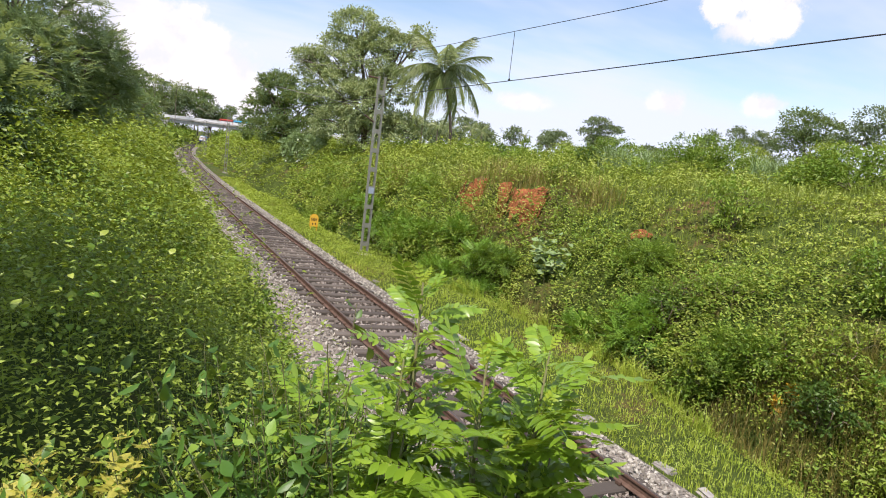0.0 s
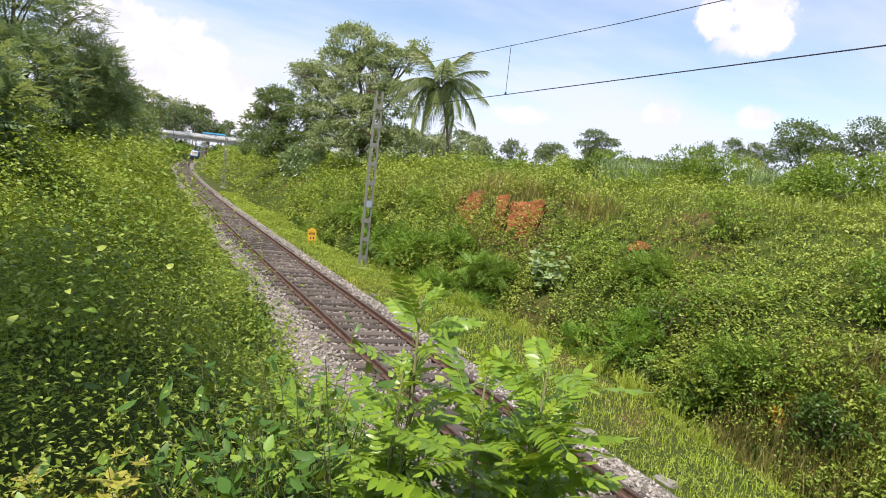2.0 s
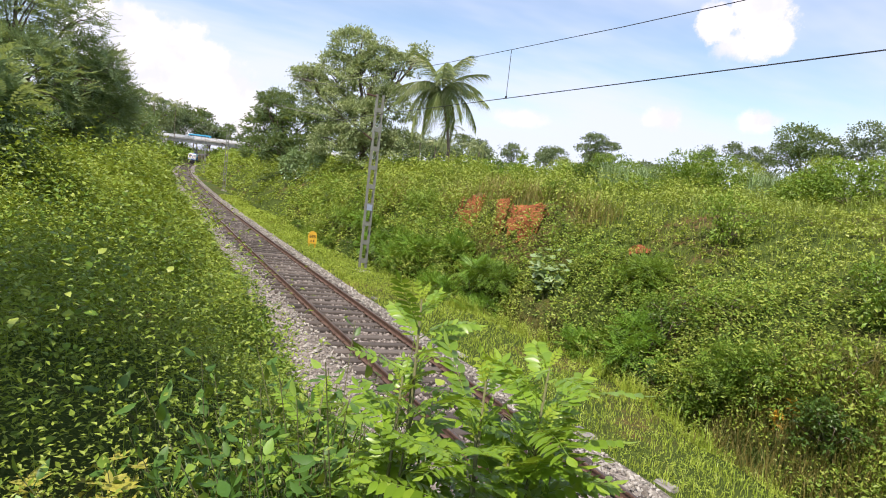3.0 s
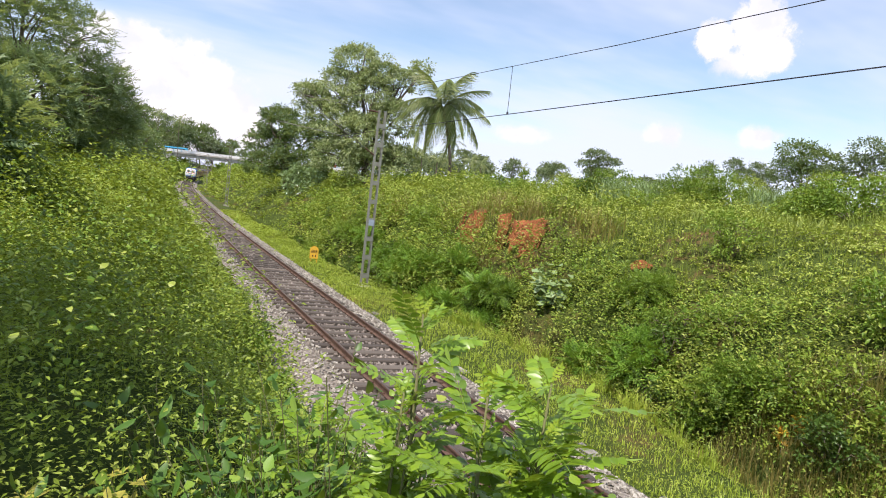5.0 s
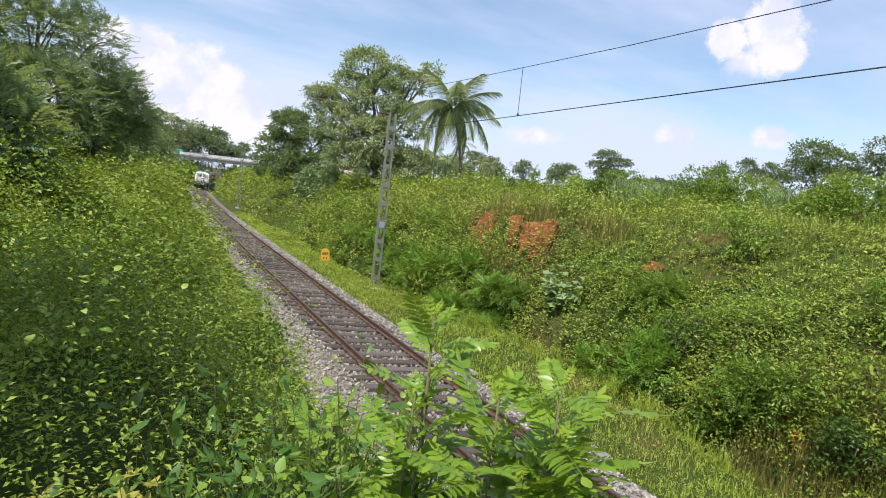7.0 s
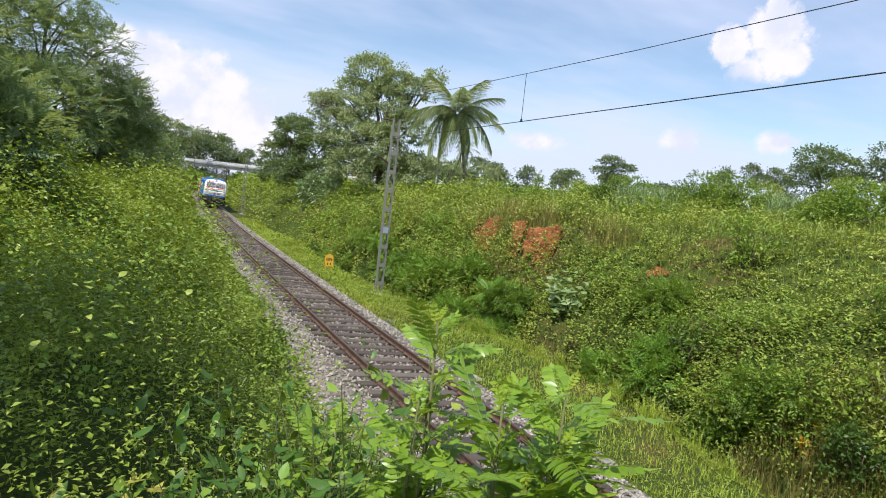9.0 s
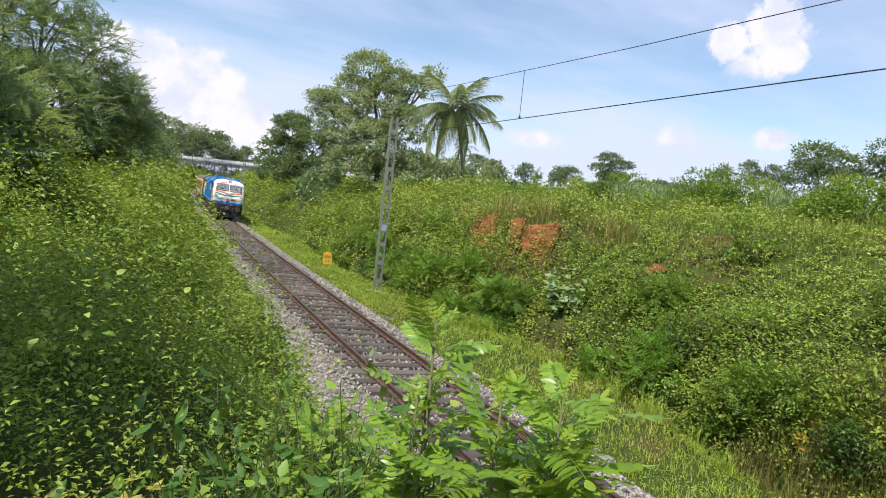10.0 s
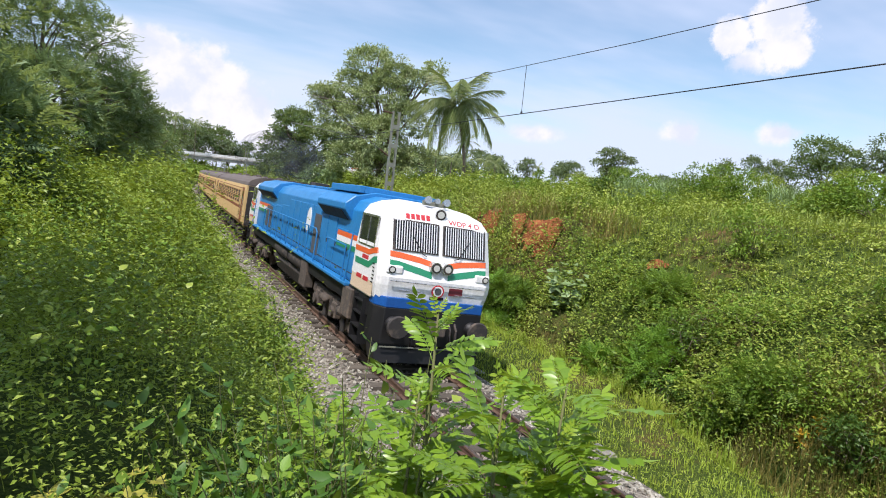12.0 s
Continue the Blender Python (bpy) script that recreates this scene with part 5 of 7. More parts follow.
def build_red_bank():
    """Open laterite faces in the slope."""
    for s0, s1, p0, p1 in ((23.6, 26.2, 7.9, 9.6), (18.9, 23.2, 7.9, 9.6), (13.9, 15.3, 8.7, 9.7), (39.0, 47.0, -11.5, -7.5)):
        s, p = np.meshgrid(np.linspace(s0, s1, 70), np.linspace(p0, p1, 60), indexing="ij")
        v = from_profile(s, p)
        rough = (vnoise(s * 2.5 + 7, p * 2.0) - 0.5) * 0.3 + (vnoise(s * 7, p * 7) - 0.5) * 0.12
        x, y = np_at(s, v - 0.1)
        z = ground_z(s, v) + 0.05 + rough * 0.5
        a, b = s.shape
        j = (np.arange(a - 1)[:, None] * b + np.arange(b - 1)[None]).ravel()
        F = np.stack([j, j + 1, j + b + 1, j + b], 1)[:, ::-1]
        ok = openness(s, v).ravel() > 0.0
        F = F[ok[F].all(1)]
        if len(F):
            used, F = np.unique(F, return_inverse=True)
            V = np.stack([x, y, z], -1).reshape(-1, 3)[used]
            tagged(new("bare_earth", mesh_np("bare_earth", V, F.reshape(-1, 4), M["laterite"], True)), "open face of crumbling orange laterite earth in the bank", "earth", "bare earth patches", "structure")


build_red_bank()


def keep(s, v, mask):
    return s[mask], v[mask]


def build_weeds():
    r = np.random.RandomState(31)
    clear = lambda s, v: np.hypot(s, v + 5.5) > 2.3 - 1.2 * (v > -4.6)

    def patch(name, mat, label, n, box4, base, rate, per, tall, slim, oval=False, cut=None, category="weeds"):
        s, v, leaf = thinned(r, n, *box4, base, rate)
        if cut is not None:
            ok = cut(s, v)
            s, v, leaf = s[ok], v[ok], leaf[ok]
        V, F = weeds(r, s, v, leaf, per, tall, slim, oval=oval)
        leaf_object(name, V, F, mat, label, category, "stuff")

    # the near bank on this side of the line
    patch("bank_weeds", "weed", "fine-leaved weeds on the near bank beside the viewing place", 42000, (0.4, 10, -8.4, -2.7), 0.020, 0.0042, 11, 1.05, 0.5, False, clear)
    patch("bank_creeper", "weed_lush", "dark round-leaved creeper among the weeds", 12000, (0.4, 11, -9.5, -2.7), 0.030, 0.0042, 7, 1.12, 0.72, True, lambda s, v: (np.hypot(s, v + 5.5) > 3.0) & (vnoise(s * 0.8 + 60, v * 0.8) > 0.42), "creeper")
    patch("bank_weeds", "weed", "dense low weeds on the near bank, green to yellow-green", 24000, (9, 26, -11.5, -2.8), 0.03, 0.0048, 10, 1.3, 0.52)
    patch("bank_weeds", "weed_lush", "darker weeds in clumps on the near bank", 6500, (8, 30, -11.5, -2.9), 0.03, 0.0048, 10, 1.5, 0.5, False, lambda s, v: vnoise(s * 0.5 + 20, v * 0.5) > 0.55)
    patch("bank_weeds", "weed", "dense low weeds further along the near bank", 20000, (24, 110, -22, -3.0), 0.05, 0.0048, 9, 1.3, 0.48)
    # the far slope
    crest = lambda s, v: ~bare(s, v) & (to_profile(s, v) > 4.9) & ~((np.abs(s - 15.9) < 0.9) & (np.abs(v - 7.2) < 0.45))
    patch("slope_weeds", "weed", "tangled green weeds covering the cutting slope", 34000, (0, 50, 4.8, 15), 0.03, 0.0038, 11, 1.15, 0.56, False, lambda s, v: crest(s, v) & ((to_profile(s, v) < 9.3) | (r.rand(len(s)) < 0.55)))
    patch("slope_weeds", "weed", "lighter weeds on the upper slope", 6500, (0, 60, 14, 28), 0.03, 0.0034, 9, 0.7, 0.5)
    patch("slope_bushes", "weed_lush", "darker lush growth at the foot of the slope", 14000, (0, 50, 4.8, 10.5), 0.03, 0.0045, 11, 1.9, 0.48, False, lambda s, v: crest(s, v) & (to_profile(s, v) < 8.4))
    patch("slope_weeds", "weed", "green weeds on the slope further along the line", 19000, (44, 170, 4.4, 40), 0.04, 0.0038, 10, 0.9, 0.5)
    patch("field_weeds", "weed_lush", "rank growth on the level above the cutting", 6500, (-5, 90, 22, 75), 0.04, 0.0044, 8, 0.65, 0.5)
    patch("distant_weeds", "weed", "bushy banks by the far end of the track", 7500, (100, 345, -35, 55), 0.05, 0.0050, 8, 1.6, 0.5, False, lambda s, v: np.abs(v) > 3.2)


build_weeds()


def grass(r, s, v, hgt, wid):
    """Upright bent blades in two joints."""
    n = len(s)
    x, y = np_at(s, v)
    z = ground_z(s, v) - 0.02
    a = r.rand(n) * math.tau
    side = np.stack([np.cos(a), np.sin(a), np.zeros(n)], 1)
    lean = np.stack([-np.sin(a), np.cos(a), np.zeros(n)], 1) * (0.15 + 0.5 * r.rand(n))[:, None]
    P = np.stack([x, y, z], 1)
    up = np.array([[0, 0, 1.0]])
    h, w = hgt[:, None], wid[:, None]
    m = P + (up + lean * 0.35) * h * 0.55
    t = P + (up * 0.92 + lean) * h
    V = np.stack([P - side * w / 2, P + side * w / 2, m + side * w * 0.4, m - side * w * 0.4, t], 1).reshape(-1, 3)
    i = np.arange(n)[:, None] * 5
    F = np.concatenate([i + np.array([[0, 1, 2]]), i + np.array([[0, 2, 3]]), i + np.array([[3, 2, 4]])])
    return V, F


def build_grass():
    r = np.random.RandomState(41)
    n = 30000
    s, v = spread_plan(r, n, 1, 75, 2.1, 4.7, 1.5)
    v = from_profile(s, v)
    # range from the camera's place; it widens the blades
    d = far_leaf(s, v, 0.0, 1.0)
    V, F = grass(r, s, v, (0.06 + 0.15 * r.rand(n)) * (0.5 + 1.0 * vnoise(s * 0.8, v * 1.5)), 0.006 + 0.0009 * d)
    leaf_object("verge_grass", V, F, "grass", "short bright yellow-green grass on the verge", "grass", "stuff")
    s, v = spread_plan(r, 6500, 1, 60, 2.4, 4.8, 1.5)
    v = from_profile(s, v)
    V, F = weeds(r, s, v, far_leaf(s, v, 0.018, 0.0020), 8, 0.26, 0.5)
    leaf_object("verge_weeds", V, F, "grass", "low yellow-green ground cover on the verge", "weeds", "stuff")
    n = 62000
    s, v = spread_plan(r, n, 0, 75, 9.0, 34, 1.15)
    s, v = keep(s, v, ~bare(s, v))
    n = len(s)
    # blade width again grows with range from the camera
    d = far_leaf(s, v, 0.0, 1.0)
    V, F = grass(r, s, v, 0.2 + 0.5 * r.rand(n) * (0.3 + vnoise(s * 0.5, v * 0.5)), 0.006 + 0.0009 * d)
    leaf_object("slope_grass", V, F, "long_grass", "long light grass on the upper slope", "grass", "stuff")
    n = 2600
    k = r.randint(0, 9, n)
    c = r.rand(9, 2)
    s, v = 15 + 13 * c[k, 0] + 0.4 * r.normal(size=n), 19 + 7 * c[k, 1] + 0.4 * r.normal(size=n)
    V, F = grass(r, s, v, 0.9 + 0.9 * r.rand(n), 0.03 + 0.02 * r.rand(n))
    leaf_object("reed_grass", V, F, "silver_leaf", "tall pale reed grass on the crest of the cutting", "grass", "stuff")
    n = 3500
    c = r.rand(30, 2)
    k = r.randint(0, 30, n)
    s, v = 3 + 22 * c[k, 0] + 0.16 * r.normal(size=n), from_profile(3 + 22 * c[k, 0], 4.3 + 0.7 * c[k, 1]) + 0.13 * r.normal(size=n)
    V, F = grass(r, s, v, 0.25 + 0.45 * r.rand(n), 0.010 + 0.006 * r.rand(n))
    leaf_object("ditch_grass", V, F, "grass", "tall tufts of grass along the ditch", "grass", "stuff")
    n = 1500
    s, v = spread_plan(r, n, 2.2, 22, -9.5, -2.9, 1.2)
    s, v = keep(s, v, np.hypot(s, v + 5.5) > 2.6)
    n = len(s)
    V, F = grass(r, s, v, 0.2 + 0.35 * r.rand(n) * height_of_growth(s, v), 0.005 + 0.006 * r.rand(n))
    leaf_object("bank_grass", V, F, "grass", "thin bent grass stalks among the weeds of the near bank", "grass", "stuff")
    n = 6000
    s, v = spread_plan(r, n, 1, 30, 4.5, 5.9, 1.2)
    v = from_profile(s, v)
    V, F = grass(r, s, v, 0.2 + 0.35 * r.rand(n), 0.012 + 0.010 * r.rand(n))
    leaf_object("dry_undergrowth", V, F, "dry", "brown dry stalks in the ditch under the bushes", "undergrowth", "stuff")
    n = 9000
    s, v = spread_plan(r, n, 17, 46, 7.0, 11.0)
    v = from_profile(s, v)
    s, v = keep(s, v, vnoise(s * 0.45 + 70, v * 0.6) > 0.5)
    n = len(s)
    V, F = grass(r, s, v, 0.4 + 0.8 * r.rand(n), 0.015 + 0.02 * r.rand(n))
    s2, v2 = spread_plan(r, 2600, 2.5, 8.0, 4.9, 6.8)
    v2 = from_profile(s2, v2)
    near = grass(r, s2, v2, 0.5 + 0.7 * r.rand(2600), 0.008 + 0.008 * r.rand(2600))
    V, F = merge([(V, F), near])
    leaf_object("dry_stalks", V, F, "dry", "brown withered stalks among the weeds of the slope", "stalks", "stuff")


build_grass()


def crown(r, blobs, n, leaf, slim=0.5, tufts=14, droop=0.15, tuft_r=0.5):
    """Leaves of a crown: tufts over the skin of several ellipsoids (x, y, z, rx, ry, rz)."""
    B = np.array(blobs, float)
    area = (B[:, 3] * B[:, 4] + B[:, 3] * B[:, 5] + B[:, 4] * B[:, 5])
    nt = max(1, n // tufts)
    k = r.choice(len(B), nt, p=area / area.sum())
    d = random_units(r, nt)
    d[:, 2] = np.where(d[:, 2] < -0.55, -d[:, 2], d[:, 2])
    rad = 0.62 + 0.45 * r.rand(nt) ** 0.7
    rad = rad * (0.85 + 0.3 * vnoise(d[:, 0] * 3 + 50 + k, d[:, 2] * 3 + 50 + d[:, 1] * 2))
    C = B[k, :3] + d * B[k, 3:] * rad[:, None]
    j = np.repeat(np.arange(nt), tufts)
    m = len(j)
    o = random_units(r, m) * (r.rand(m) ** 0.5)[:, None] * tuft_r * (0.5 + r.rand(nt)[j])[:, None]
    o[:, 2] *= 0.6
    P = C[j] + o
    D = unit(d[j] * 0.6 + o / tuft_r + 0.6 * r.normal(size=(m, 3)) + np.array([[0, 0, -droop]]))
    S = unit(np.cross(D, np.array([[0, 0, 1.0]]) + 0.6 * r.normal(size=(m, 3))))
    L = leaf * (0.6 + 0.8 * r.rand(m))
    return blades(P, D, S, L, L * slim, 0.12)


def limbs(r, base, blobs, girth, fork=0.45):
    """Trunk and limbs from the foot to each mass of leaves."""
    bm = bmesh.new()
    base = Vector(base)
    top = Vector(np.mean([b[:3] for b in blobs], axis=0))
    split = base.lerp(top, fork)
    split.x += r.uniform(-0.3, 0.3)
    tube(bm, [base, base.lerp(split, 0.3) + Vector((r.uniform(-0.1, 0.1), r.uniform(-0.1, 0.1), 0)), base.lerp(split, 0.7), split], [girth * 1.25, girth, girth * 0.85, girth * 0.75], 9)
    for b in blobs:
        c = Vector(b[:3])
        mid = split.lerp(c, 0.5) + Vector((r.uniform(-0.4, 0.4), r.uniform(-0.4, 0.4), r.uniform(0, 0.5)))
        tube(bm, [split, mid, c], [girth * 0.55, girth * 0.35, girth * 0.12], 7 if girth > 0.1 else 4)
        for _ in range(5 if girth > 0.1 else 2):
            d = Vector((r.gauss(0, 1), r.gauss(0, 1), r.gauss(0.3, 0.7))).normalized()
            e = c + Vector((d.x * b[3], d.y * b[4], d.z * b[5])) * 0.8
            st = mid.lerp(c, r.uniform(0.2, 0.9))
            tube(bm, [st, st.lerp(e, 0.5) + Vector((0, 0, 0.15)), e], [girth * 0.2, girth * 0.12, girth * 0.04], 5 if girth > 0.1 else 3)
    return bm


def tree(label, base, blobs, n, leaf, mat, seed, girth=0.25, slim=0.5, droop=0.15, tuft_r=0.5, tufts=14, group="", category="tree", name="tree", fork=0.45):
    t = thing(name, label, category, Matrix.Translation(base), group)
    local = [(b[0] - base[0], b[1] - base[1], b[2] - base[2], *b[3:]) for b in blobs]
    if name == "bush":
        local += [(b[0] * 1.1, b[1] * 1.1, b[2] * 0.4, b[3] * 1.15, b[4] * 1.15, b[5]) for b in local[::2]]
        n = int(n * 1.2)
    part("trunk", limbs(random.Random(seed), (0, 0, -0.4), local, girth, fork), "bark", t, "grey-brown trunk and limbs", smooth=True)
    V, F = crown(np.random.RandomState(seed), local, n, leaf, slim, tufts, droop, tuft_r)
    leaf_object("crown", V, F, mat, parent=t)
    return t


def gz(x, y):
    """Ground height under a place in the plan."""
    s = y
    return float(ground_z(s, x - rail_point(y)[0]))


def foot(x, y):
    return (x, y, gz(x, y))


def sprays(r, blobs, n, length, pairs, leaf, slim):
    """A feathery crown: n compound leaves, each a row of paired leaflets, over the skin of the blobs."""
    B = np.array(blobs, float)
    w = B[:, 3] ** 2
    k = r.choice(len(B), n, p=w / w.sum())
    d = random_units(r, n)
    d[:, 2] = np.where(d[:, 2] < -0.6, -d[:, 2], d[:, 2])
    C = B[k, :3] + d * B[k, 3:] * (0.5 + 0.55 * r.rand(n) ** 0.6)[:, None]
    A = unit(d + 0.7 * r.normal(size=(n, 3)) + np.array([[0, 0, 0.1]]))
    S = unit(np.cross(A, np.array([[0, 0, 1.0]]) + 0.3 * r.normal(size=(n, 3))))
    N = np.cross(S, A)
    out = []
    Ln = length * (0.6 + 0.7 * r.rand(n))
    for i in range(pairs):
        u = (i + 0.7) / pairs
        P = C + A * (Ln * u)[:, None] - N * (Ln * 0.35 * u * u)[:, None]
        for sgn in (-1, 1):
            D = unit(A * 0.55 + S * sgn - N * 0.15)
            out.append(blades(P, D, unit(np.cross(D, N)), np.full(n, leaf) * (1.1 - 0.5 * abs(u - 0.5)), np.full(n, leaf * slim), 0.08))
    P = C + A * Ln[:, None] - N * (Ln * 0.35)[:, None]
    out.append(blades(P, A, S, np.full(n, leaf), np.full(n, leaf * slim), 0.08))
    return merge(out)


def feather_tree(label, base, blobs, n, length, leaf, seed, girth=0.16, pairs=7, mat="acacia"):
    t = thing("tree", label, "tree", Matrix.Translation(base), "trees on the near bank")
    local = [(b[0] - base[0], b[1] - base[1], b[2] - base[2], *b[3:]) for b in blobs]
    part("trunk", limbs(random.Random(seed), (0, 0, -0.4), local, girth, 0.4), "bark", t, "slender grey-brown trunk and limbs", smooth=True)
    r = np.random.RandomState(seed)
    V, F = sprays(r, local, n, length, pairs, leaf, 0.36)
    leaf_object("crown", V, F, mat, parent=t)
    return t


# feathery trees on the near bank, and one beside the viewing place that shades the weeds
feather_tree("tall feathery-leaved tree on the near bank", foot(-10.4, 30.0), [(-10.0, 29.4, 8.3, 2.3, 2.3, 1.9), (-8.2, 31.3, 9.0, 1.5, 1.7, 1.3), (-9.5, 27.8, 5.9, 2.3, 2.1, 1.8), (-7.6, 31.5, 7.3, 1.6, 1.8, 1.2), (-12.3, 28.9, 9.2, 2.6, 2.6, 2.1), (-9.8, 29.8, 10.8, 1.8, 1.8, 1.2), (-10.9, 28.9, 4.5, 2.1, 2.1, 1.4)], 3000, 0.55, 0.17, 51, 0.24, 6)
feather_tree("feathery-leaved tree with arching sprays on the near bank", foot(-9.0, 34.0), [(-7.4, 33.6, 6.4, 1.8, 1.8, 1.3), (-8.7, 31.8, 4.6, 1.9, 1.9, 1.4), (-6.8, 33.6, 7.7, 0.8, 1.0, 0.6), (-6.6, 33.6, 5.4, 1.0, 1.1, 0.8), (-7.7, 33.6, 3.8, 1.4, 1.4, 0.8), (-10.8, 34.4, 6.9, 2.2, 2.2, 1.9)], 3600, 0.5, 0.16, 52, 0.22, 6)
feather_tree("low feathery-leaved tree standing over the weeds", foot(-8.4, 12.8), [(-8.0, 12.8, 4.3, 0.8, 0.9, 0.7), (-7.75, 12.8, 3.5, 0.5, 0.6, 0.5), (-8.6, 13.9, 4.8, 1.0, 0.9, 0.7), (-9.2, 12.4, 5.4, 1.2, 1.2, 0.9)], 1200, 0.42, 0.16, 53)
# unseen from the camera; crown masses placed by where their shade falls
feather_tree("unseen spreading tree set to shade the weeds on the near bank", foot(-10.6, 6.4), [(-8.4, 4.7, 6.5, 0.7, 0.7, 0.3), (-8.1, 3.25, 6.5, 0.62, 0.55, 0.3), (-7.45, 4.0, 6.5, 0.38, 0.34, 0.2), (-7.2, 2.9, 6.4, 0.22, 0.2, 0.15), (-7.95, 2.15, 6.5, 0.26, 0.24, 0.18), (-9.5, 4.2, 6.7, 0.8, 0.8, 0.4), (-9.0, 2.5, 6.7, 0.5, 0.45, 0.3), (-10.4, 5.6, 7.0, 0.6, 0.6, 0.4)], 3300, 0.30, 0.27, 54, pairs=5)
NEAR_TREES = "trees on the near bank"
for i, (x, y, h, w) in enumerate(((-13.0, 27, 5.4, 2.0), (-14.6, 33, 6.6, 2.4), (-13.4, 39, 5.4, 2.2), (-16, 24, 4.6, 2.2), (-18, 34, 5.6, 2.8), (-15.5, 46, 7, 2.8), (-21, 50, 9, 3.6))):
    f0 = foot(x, y)
    r = random.Random(60 + i)
    blobs = [(x + r.uniform(-1, 1) * w * 0.7, y + r.uniform(-1, 1) * w * 0.7, f0[2] + h * r.uniform(0.4, 0.9), w * r.uniform(0.45, 0.75), w * r.uniform(0.45, 0.75), w * r.uniform(0.4, 0.6)) for _ in range(7)]
    tree("dense dark-leaved tree at the edge of the cutting", f0, blobs, 5000, 0.2, "tree_dark", 160 + i, 0.2, group=NEAR_TREES)
tree("dense dark tree beside the line", foot(-9.2, 62), [(-9.8, 62.0, 6.4, 2.3, 2.3, 1.9), (-8.0, 62.0, 5.7, 2.0, 1.9, 1.7), (-7.0, 63.0, 5.0, 1.7, 1.7, 1.5), (-8.6, 63.0, 7.5, 1.5, 1.4, 1.2), (-7.6, 60.0, 4.3, 1.5, 1.4, 1.2)], 7000, 0.3, "tree_dark", 70, 0.22, group=NEAR_TREES)
for i, (x, y, h, w) in enumerate(((-9.5, 70, 6.5, 2.8), (-10.5, 84, 8.0, 3.4), (-9.0, 98, 7.0, 3.2), (-10, 118, 9.5, 4.2), (-7.5, 138, 9, 4.0), (-9, 160, 11, 5), (-6, 182, 9.5, 4.2), (-8, 210, 12, 5.5), (-4.5, 240, 12, 5.0), (-6, 275, 14, 6))):
    f0 = foot(x, y)
    r = random.Random(80 + i)
    blobs = [(x + r.uniform(-1, 1) * w * 0.7, y + r.uniform(-1, 1) * w * 0.7, f0[2] + h * r.uniform(0.35, 0.85), w * r.uniform(0.45, 0.7), w * r.uniform(0.45, 0.7), w * r.uniform(0.4, 0.55)) for _ in range(7)]
    tree("leafy tree on the rise beyond the near bank", f0, blobs, 2600, 0.21 + 0.003 * y, "tree_dark" if i % 3 else "tree_mid", 180 + i, 0.22, group=NEAR_TREES, tuft_r=0.5 + 0.004 * y)

for i, (x, y, z, w) in enumerate(((-6.1, 75, 8.6, 2.2), (-5.0, 83, 8.0, 2.1), (-4.6, 92, 9.4, 2.2), (-3.0, 105, 7.4, 2.2), (-3.4, 112, 9.0, 2.6))):
    r = random.Random(230 + i)
    blobs = [(x + r.uniform(-1, 1) * w * 0.6 - 0.6, y + r.uniform(-1, 1) * w, z - w * r.uniform(0.4, 2.4), w * r.uniform(0.5, 0.75), w * r.uniform(0.5, 0.75), w * r.uniform(0.4, 0.55)) for _ in range(8)]
    tree("dark leafy tree at the turn of the near bank", foot(x - 0.8, y), blobs, 3200, 0.34, "tree_dark", 240 + i, 0.2, group=NEAR_TREES, tuft_r=0.6)

# the big tree behind the mast and its darker neighbour
tree("tall broad tree with loose light green crown behind the mast", foot(14.4, 54.5), [(12.5, 55.1, 15.3, 2.2, 2.2, 1.9), (11.4, 56.5, 13.2, 2.3, 2.3, 1.8), (13.7, 53.6, 12.5, 2.5, 2.5, 2.0), (10.8, 55.7, 9.6, 2.7, 2.7, 2.2), (16.8, 54.6, 14.3, 1.8, 1.8, 1.5), (18.1, 52.9, 15.3, 1.1, 1.1, 1.1), (15.6, 52.9, 10.1, 2.5, 2.5, 2.2), (12.8, 52.9, 8.2, 2.9, 2.9, 2.4), (9.4, 57.1, 11.6, 1.8, 1.8, 1.4), (8.2, 56.4, 12.3, 1.0, 1.0, 0.8), (13.5, 52.5, 5.6, 3.0, 2.2, 1.8), (11.0, 54.5, 6.4, 2.2, 2.0, 1.8), (16.2, 52.0, 6.6, 2.2, 2.0, 1.8), (14.6, 53.6, 14.6, 1.7, 1.7, 1.5)], 60000, 0.22, "tree_mid", 71, 0.42, group="trees above the cutting", tuft_r=0.52, tufts=46, fork=0.4)
tree("dark dense tree beside the taller light one", foot(10.6, 72.0), [(9.3, 72.5, 9.6, 2.3, 2.3, 2.0), (8.2, 73.7, 7.4, 2.5, 2.5, 2.2), (11.4, 70.0, 8.0, 2.9, 2.9, 2.5), (10.0, 73.4, 11.2, 1.6, 1.6, 1.3), (7.2, 71.0, 5.2, 1.9, 1.9, 1.6), (11.8, 67.8, 5.4, 2.4, 2.4, 2.0), (15.2, 67.9, 7.0, 3.0, 3.0, 2.4), (7.8, 72.8, 11.0, 1.0, 1.0, 0.8), (9.4, 69.5, 5.0, 2.2, 2.0, 1.9), (13.4, 69.0, 9.4, 2.0, 2.0, 1.6)], 27000, 0.30, "tree_dark", 72, 0.35, group="trees above the cutting", tuft_r=0.6, tufts=34)
tree("pale-leaved bush below the dark tree", foot(9.2, 60.0), [(9.0, 60.0, 4.4, 0.9, 0.9, 1.1), (8.3, 60.5, 3.7, 0.8, 0.8, 0.8), (10.2, 59.0, 4.1, 0.9, 0.9, 0.9)], 1600, 0.3, "silver_leaf", 73, 0.06, name="bush", category="bush", group="bushes above the cutting")

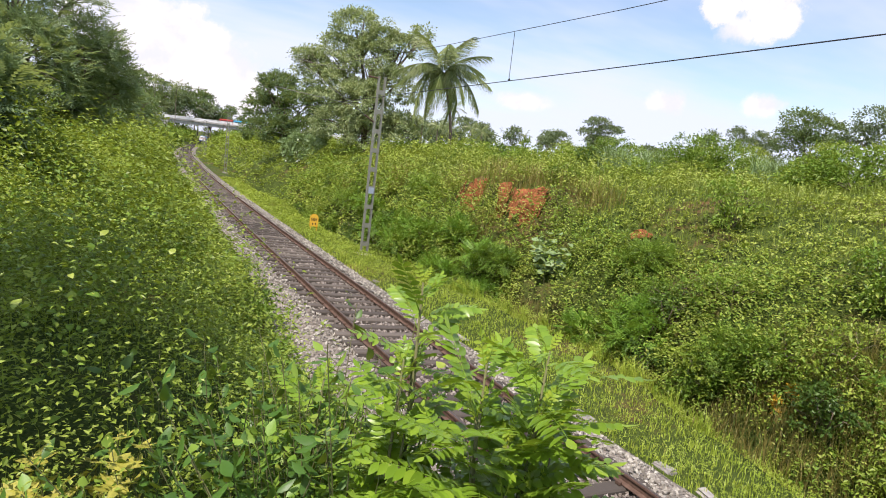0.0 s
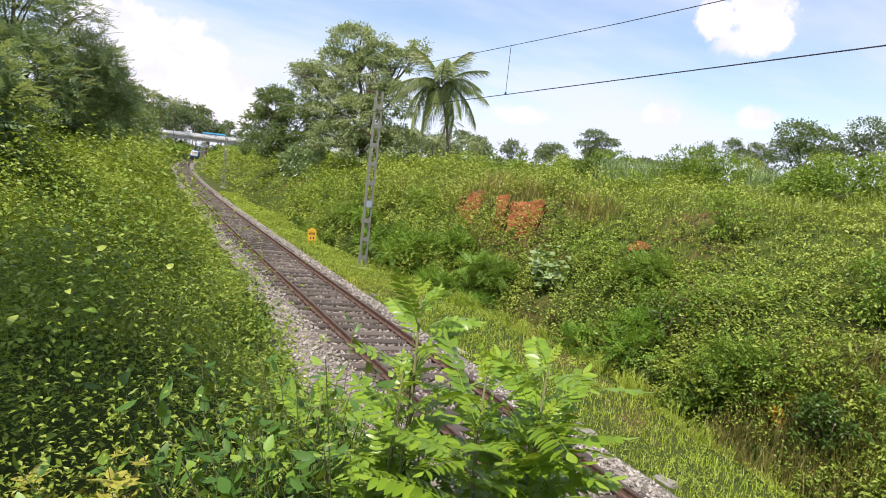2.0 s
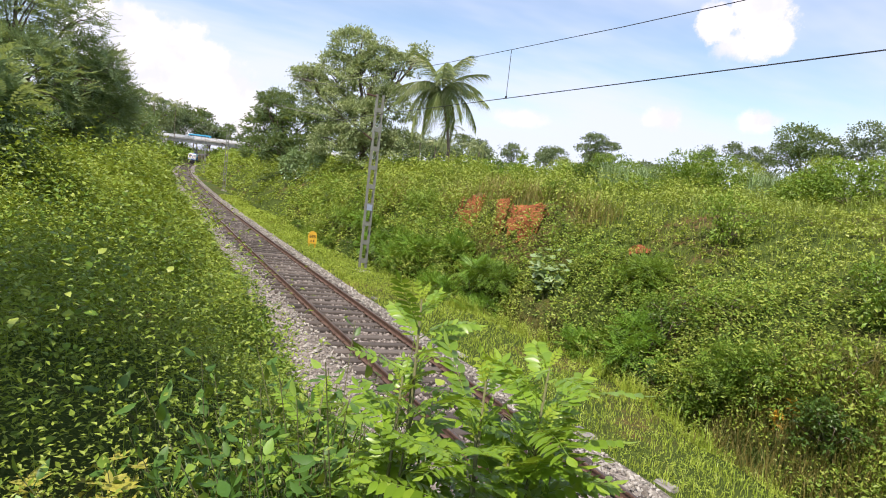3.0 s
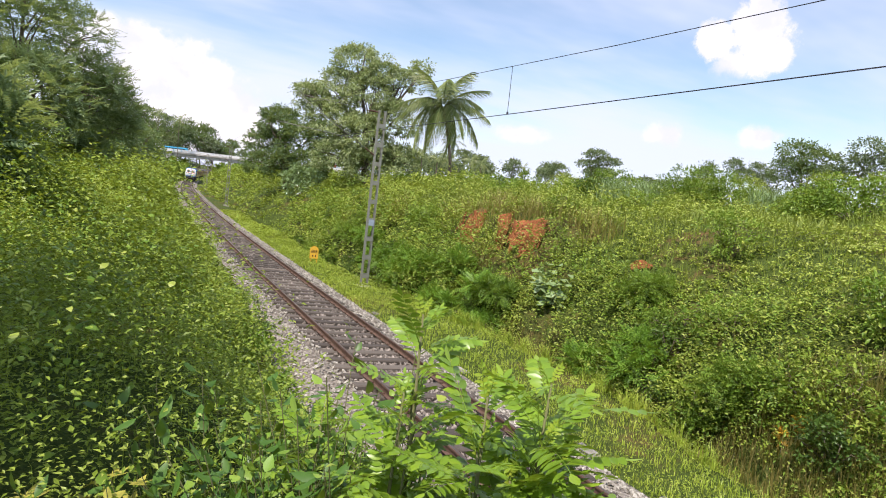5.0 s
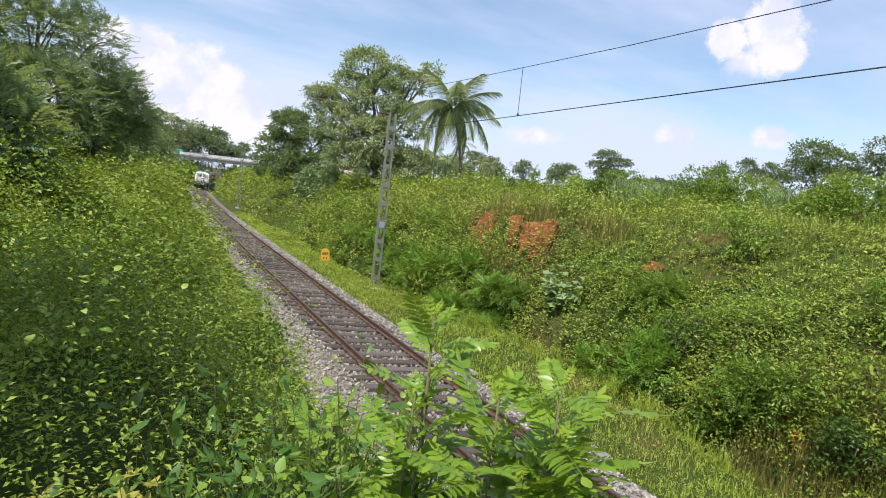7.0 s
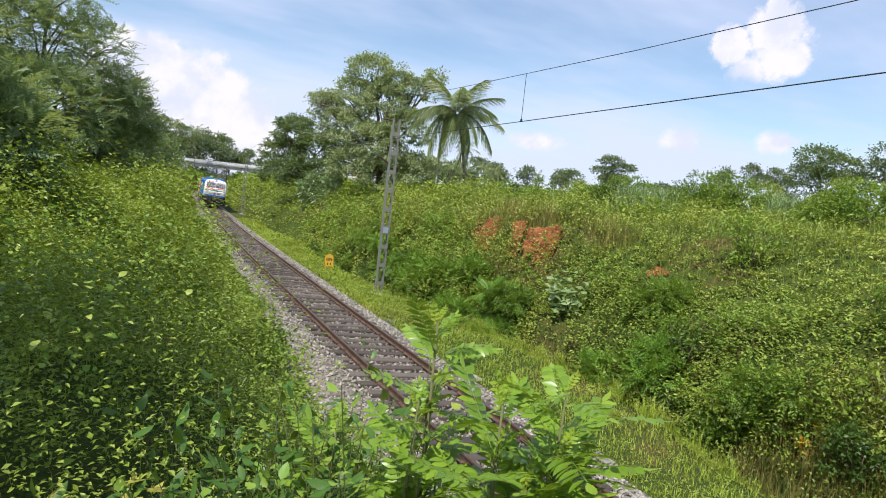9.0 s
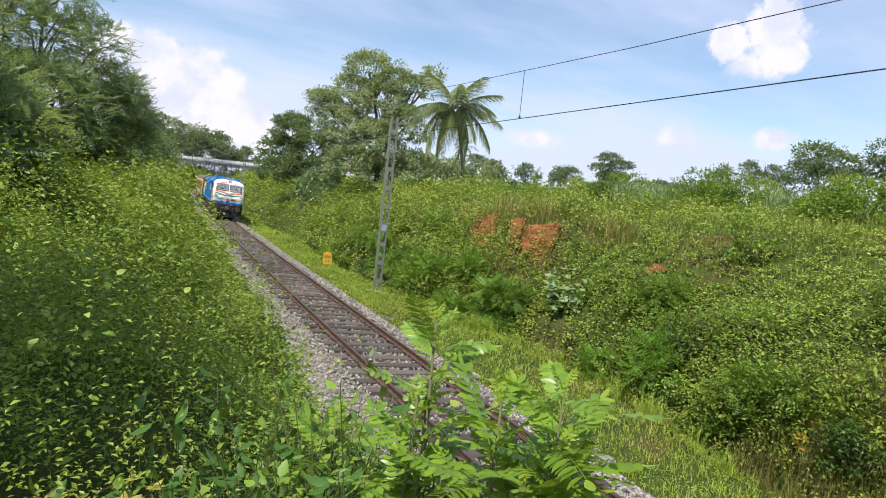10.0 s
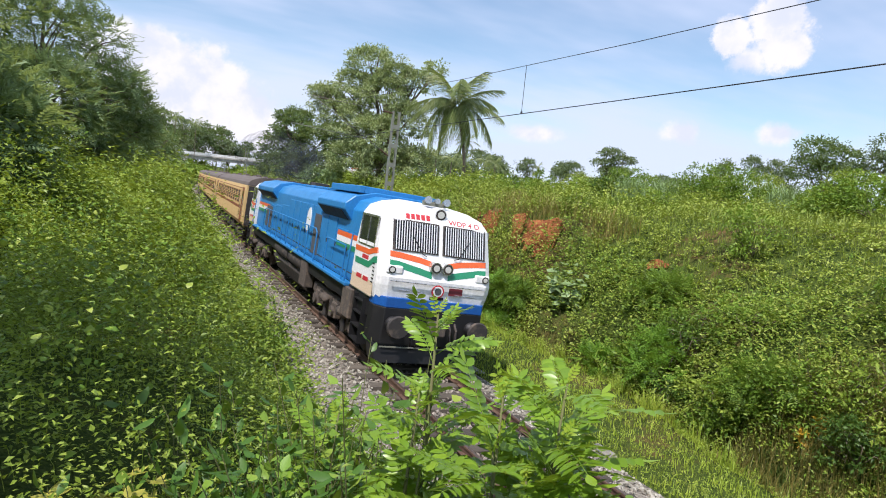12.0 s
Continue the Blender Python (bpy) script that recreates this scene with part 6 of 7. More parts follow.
# trees on the level ground beyond
FAR = "distant trees"
for label, base, blobs, mat, n, leaf in (
        ("layered tree standing clear on the skyline", (64.4, 78.3), [(64.0, 78.7, 13.6, 2.0, 2.0, 0.7), (63.0, 79.5, 11.9, 2.0, 2.0, 0.6), (65.5, 77.3, 12.5, 2.1, 2.1, 0.6), (64.4, 78.0, 10.6, 2.6, 2.6, 0.7)], "tree_hazed", 5000, 0.32),
        ("round dark evergreen tree on the skyline", (67.0, 44.4), [(66.5, 45.1, 12.8, 2.7, 2.7, 2.4), (67.6, 43.3, 12.3, 2.4, 2.4, 2.1), (66.0, 45.9, 11.4, 2.1, 2.1, 1.8), (67.1, 44.1, 10.4, 2.9, 2.9, 2.0)], "tree_dark", 8000, 0.3),
        ("loose grey-green tree on the skyline", (65.8, 36.2), [(65.6, 36.5, 13.3, 2.2, 2.2, 1.6), (65.0, 37.7, 11.7, 2.1, 2.1, 1.6), (66.2, 35.4, 11.6, 2.3, 2.3, 1.7), (66.0, 33.0, 12.5, 2.6, 2.6, 2.0), (64.5, 39.0, 10.4, 2.2, 2.0, 1.4)], "tree_hazed", 6000, 0.3),
        ("low round tree on the skyline", (62.4, 86.5), [(62.3, 86.6, 10.1, 2.1, 2.1, 1.7), (60.7, 87.8, 9.2, 1.6, 1.6, 1.3)], "tree_hazed", 3500, 0.32),
        ("thin grey-green tree on the skyline", (75.3, 58.8), [(74.6, 59.9, 12.8, 1.2, 1.2, 1.2), (75.3, 58.5, 11.4, 1.6, 1.6, 1.2)], "tree_hazed", 2200, 0.3),
        ("thin grey-green tree on the skyline", (76.4, 57.0), [(76.4, 57.3, 12.2, 1.5, 1.5, 1.4), (76.8, 56.0, 11.0, 1.6, 1.6, 1.2)], "tree_hazed", 2200, 0.3),
        ("low grey-green tree on the skyline", (72.4, 62.6), [(72.4, 62.6, 12.2, 1.0, 1.0, 1.0), (72.0, 62.9, 10.9, 1.5, 1.5, 1.1)], "tree_hazed", 2000, 0.3)):
    tree(label, foot(*base), blobs, n, leaf, mat, int(base[0] * 10), 0.18, group=FAR, tuft_r=0.55)
for i, (x, y, z, w) in enumerate(((38, 108, 9.2, 2.3), (44.5, 112, 9.8, 2.5), (51, 115, 10.0, 2.6), (57, 116, 10.2, 2.6), (63, 114, 10.2, 2.4), (61.6, 156, 10.9, 2.6), (67.3, 159, 12.0, 3.0), (68.9, 153, 11.3, 2.6), (72.4, 151, 12.2, 3.0), (81.5, 158, 13.7, 3.4), (80.9, 146, 12.4, 2.8), (58.5, 158, 12.1, 2.8), (95, 150, 12.5, 3), (108, 150, 13, 3), (118, 140, 13, 3), (128, 128, 13, 3.0), (140, 118, 13, 3.0), (150, 105, 13, 3.0), (158, 92, 14, 3.0), (118, 75, 12.6, 2.4), (166, 78, 15, 3.2), (112, 55, 12.4, 2.2), (102, 98, 11.2, 2.2))):
    r = random.Random(300 + i)
    z += 2.6 if y >= 140 and x < 130 else 0.8
    f0 = foot(x, y)
    blobs = [(x + r.uniform(-1, 1) * w * 0.6, y + r.uniform(-1, 1) * w * 0.6, z - w * r.uniform(0.0, 1.1), w * r.uniform(0.6, 0.9), w * r.uniform(0.6, 0.9), w * r.uniform(0.5, 0.7)) for _ in range(5)]
    tree("green tree in the distant tree line, haze put into its leaf colour", f0, blobs, 1500, 0.6, "tree_hazed", 310 + i, 0.2, group=FAR, tuft_r=0.9)
for i, (x, y, z, w) in enumerate(((0.8, 372, 30.0, 8), (7.6, 382, 30, 8), (13.9, 372, 28.5, 8), (20.3, 371, 26.0, 7.5), (27.3, 375, 24.5, 7), (33.9, 370, 21.6, 6), (40.1, 369, 18.6, 4.6), (11.6, 366, 18.5, 6), (-8, 362, 34, 8), (-16, 350, 37, 9), (-24, 342, 42, 10), (50, 372, 15.0, 5), (60, 372, 15, 5), (-2, 398, 36, 9), (8, 398, 35, 9), (18, 397, 32, 8), (27, 396, 29, 8), (36, 396, 26, 7), (45, 396, 22, 6))):
    r = random.Random(330 + i)
    f0 = (x, y, 8.0)
    blobs = [(x + r.uniform(-1, 1) * w * 0.6, y + r.uniform(-1, 1) * w * 0.6, z - w * r.uniform(0.0, 1.5), w * r.uniform(0.5, 0.8), w * r.uniform(0.5, 0.8), w * r.uniform(0.4, 0.6)) for _ in range(7)]
    tree("tree on the hill behind the road bridge, haze put into its leaf colour", (x, y, gz(x, y)), blobs, 1800, 1.1, "tree_hazed" if i % 2 else "tree_dark", 340 + i, 0.35, group="trees behind the bridge", tuft_r=1.4)
# growth on both banks before the bridge
for i, (x, y, z, w) in enumerate(((1.0, 190, 4.4, 2.6), (4.0, 197, 4.2, 2.6), (-1.8, 180, 3.6, 2.4), (2.4, 178, 2.2, 1.6), (6.0, 214, 4.4, 2.6), (20, 196, 3.5, 2.4), (24, 205, 4.5, 3), (19, 168, 3.0, 2.0), (30, 215, 5.5, 3.5), (36, 240, 7.0, 4.0), (26, 250, 4, 2.5), (10, 250, 4, 2.4), (44, 290, 10, 5), (36, 310, 8, 4), (8, 300, 7, 3.5), (2, 310, 9, 5), (4, 356, 8, 5), (12, 357, 8, 5), (19, 358, 7, 4), (40, 357, 8, 5), (48, 356, 9, 5), (35, 352, 6, 3.5), (17, 330, 4.5, 3), (36, 330, 5, 3), (10, 349, 9, 4.5), (17, 350, 8.5, 4), (22, 352, 6, 3), (37, 349, 8, 4), (44, 348, 9, 4.5), (21, 372, 8, 4), (33, 374, 8, 4))):
    r = random.Random(360 + i)
    blobs = [(x + r.uniform(-1, 1) * w * 0.6, y + r.uniform(-1, 1) * w * 0.6, z - w * r.uniform(0.0, 0.8), w * r.uniform(0.5, 0.8), w * r.uniform(0.5, 0.8), w * r.uniform(0.45, 0.6)) for _ in range(5)]
    tree("rounded bush on the bank before the road bridge", (x, y, min(gz(x, y), z - w)), blobs, 600, 0.75, "weed_lush", 370 + i, 0.12, name="bush", category="bush", group="bushes before the bridge", tuft_r=0.8)

# mounds of creeper on the crest of the cutting
for i, (label, base, blobs, mat, n) in enumerate((
        ("mound of creeper-covered bushes on the crest", (22.5, 22.6), [(22.2, 22.9, 6.0, 1.5, 1.5, 1.2), (21.4, 23.9, 5.6, 1.2, 1.2, 0.9), (23.2, 21.7, 5.8, 1.4, 1.4, 1.1), (23.9, 20.7, 5.4, 1.0, 1.0, 0.8)], "weed_lush", 7000),
        ("bright leafy bush on the crest", (24.7, 32.0), [(24.8, 31.9, 6.2, 1.1, 1.1, 0.9), (23.9, 32.7, 6.2, 0.8, 0.8, 0.8), (25.6, 31.1, 5.9, 1.1, 1.1, 0.8)], "weed_lush", 4000),
        ("rounded leafy bush on the crest", (19.2, 13.2), [(19.1, 13.3, 5.5, 1.2, 1.2, 0.9), (19.6, 12.0, 5.6, 1.1, 1.1, 0.9), (18.6, 14.4, 5.1, 0.9, 0.9, 0.7), (20.4, 10.6, 5.6, 1.2, 1.2, 0.9)], "weed_lush", 6000),
        ("low leafy bush on the crest", (20.0, 44.0), [(20.0, 44.0, 5.6, 1.3, 1.3, 0.7), (21.5, 43.0, 5.5, 1.2, 1.2, 0.7), (18.0, 45.5, 5.2, 1.1, 1.1, 0.6)], "weed_lush", 4000),
        ("low leafy bush on the crest", (27.0, 40.0), [(27.0, 40.0, 6.0, 1.4, 1.4, 0.8), (29.0, 38.5, 6.0, 1.4, 1.4, 0.8)], "weed", 3500),
        ("low leafy bush on the crest", (29.0, 28.0), [(29.0, 28.0, 6.2, 1.4, 1.4, 0.9), (30.5, 26.0, 6.4, 1.5, 1.5, 1.0)], "weed", 3500),
        ("low leafy bush on the crest", (30.0, 20.0), [(30.0, 20.0, 6.6, 1.5, 1.5, 1.0), (31.0, 17.5, 6.7, 1.6, 1.6, 1.1)], "weed", 4000))):
    tree(label, foot(*base), blobs, n, 0.13, mat, 390 + i, 0.06, name="bush", category="bush", group="bushes above the cutting", tuft_r=0.3)
# a hedge of creeper along the crest
HEDGE = []
for i in range(3):
    r = random.Random(610 + i)
    w = 1.5
    f0 = foot(17.5 + 3.0 * i, 33.0 - 4.0 * i)
    blobs = [(f0[0] + r.uniform(-1, 1) * w, f0[1] + r.uniform(-1, 1) * w, f0[2] + w * r.uniform(0.25, 0.75), w * r.uniform(0.4, 0.6), w * r.uniform(0.4, 0.6), w * r.uniform(0.3, 0.42)) for _ in range(6)]
    HEDGE.append(tree("dark creeper-grown thicket on the crest of the cutting", f0, blobs, 2400, 0.17, ("weed_lush", "bush_dark", "weed_lush")[i], 620 + i, 0.05, name="bush", category="bush", group="bushes above the cutting", tuft_r=0.3))
for i, (x, y) in enumerate(((16.5, 40), (19.0, 36.5), (21.0, 31.0), (22.3, 27.5), (25.5, 25.0), (24.0, 18.5), (21.8, 16.2), (23.0, 12.0), (26.0, 35.5), (30.0, 32.0), (15.5, 46.0), (28.0, 22.5), (19.5, 9.5), (26.5, 15.0))):
    ob = copy_thing(HEDGE[i % 3], Matrix.Translation((x, y, gz(x, y) - 0.1)) @ pose(0, 0, 0, 0, 0, i * 77.0))
    k = 0.75 + 0.1 * (i % 4)
    ob.scale = (k, k, k)
# bushes at the foot of the far slope
r0 = random.Random(77)
for i in range(34):
    s = 1.5 + 44 * (i / 34) + r0.uniform(-0.5, 0.5)
    v = r0.choice((5.4, 5.9, 6.8, 7.8)) + r0.uniform(-0.3, 0.3)
    v = float(from_profile(s, v))
    p = at(s, v)
    if bool(bare(np.array([s]), np.array([v]))[0]) or 14.2 < s < 18.2:
        continue
    z = gz(p.x, p.y)
    h = r0.uniform(0.55, 1.3)
    blobs = [(p.x + r0.uniform(-0.5, 0.5), p.y + r0.uniform(-0.7, 0.7), z + h * r0.uniform(0.35, 0.95), r0.uniform(0.35, 0.65), r0.uniform(0.4, 0.8), r0.uniform(0.3, 0.45)) for _ in range(5)]
    mat = ("weed", "weed_lush", "bush_dark", "weed_lush", "bush_dark")[i % 5] if s > 8 else ("weed", "weed_lush")[i % 2]
    if i % 4 == 1:
        t = thing("bush", "feathery green bush at the foot of the slope", "bush", Matrix.Translation((p.x, p.y, z)), "bushes along the ditch")
        local = [(b[0] - p.x, b[1] - p.y, b[2] - z, *b[3:]) for b in blobs]
        part("stem", limbs(random.Random(i), (0, 0, -0.2), local, 0.035, 0.3), "bark", t, smooth=True)
        V, F = sprays(np.random.RandomState(500 + i), local, 420, 0.34, 7, 0.085, 0.38)
        leaf_object("foliage", V, F, "weed_lush", parent=t)
    else:
        tree("dense leafy bush at the foot of the slope", (p.x, p.y, z), blobs, 1500, 0.085, mat, 420 + i, 0.04, name="bush", category="bush", group="bushes along the ditch", tuft_r=0.16, slim=0.55)
for i, (s, q, h) in enumerate(((18.6, 5.3, 1.2), (19.8, 5.9, 1.5), (20.9, 5.2, 1.1), (22.0, 6.2, 1.6), (23.0, 5.4, 1.2), (24.2, 6.0, 1.5), (25.6, 5.6, 1.3), (27.2, 5.9, 1.5), (29.0, 5.5, 1.4), (31.5, 5.9, 1.5), (13.0, 5.4, 1.3), (11.2, 5.8, 1.4))):
    p = at(s, float(from_profile(s, q)))
    z = gz(p.x, p.y)
    r = random.Random(540 + i)
    local = [(r.uniform(-0.6, 0.6), r.uniform(-0.7, 0.7), h * r.uniform(0.45, 0.95), r.uniform(0.4, 0.6), r.uniform(0.4, 0.6), r.uniform(0.3, 0.4)) for _ in range(5)]
    t = thing("bush", "bright green feathery young bush above the ditch", "bush", Matrix.Translation((p.x, p.y, z)), "bushes along the ditch")
    part("stem", limbs(random.Random(i), (0, 0, -0.2), local, 0.03, 0.3), "bark", t, smooth=True)
    V, F = sprays(np.random.RandomState(560 + i), local, 260, 0.40, 6, 0.115, 0.42)
    leaf_object("foliage", V, F, "fresh", parent=t)
SLOPE = []
for i in range(7):
    r = random.Random(900 + i)
    w = r.uniform(0.7, 1.0)
    blobs = [(r.uniform(-0.6, 0.6) * w, r.uniform(-0.6, 0.6) * w, w * r.uniform(0.3, 1.0), w * r.uniform(0.35, 0.55), w * r.uniform(0.35, 0.55), w * r.uniform(0.25, 0.4)) for _ in range(6)]
    s, v = 4.0 + i * 1.7, float(from_profile(4.0 + i * 1.7, 5.4 + 0.25 * (i % 3)))
    p = at(s, v)
    SLOPE.append(tree("tangled leafy bush on the cutting slope", (p.x, p.y, gz(p.x, p.y) - 0.1), [(b[0] + p.x, b[1] + p.y, b[2] + gz(p.x, p.y), *b[3:]) for b in blobs], 1400, 0.085, ("weed", "bush_dark", "weed_lush", "weed_lush", "bush_dark", "weed", "weed_lush")[i], 910 + i, 0.03, name="bush", category="bush", group="bushes on the slope", tuft_r=0.17, slim=0.5))
for i in range(52):
    s = -1.0 + 46 * r0.random() ** 1.15
    q = 5.1 + 12 * r0.random() ** 1.6
    v = float(from_profile(s, q))
    if bool(bare(np.array([s]), np.array([v]))[0]) or (17.5 < s < 26.5 and 7.0 < q < 9.5) or (13.8 < s < 18.6 and q < 8.0):
        continue
    p = at(s, v)
    ob = copy_thing(SLOPE[i % 7], Matrix.Translation((p.x, p.y, gz(p.x, p.y) - 0.12)) @ pose(0, 0, 0, 0, 0, r0.uniform(0, 360)))
    k = r0.uniform(0.7, 1.25)
    ob.scale = (k, k, k * r0.uniform(0.85, 1.2))
# bushes spilling over the near ballast shoulder
for i in range(26):
    s = 5.5 + 55 * (i / 26) ** 1.3 + r0.uniform(-0.4, 0.4)
    v = -3.3 - r0.uniform(0, 0.9)
    p = at(s, v)
    z = gz(p.x, p.y)
    h = r0.uniform(0.35, 0.75)
    blobs = [(p.x + r0.uniform(-0.4, 0.5), p.y + r0.uniform(-0.7, 0.7), z + h * r0.uniform(0.35, 0.95), r0.uniform(0.3, 0.55), r0.uniform(0.4, 0.8), r0.uniform(0.2, 0.3)) for _ in range(5)]
    tree("leafy bush leaning over the ballast", (p.x, p.y, z), blobs, 1500, 0.062 + 0.0018 * s, ("weed_lush", "weed", "bush_dark", "weed_lush")[i % 4], 460 + i, 0.03, name="bush", category="bush", group="bushes beside the ballast", tuft_r=0.16, slim=0.5)
for i, (x, y, h, w) in enumerate(((-8.6, 21.0, 1.6, 1.2), (-8.9, 13.6, 1.5, 1.1), (-9.4, 18.0, 1.9, 1.3), (-6.8, 29.0, 1.5, 1.2), (-6.2, 24.0, 1.4, 1.1), (-10.0, 25.0, 1.9, 1.5), (-7.0, 9.0, 0.7, 0.8), (-5.4, 12.5, 0.7, 0.8), (-6.6, 15.5, 0.9, 0.9), (-5.3, 19, 0.8, 0.9), (-6.5, 25, 1.0, 1.1), (-5.2, 30, 1.0, 1.1), (-7.4, 34, 1.0, 1.2), (-5.5, 40, 1.2, 1.4), (-4.5, 47, 1.2, 1.4))):
    f0 = foot(x, y)
    r = random.Random(700 + i)
    blobs = [(x + r.uniform(-1, 1) * w * 0.6, y + r.uniform(-1, 1) * w * 0.6, f0[2] + h * r.uniform(0.3, 0.9), w * 0.5, w * 0.55, w * 0.35) for _ in range(5)]
    tree("tangled weedy bush on the near bank", f0, blobs, 2400, 0.055 + 0.0018 * y, ("weed", "bush_dark", "weed_lush")[i % 3], 710 + i, 0.03, name="bush", category="bush", group="bushes on the near bank", tuft_r=0.2, slim=0.5)


# ---- palms ----


def frond_mesh(r, length, leaflets, droop, wide, age=0.0):
    """One coconut frond: a bowed rib with two ranks of hanging leaflets; grows along +x."""
    u = np.linspace(0.06, 1, leaflets)
    X = length * (u - 0.12 * droop * u ** 2)
    Z = length * (0.30 * u - (0.30 + droop * 0.55) * u ** 2)
    P = np.stack([X, np.zeros_like(u), Z], 1)
    T = unit(np.gradient(P, axis=0))
    out = []
    for sgn in (-1, 1):
        D = unit(T * 0.55 + np.array([[0, sgn * 0.75, 0]]) + np.array([[0, 0, -0.55 - age]]) + 0.12 * r.normal(size=P.shape))
        L = wide * (0.5 + 0.95 * np.sin(np.pi * np.clip(u * 0.9 + 0.08, 0, 1))) * (0.85 + 0.3 * r.rand(len(u)))
        S = unit(np.cross(D, T))
        n = len(u)
        W = np.full(n, length * 0.016)[:, None]
        M1 = P + D * L[:, None] * 0.5
        tip = P + D * L[:, None] + np.array([[0, 0, -0.30]]) * L[:, None]
        V = np.stack([P - S * W * 0.5, P + S * W * 0.5, M1 + S * W * 0.45, M1 - S * W * 0.45, tip], 1).reshape(-1, 3)
        i = np.arange(n)[:, None] * 5
        out.append((V, np.concatenate([i + np.array([[0, 1, 2]]), i + np.array([[0, 2, 3]]), i + np.array([[3, 2, 4]])])))
    # rib
    k = len(P)
    w = (length * 0.012 * (1.1 - u))[:, None]
    off = np.array([[0, 1, 0], [0, -0.5, 0.8], [0, -0.5, -0.8]])
    V = (P[:, None] + off[None] * w[:, None]).reshape(-1, 3)
    F = []
    for i in range(k - 1):
        for a in range(3):
            b = (a + 1) % 3
            F += [(i * 3 + a, i * 3 + b, i * 3 + 3 + b), (i * 3 + a, i * 3 + 3 + b, i * 3 + 3 + a)]
    out.append((V, np.array(F)))
    V, F = merge(out)
    return mesh_np("frond", V, F, M["frond"])


FRONDS = {}


def palm(label, base, top, length, count, seed, leaflets=42, girth=0.16, group="coconut palms"):
    r = random.Random(seed)
    t = thing("coconut_palm", label, "palm", Matrix.Translation(base), group)
    b, e = Vector((0, 0, -0.3)), Vector(top) - Vector(base)
    pts = [b.lerp(e, u) + Vector((-(e.x) * 0.5 * math.sin(u * math.pi) * 0.5, 0, 0)) for u in np.linspace(0, 1, 18)]
    tubed("trunk", "bark", t, pts, [girth * (1.25 - 0.55 * u + (0.05 if i % 2 else 0)) for i, u in enumerate(np.linspace(0, 1, 18))], 9, "slim ringed grey trunk")
    key = (round(length, 1), leaflets)
    if key not in FRONDS:
        rr = np.random.RandomState(seed)
        FRONDS[key] = [frond_mesh(rr, length, leaflets, d, length * 0.25, a) for d, a in ((0.4, 0.1), (0.85, 0.35), (1.3, 0.55), (1.1, 0.4))]
    for i in range(count):
        tilt = -62 + 95 * (i / count) + r.uniform(-8, 8)
        m = Matrix.Translation(e) @ pose(0, 0, 0, 0, 0, i * 137.5 + r.uniform(-12, 12)) @ pose(0.05, 0, 0, r.uniform(-12, 12), tilt, 0)
        piece("frond", FRONDS[key][0 if tilt < -35 else 1 if tilt < -5 else 3 if tilt < 12 else 2], t, "", m)
    for i in range(5 if count > 14 else 0):
        a = i * 1.3
        bm = bmesh.new()
        bmesh.ops.create_icosphere(bm, subdivisions=1, radius=0.13, matrix=Matrix.Translation(e + Vector((0.22 * math.cos(a), 0.22 * math.sin(a), -0.25 - 0.05 * (i % 2)))))
        part("coconut", bm, "frond", t, smooth=True)


palm("tall coconut palm with drooping fronds above the cutting", foot(18.9, 45.9), (17.7, 46.5, 11.6), 4.1, 24, 91, 64, 0.13)
for i, (x, y, z, R, n) in enumerate(((50.5, 106.1, 14.7, 2.6, 13), (41.0, 99.6, 11.0, 2.6, 13), (43.6, 98.4, 10.4, 2.4, 13), (54.1, 104.1, 11.2, 2.6, 13), (58.0, 106.7, 11.2, 2.6, 12), (103.0, 156.0, 15.2, 2.4, 11), (47.5, 101, 10.6, 2.4, 13), (3.2, 329.9, 28.5, 4.5, 12), (12.7, 330.5, 27.0, 4.5, 12))):
    f0 = foot(x, y)
    palm("small coconut palm among the distant trees", f0, (x, y, max(z, f0[2] + 1.5)), R, n, 92 + i, 26, 0.13)

# ---- shrubs in the foreground ----


def leaflet(bm, root, way, side, length, width, curl):
    """One smooth leaf blade of ten triangles with a raised midrib fold."""
    n = way.cross(side).normalized() * -1
    stations = ((0.0, 0.0), (0.2, 0.72), (0.45, 1.0), (0.75, 0.66), (1.0, 0.0))
    prev = None
    for u, w in stations:
        c = root + way * (length * u) - n * (curl * length * u * u)
        if w == 0:
            row = (bm.verts.new(c),)
        else:
            row = (bm.verts.new(c + side * width * w * 0.5 + n * width * w * 0.10), bm.verts.new(c), bm.verts.new(c - side * width * w * 0.5 + n * width * w * 0.10))
        if prev is not None:
            if len(prev) == 1:
                bm.faces.new((prev[0], row[0], row[1])), bm.faces.new((prev[0], row[1], row[2]))
            elif len(row) == 1:
                bm.faces.new((prev[0], row[0], prev[1])), bm.faces.new((prev[1], row[0], prev[2]))
            else:
                bm.faces.new((prev[0], row[0], row[1], prev[1])), bm.faces.new((prev[1], row[1], row[2], prev[2]))
        prev = row


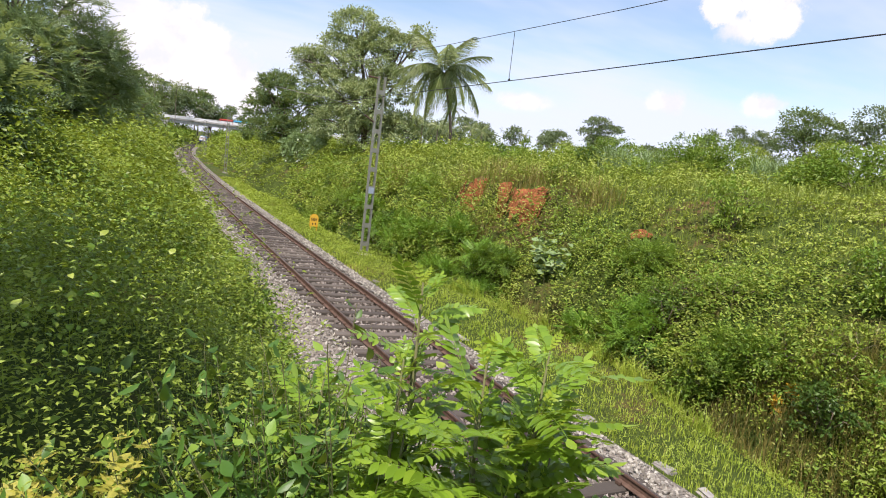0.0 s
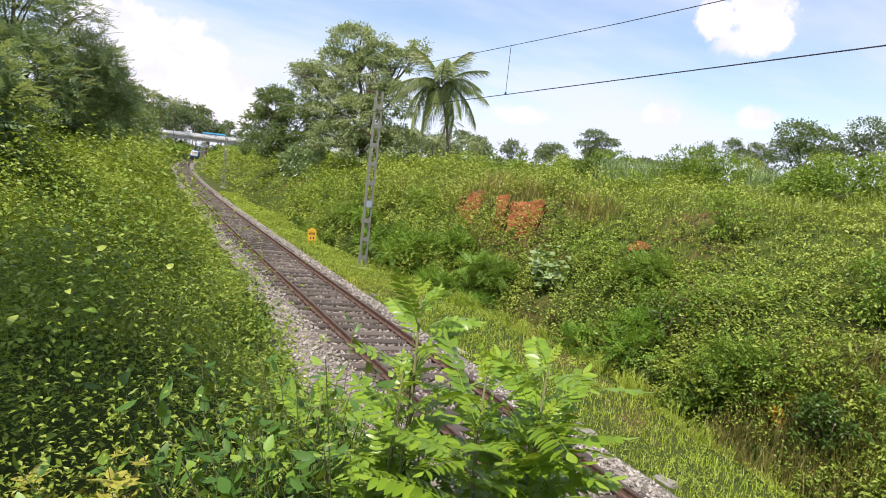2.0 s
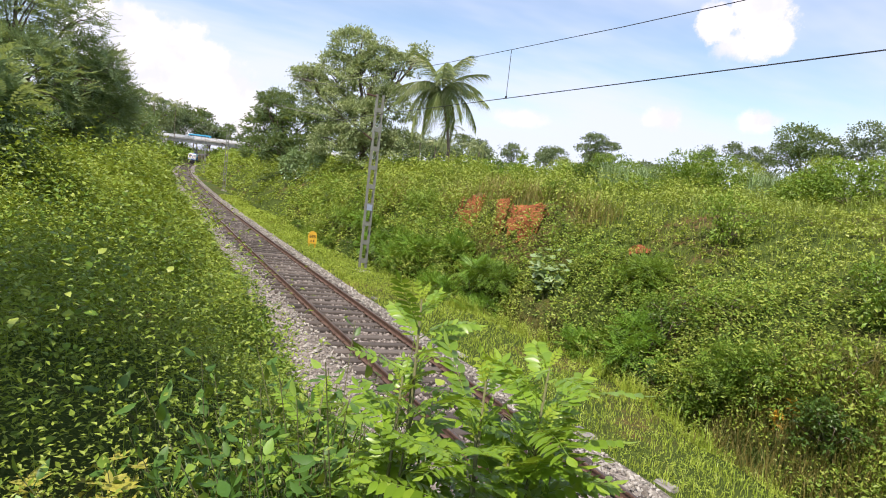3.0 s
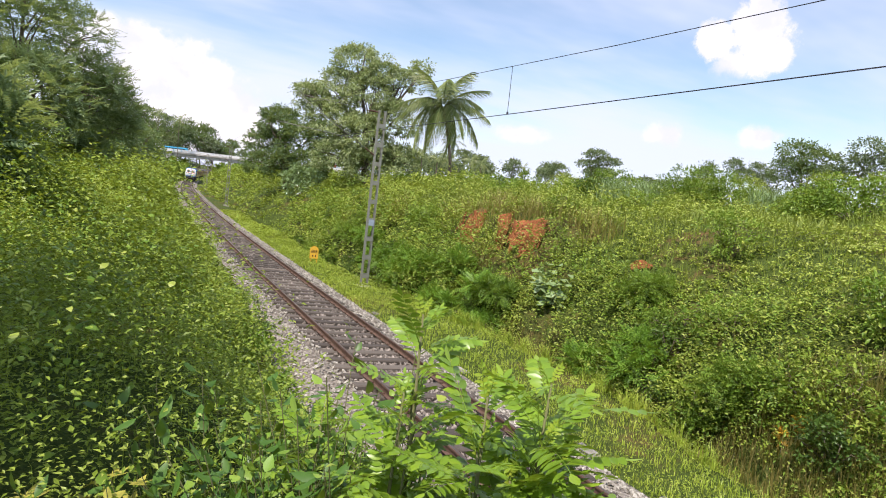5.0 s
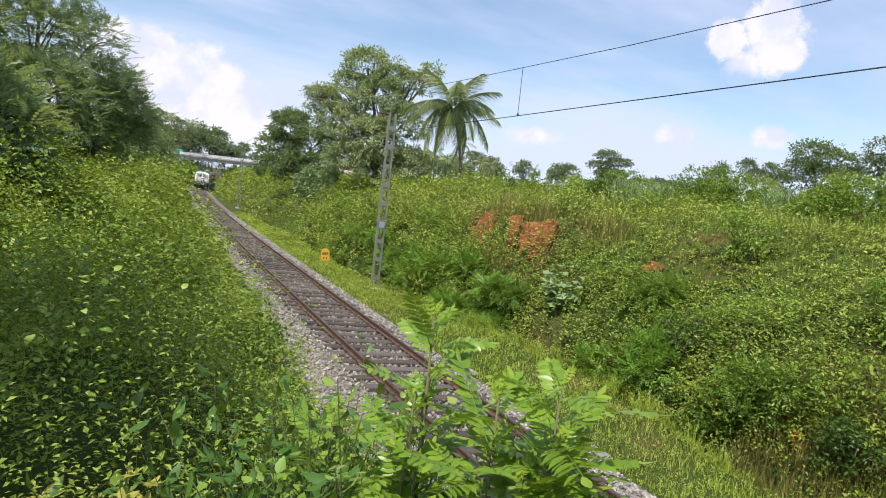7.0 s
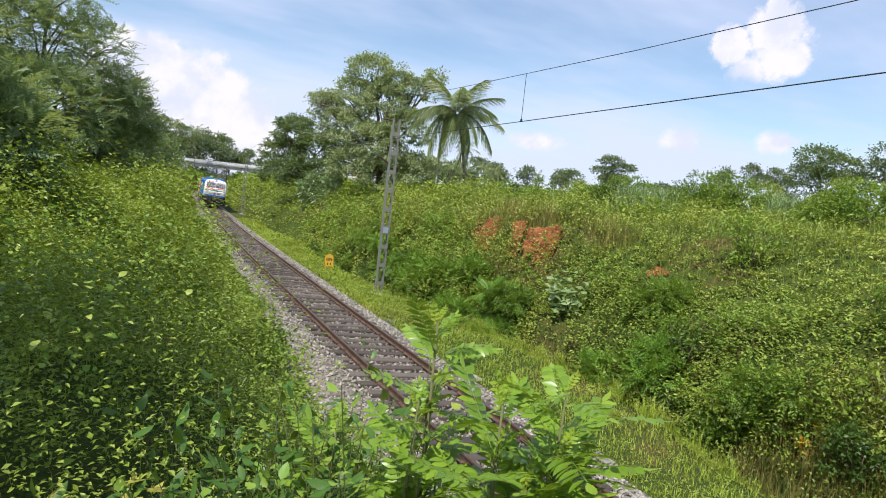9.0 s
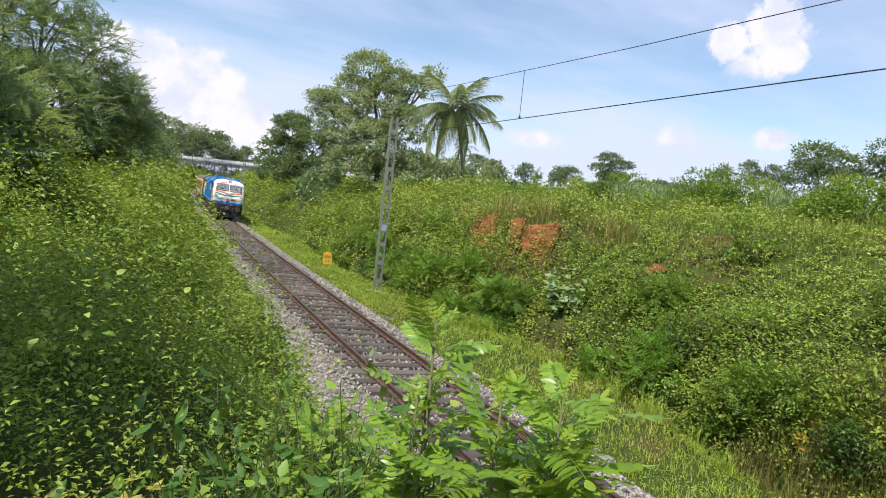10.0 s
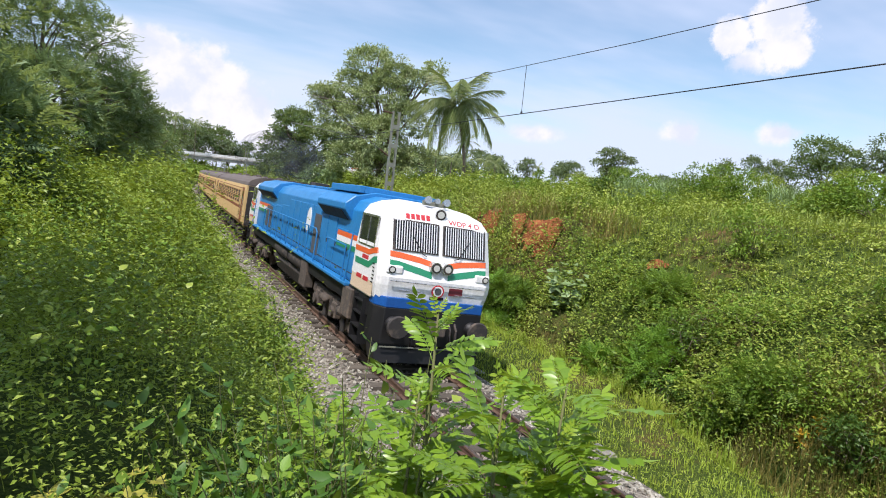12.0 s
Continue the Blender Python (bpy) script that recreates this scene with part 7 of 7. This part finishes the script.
def compound_leaf(r, length, pairs, leaf, mat, arch):
    """A pinnate leaf growing along +x: a thin green rib with paired leaflets."""
    bm = bmesh.new()
    pt = lambda u: Vector((length * u * (1 - 0.12 * arch * u), 0, length * (0.22 * u - arch * 0.55 * u * u)))
    tube(bm, [pt(k / 6) for k in range(7)], [0.0028 - 0.0003 * k for k in range(7)], 5)
    for k in range(pairs):
        u = 0.22 + 0.74 * k / (pairs - 1)
        t = (pt(u + 0.02) - pt(u - 0.02)).normalized()
        size = leaf * (0.72 + 0.4 * math.sin(math.pi * (0.15 + 0.75 * k / pairs)))
        for sgn in (-1, 1):
            way = (t * r.uniform(0.35, 0.6) + Vector((0, sgn, 0)) + Vector((0, 0, r.uniform(-0.18, 0.12)))).normalized()
            side = way.cross(Vector((r.uniform(-0.25, 0.25), r.uniform(-0.25, 0.25), 1))).normalized()
            leaflet(bm, pt(u), way, side, size * r.uniform(0.9, 1.1), size * r.uniform(0.40, 0.48), r.uniform(0.02, 0.22))
    t = (pt(1) - pt(0.96)).normalized()
    leaflet(bm, pt(1), t, Vector((0, 1, 0)), leaf * 0.95, leaf * 0.4, 0.1)
    me = bpy.data.meshes.new("leaf")
    bm.to_mesh(me), bm.free()
    for p in me.polygons:
        p.use_smooth = True
    me.materials.append(M[mat])
    return me


rs = random.Random(17)
PINNATE = [compound_leaf(rs, rs.uniform(0.26, 0.36), rs.choice((9, 10, 11)), 0.064, "shrub", rs.uniform(0.0, 0.75)) for _ in range(9)]
PINNATE_YOUNG = [compound_leaf(rs, rs.uniform(0.10, 0.16), 5, 0.04, "young", rs.uniform(-0.3, 0.3)) for _ in range(3)]


def pinnate_shrub(label, root, tips, seed):
    """Upright stems, each ending in a whorl of compound leaves."""
    r = random.Random(seed)
    root = Vector(root)
    t = thing("shrub", label, "shrub", Matrix.Translation(root), "leafy shrubs")
    for tip, n, size in tips:
        e = Vector(tip) - root
        pts = [Vector((0, 0, -0.2)), e * 0.35 + Vector((r.uniform(-0.08, 0.08), r.uniform(-0.08, 0.08), 0.05)), e * 0.7 + Vector((r.uniform(-0.05, 0.05), r.uniform(-0.05, 0.05), 0.03)), e]
        tubed("stem", "stem", t, pts, [0.016, 0.012, 0.009, 0.004], 7, "green-brown stem")
        for i in range(n):
            u = 1 - 0.5 * (i / n) ** 1.15
            k = u * 3
            j = min(int(k), 2)
            p = pts[j].lerp(pts[j + 1], k - j)
            young = i < 2
            me = r.choice(PINNATE_YOUNG if young else PINNATE)
            up = -58 if young else -36 * (1 - i / n) ** 1.5 + r.uniform(-20, 12)
            m = Matrix.Translation(p) @ pose(0, 0, 0, 0, 0, i * 137.5 + r.uniform(-20, 20)) @ pose(0, 0, 0, r.uniform(-16, 16), up, 0) @ Matrix.Scale(size * r.uniform(0.8, 1.1) * (0.6 + 0.4 * min(1, i / 6)), 4)
            ob = piece("leaf", me, t)
            ob.matrix_basis = m
    return t


pinnate_shrub("bright green shrub with paired leaflets above the ballast", foot(-4.62, 2.05), [((-4.54, 1.99, 3.58), 24, 0.9), ((-4.62, 1.92, 3.30), 18, 0.85), ((-4.52, 2.05, 3.26), 18, 0.85), ((-4.62, 1.85, 3.04), 18, 0.85), ((-4.58, 2.0, 2.9), 16, 0.85)], 1)
pinnate_shrub("wide bright green shrub with long compound leaves", foot(-4.42, 1.62), [((-4.45, 1.62, 3.38), 24, 1.15), ((-4.20, 1.60, 3.42), 24, 1.15), ((-4.28, 1.50, 3.24), 24, 1.15), ((-4.48, 1.60, 3.20), 20, 1.1), ((-4.36, 1.56, 3.10), 20, 1.15), ((-4.18, 1.52, 3.16), 20, 1.1), ((-4.30, 1.46, 2.95), 18, 1.1), ((-4.42, 1.46, 2.98), 18, 1.1)], 2)
pinnate_shrub("small shrub with paired leaflets among the weeds", foot(-4.75, 2.6), [((-4.72, 2.55, 2.98), 16, 0.85), ((-4.55, 2.7, 2.85), 14, 0.85)], 3)


def broad_leaf(r, length, width, mat):
    bm = bmesh.new()
    tube(bm, [(0, 0, 0), (0.02, 0, 0.004), (0.035, 0, 0.006)], [0.003, 0.0025, 0.002], 5)
    leaflet(bm, Vector((0.035, 0, 0.006)), Vector((1, 0, 0.1)).normalized(), Vector((0, 1, 0)), length, width, r.uniform(0.05, 0.35))
    me = bpy.data.meshes.new("leaf")
    bm.to_mesh(me), bm.free()
    for p in me.polygons:
        p.use_smooth = True
    me.materials.append(M[mat])
    return me


BROAD = [broad_leaf(rs, rs.uniform(0.07, 0.11), rs.uniform(0.032, 0.046), "broad") for _ in range(5)]
OVAL = [broad_leaf(rs, rs.uniform(0.05, 0.08), rs.uniform(0.028, 0.042), "weed_lush") for _ in range(5)]
BRIGHT = [broad_leaf(rs, rs.uniform(0.06, 0.09), rs.uniform(0.028, 0.042), "fresh") for _ in range(5)]
HEART = [broad_leaf(rs, rs.uniform(0.26, 0.36), rs.uniform(0.22, 0.30), "silver_leaf") for _ in range(4)]
ROUND = [broad_leaf(rs, rs.uniform(0.05, 0.07), rs.uniform(0.04, 0.055), "weed_lush") for _ in range(4)]


def lobed(mat, size, r):
    """A hand-shaped leaf of five narrow lobes."""
    bm = bmesh.new()
    tube(bm, [(-size * 0.8, 0, -size * 0.25), (-size * 0.3, 0, -0.01), (0, 0, 0)], [0.003, 0.0025, 0.002], 5)
    for a in (-105, -50, 0, 50, 105):
        w = Vector((math.cos(radians(a)), math.sin(radians(a)), 0))
        leaflet(bm, Vector((0, 0, 0)), w, Vector((-w.y, w.x, 0)), size * (1 - abs(a) / 260), size * 0.36, r.uniform(0.1, 0.4))
    me = bpy.data.meshes.new("leaf")
    bm.to_mesh(me), bm.free()
    me.materials.append(M[mat])
    return me


LOBED = [lobed("yellow_leaf", rs.uniform(0.075, 0.10), rs) for _ in range(3)]
AMBER = [lobed("orange_leaf", rs.uniform(0.16, 0.22), rs) for _ in range(2)]


def leafy_plant(label, root, height, stems, per, leaves, seed, spread=0.35, category="plant", group="", lift=(-60, 10), name="broadleaf_plant"):
    r = random.Random(seed)
    root = Vector(root)
    t = thing(name, label, category, Matrix.Translation(root), group)
    for _ in range(stems):
        e = Vector((r.gauss(0, spread) * height, r.gauss(0, spread) * height, height * r.uniform(0.6, 1.05)))
        pts = [Vector((e.x * 0.15, e.y * 0.15, -0.15)), e * 0.5 + Vector((0, 0, 0.06)), e]
        tubed("stem", "stem", t, pts, [0.005, 0.0035, 0.002], 6)
        for i in range(per):
            u = 0.25 + 0.75 * (i + 0.5) / per
            p = pts[0].lerp(pts[1], u * 2) if u < 0.5 else pts[1].lerp(pts[2], u * 2 - 1)
            m = Matrix.Translation(p) @ pose(0, 0, 0, 0, 0, i * 137.5 + r.uniform(-30, 30)) @ pose(0, 0, 0, r.uniform(-35, 35), r.uniform(*lift), 0) @ Matrix.Scale(r.uniform(0.75, 1.2), 4)
            ob = piece("leaf", r.choice(leaves), t)
            ob.matrix_basis = m
    return t


LOW = "broad-leaved plants on the near bank"
for i, (x, y, top) in enumerate(((-5.10, 2.87, 2.95), (-4.84, 2.61, 2.94), (-4.62, 2.80, 2.95), (-5.02, 2.50, 2.80), (-4.86, 2.19, 2.82), (-5.22, 2.45, 2.72), (-4.66, 2.42, 2.96), (-4.58, 2.22, 2.98), (-4.78, 2.38, 2.88))):
    f0 = foot(x, y)
    leafy_plant("glossy dark broad-leaved plant on the near bank", f0, max(0.45, top + 0.12 - f0[2]), 10, 18, BROAD, 800 + i, 0.26, group=LOW, lift=(-60, 45))
for i, (x, y, top) in enumerate(((-4.58, 2.3, 3.36), (-4.63, 2.34, 3.18), (-4.48, 2.32, 3.22), (-4.72, 2.36, 3.06), (-4.40, 2.3, 2.98), (-4.85, 2.4, 2.98))):
    f0 = foot(x, y)
    leafy_plant("bushy plant with oval dark green leaves above the ballast", f0, max(0.45, top - f0[2]), 8, 20, OVAL, 890 + i, 0.13, group=LOW, lift=(-45, 40))
for i, (x, y, top) in enumerate(((-4.72, 1.85, 2.80), (-4.86, 1.75, 2.65), (-5.05, 1.95, 2.60), (-4.60, 1.70, 2.78), (-5.25, 2.1, 2.62), (-4.95, 2.3, 2.66), (-5.45, 2.3, 2.55), (-4.66, 2.3, 2.9), (-4.5, 2.5, 2.75), (-4.35, 2.2, 2.8), (-4.9, 3.2, 2.7), (-4.6, 3.5, 2.5), (-5.3, 3.3, 2.7), (-4.35, 3.0, 2.4))):
    f0 = foot(x, y)
    leafy_plant("fresh green small-leaved plant on the near bank", f0, max(0.4, top + 0.1 - f0[2]), 6, 12, BRIGHT if i % 3 else ROUND, 830 + i, 0.25, group=LOW, lift=(-60, 15))
for i, (x, y, top) in enumerate(((-5.79, 2.89, 2.70), (-5.58, 2.80, 2.68), (-5.86, 2.62, 2.62), (-5.45, 2.55, 2.58))):
    f0 = foot(x, y)
    leafy_plant("small plant with pale yellow hand-shaped leaves", f0, max(0.4, top + 0.16 - f0[2]), 3, 6, LOBED, 860 + i, 0.18, group="yellow-leaved plants", lift=(-25, 25))
for i, (x, y, top) in enumerate(((6.16, 6.73, -0.25), (6.3, 6.5, -0.3))):
    f0 = foot(x, y)
    leafy_plant("plant with a few orange-yellow leaves by the ditch", f0, max(0.45, top - f0[2]), 2, 5, AMBER, 870 + i, 0.15, group="yellow-leaved plants", lift=(-20, 30))
p = at(16.4, 7.5)
leafy_plant("large heart-leaved grey-green plant on the slope", foot(p.x, p.y), 1.95, 11, 9, HEART, 880, 0.22, name="heartleaf_plant", lift=(-10, 70))
leafy_plant("large heart-leaved grey-green plant on the slope", foot(p.x + 0.3, p.y + 0.8), 1.5, 5, 6, HEART, 881, 0.2, name="heartleaf_plant", lift=(-10, 70))
# pale plants with stiff leaves by the line, and the hut roof in the trees
hut = thing("hut", "low hut with a reddish tiled roof among the trees", "hut", Matrix.Translation(foot(-10.2, 98)))
prism("roof", "tile_red", hut, [(-1.9, 2.2), (0, 2.9), (1.9, 2.2), (1.9, 2.05), (0, 2.75), (-1.9, 2.05)], -2.2, 2.2, "reddish tiled roof")
boxed("wall", "concrete", hut, -1.5, 1.5, -1.8, 1.8, -0.5, 2.1)

# ---- what moves ----
TRAIN = [(0.0, 327.5), (0.5, 314.0), (1.0, 300.5), (1.5, 287.0), (2.0, 273.6), (2.5, 260.2), (3.1, 244.1), (3.7, 228.0), (4.3, 212.0), (5.0, 193.2), (5.5, 179.8), (6.0, 166.4), (6.5, 153.0),
         (7.0, 139.2), (7.6, 123.3), (8.2, 107.4), (8.8, 91.5), (9.0, 86.2), (9.5, 72.9), (10.0, 59.6), (10.5, 46.45), (11.0, 34.3), (11.5, 22.6), (12.0, 11.3)]


def motions():
    for ob, offset in VEHICLES:
        walk(ob, [(t, track_pose(s + offset) @ pose(0.15, 0, 0, 0, 1.2, 0)) for t, s in TRAIN])
    for ob, offset, side, up in PUFFS:
        walk(ob, [(t, track_pose(s + offset) @ pose(side, 0, up)) for t, s in TRAIN])
    for ob, rows, y in ROAD:
        walk(ob, [(t, BRIDGE_POSE @ pose(x, y, DECK)) for t, x in rows])


motions()
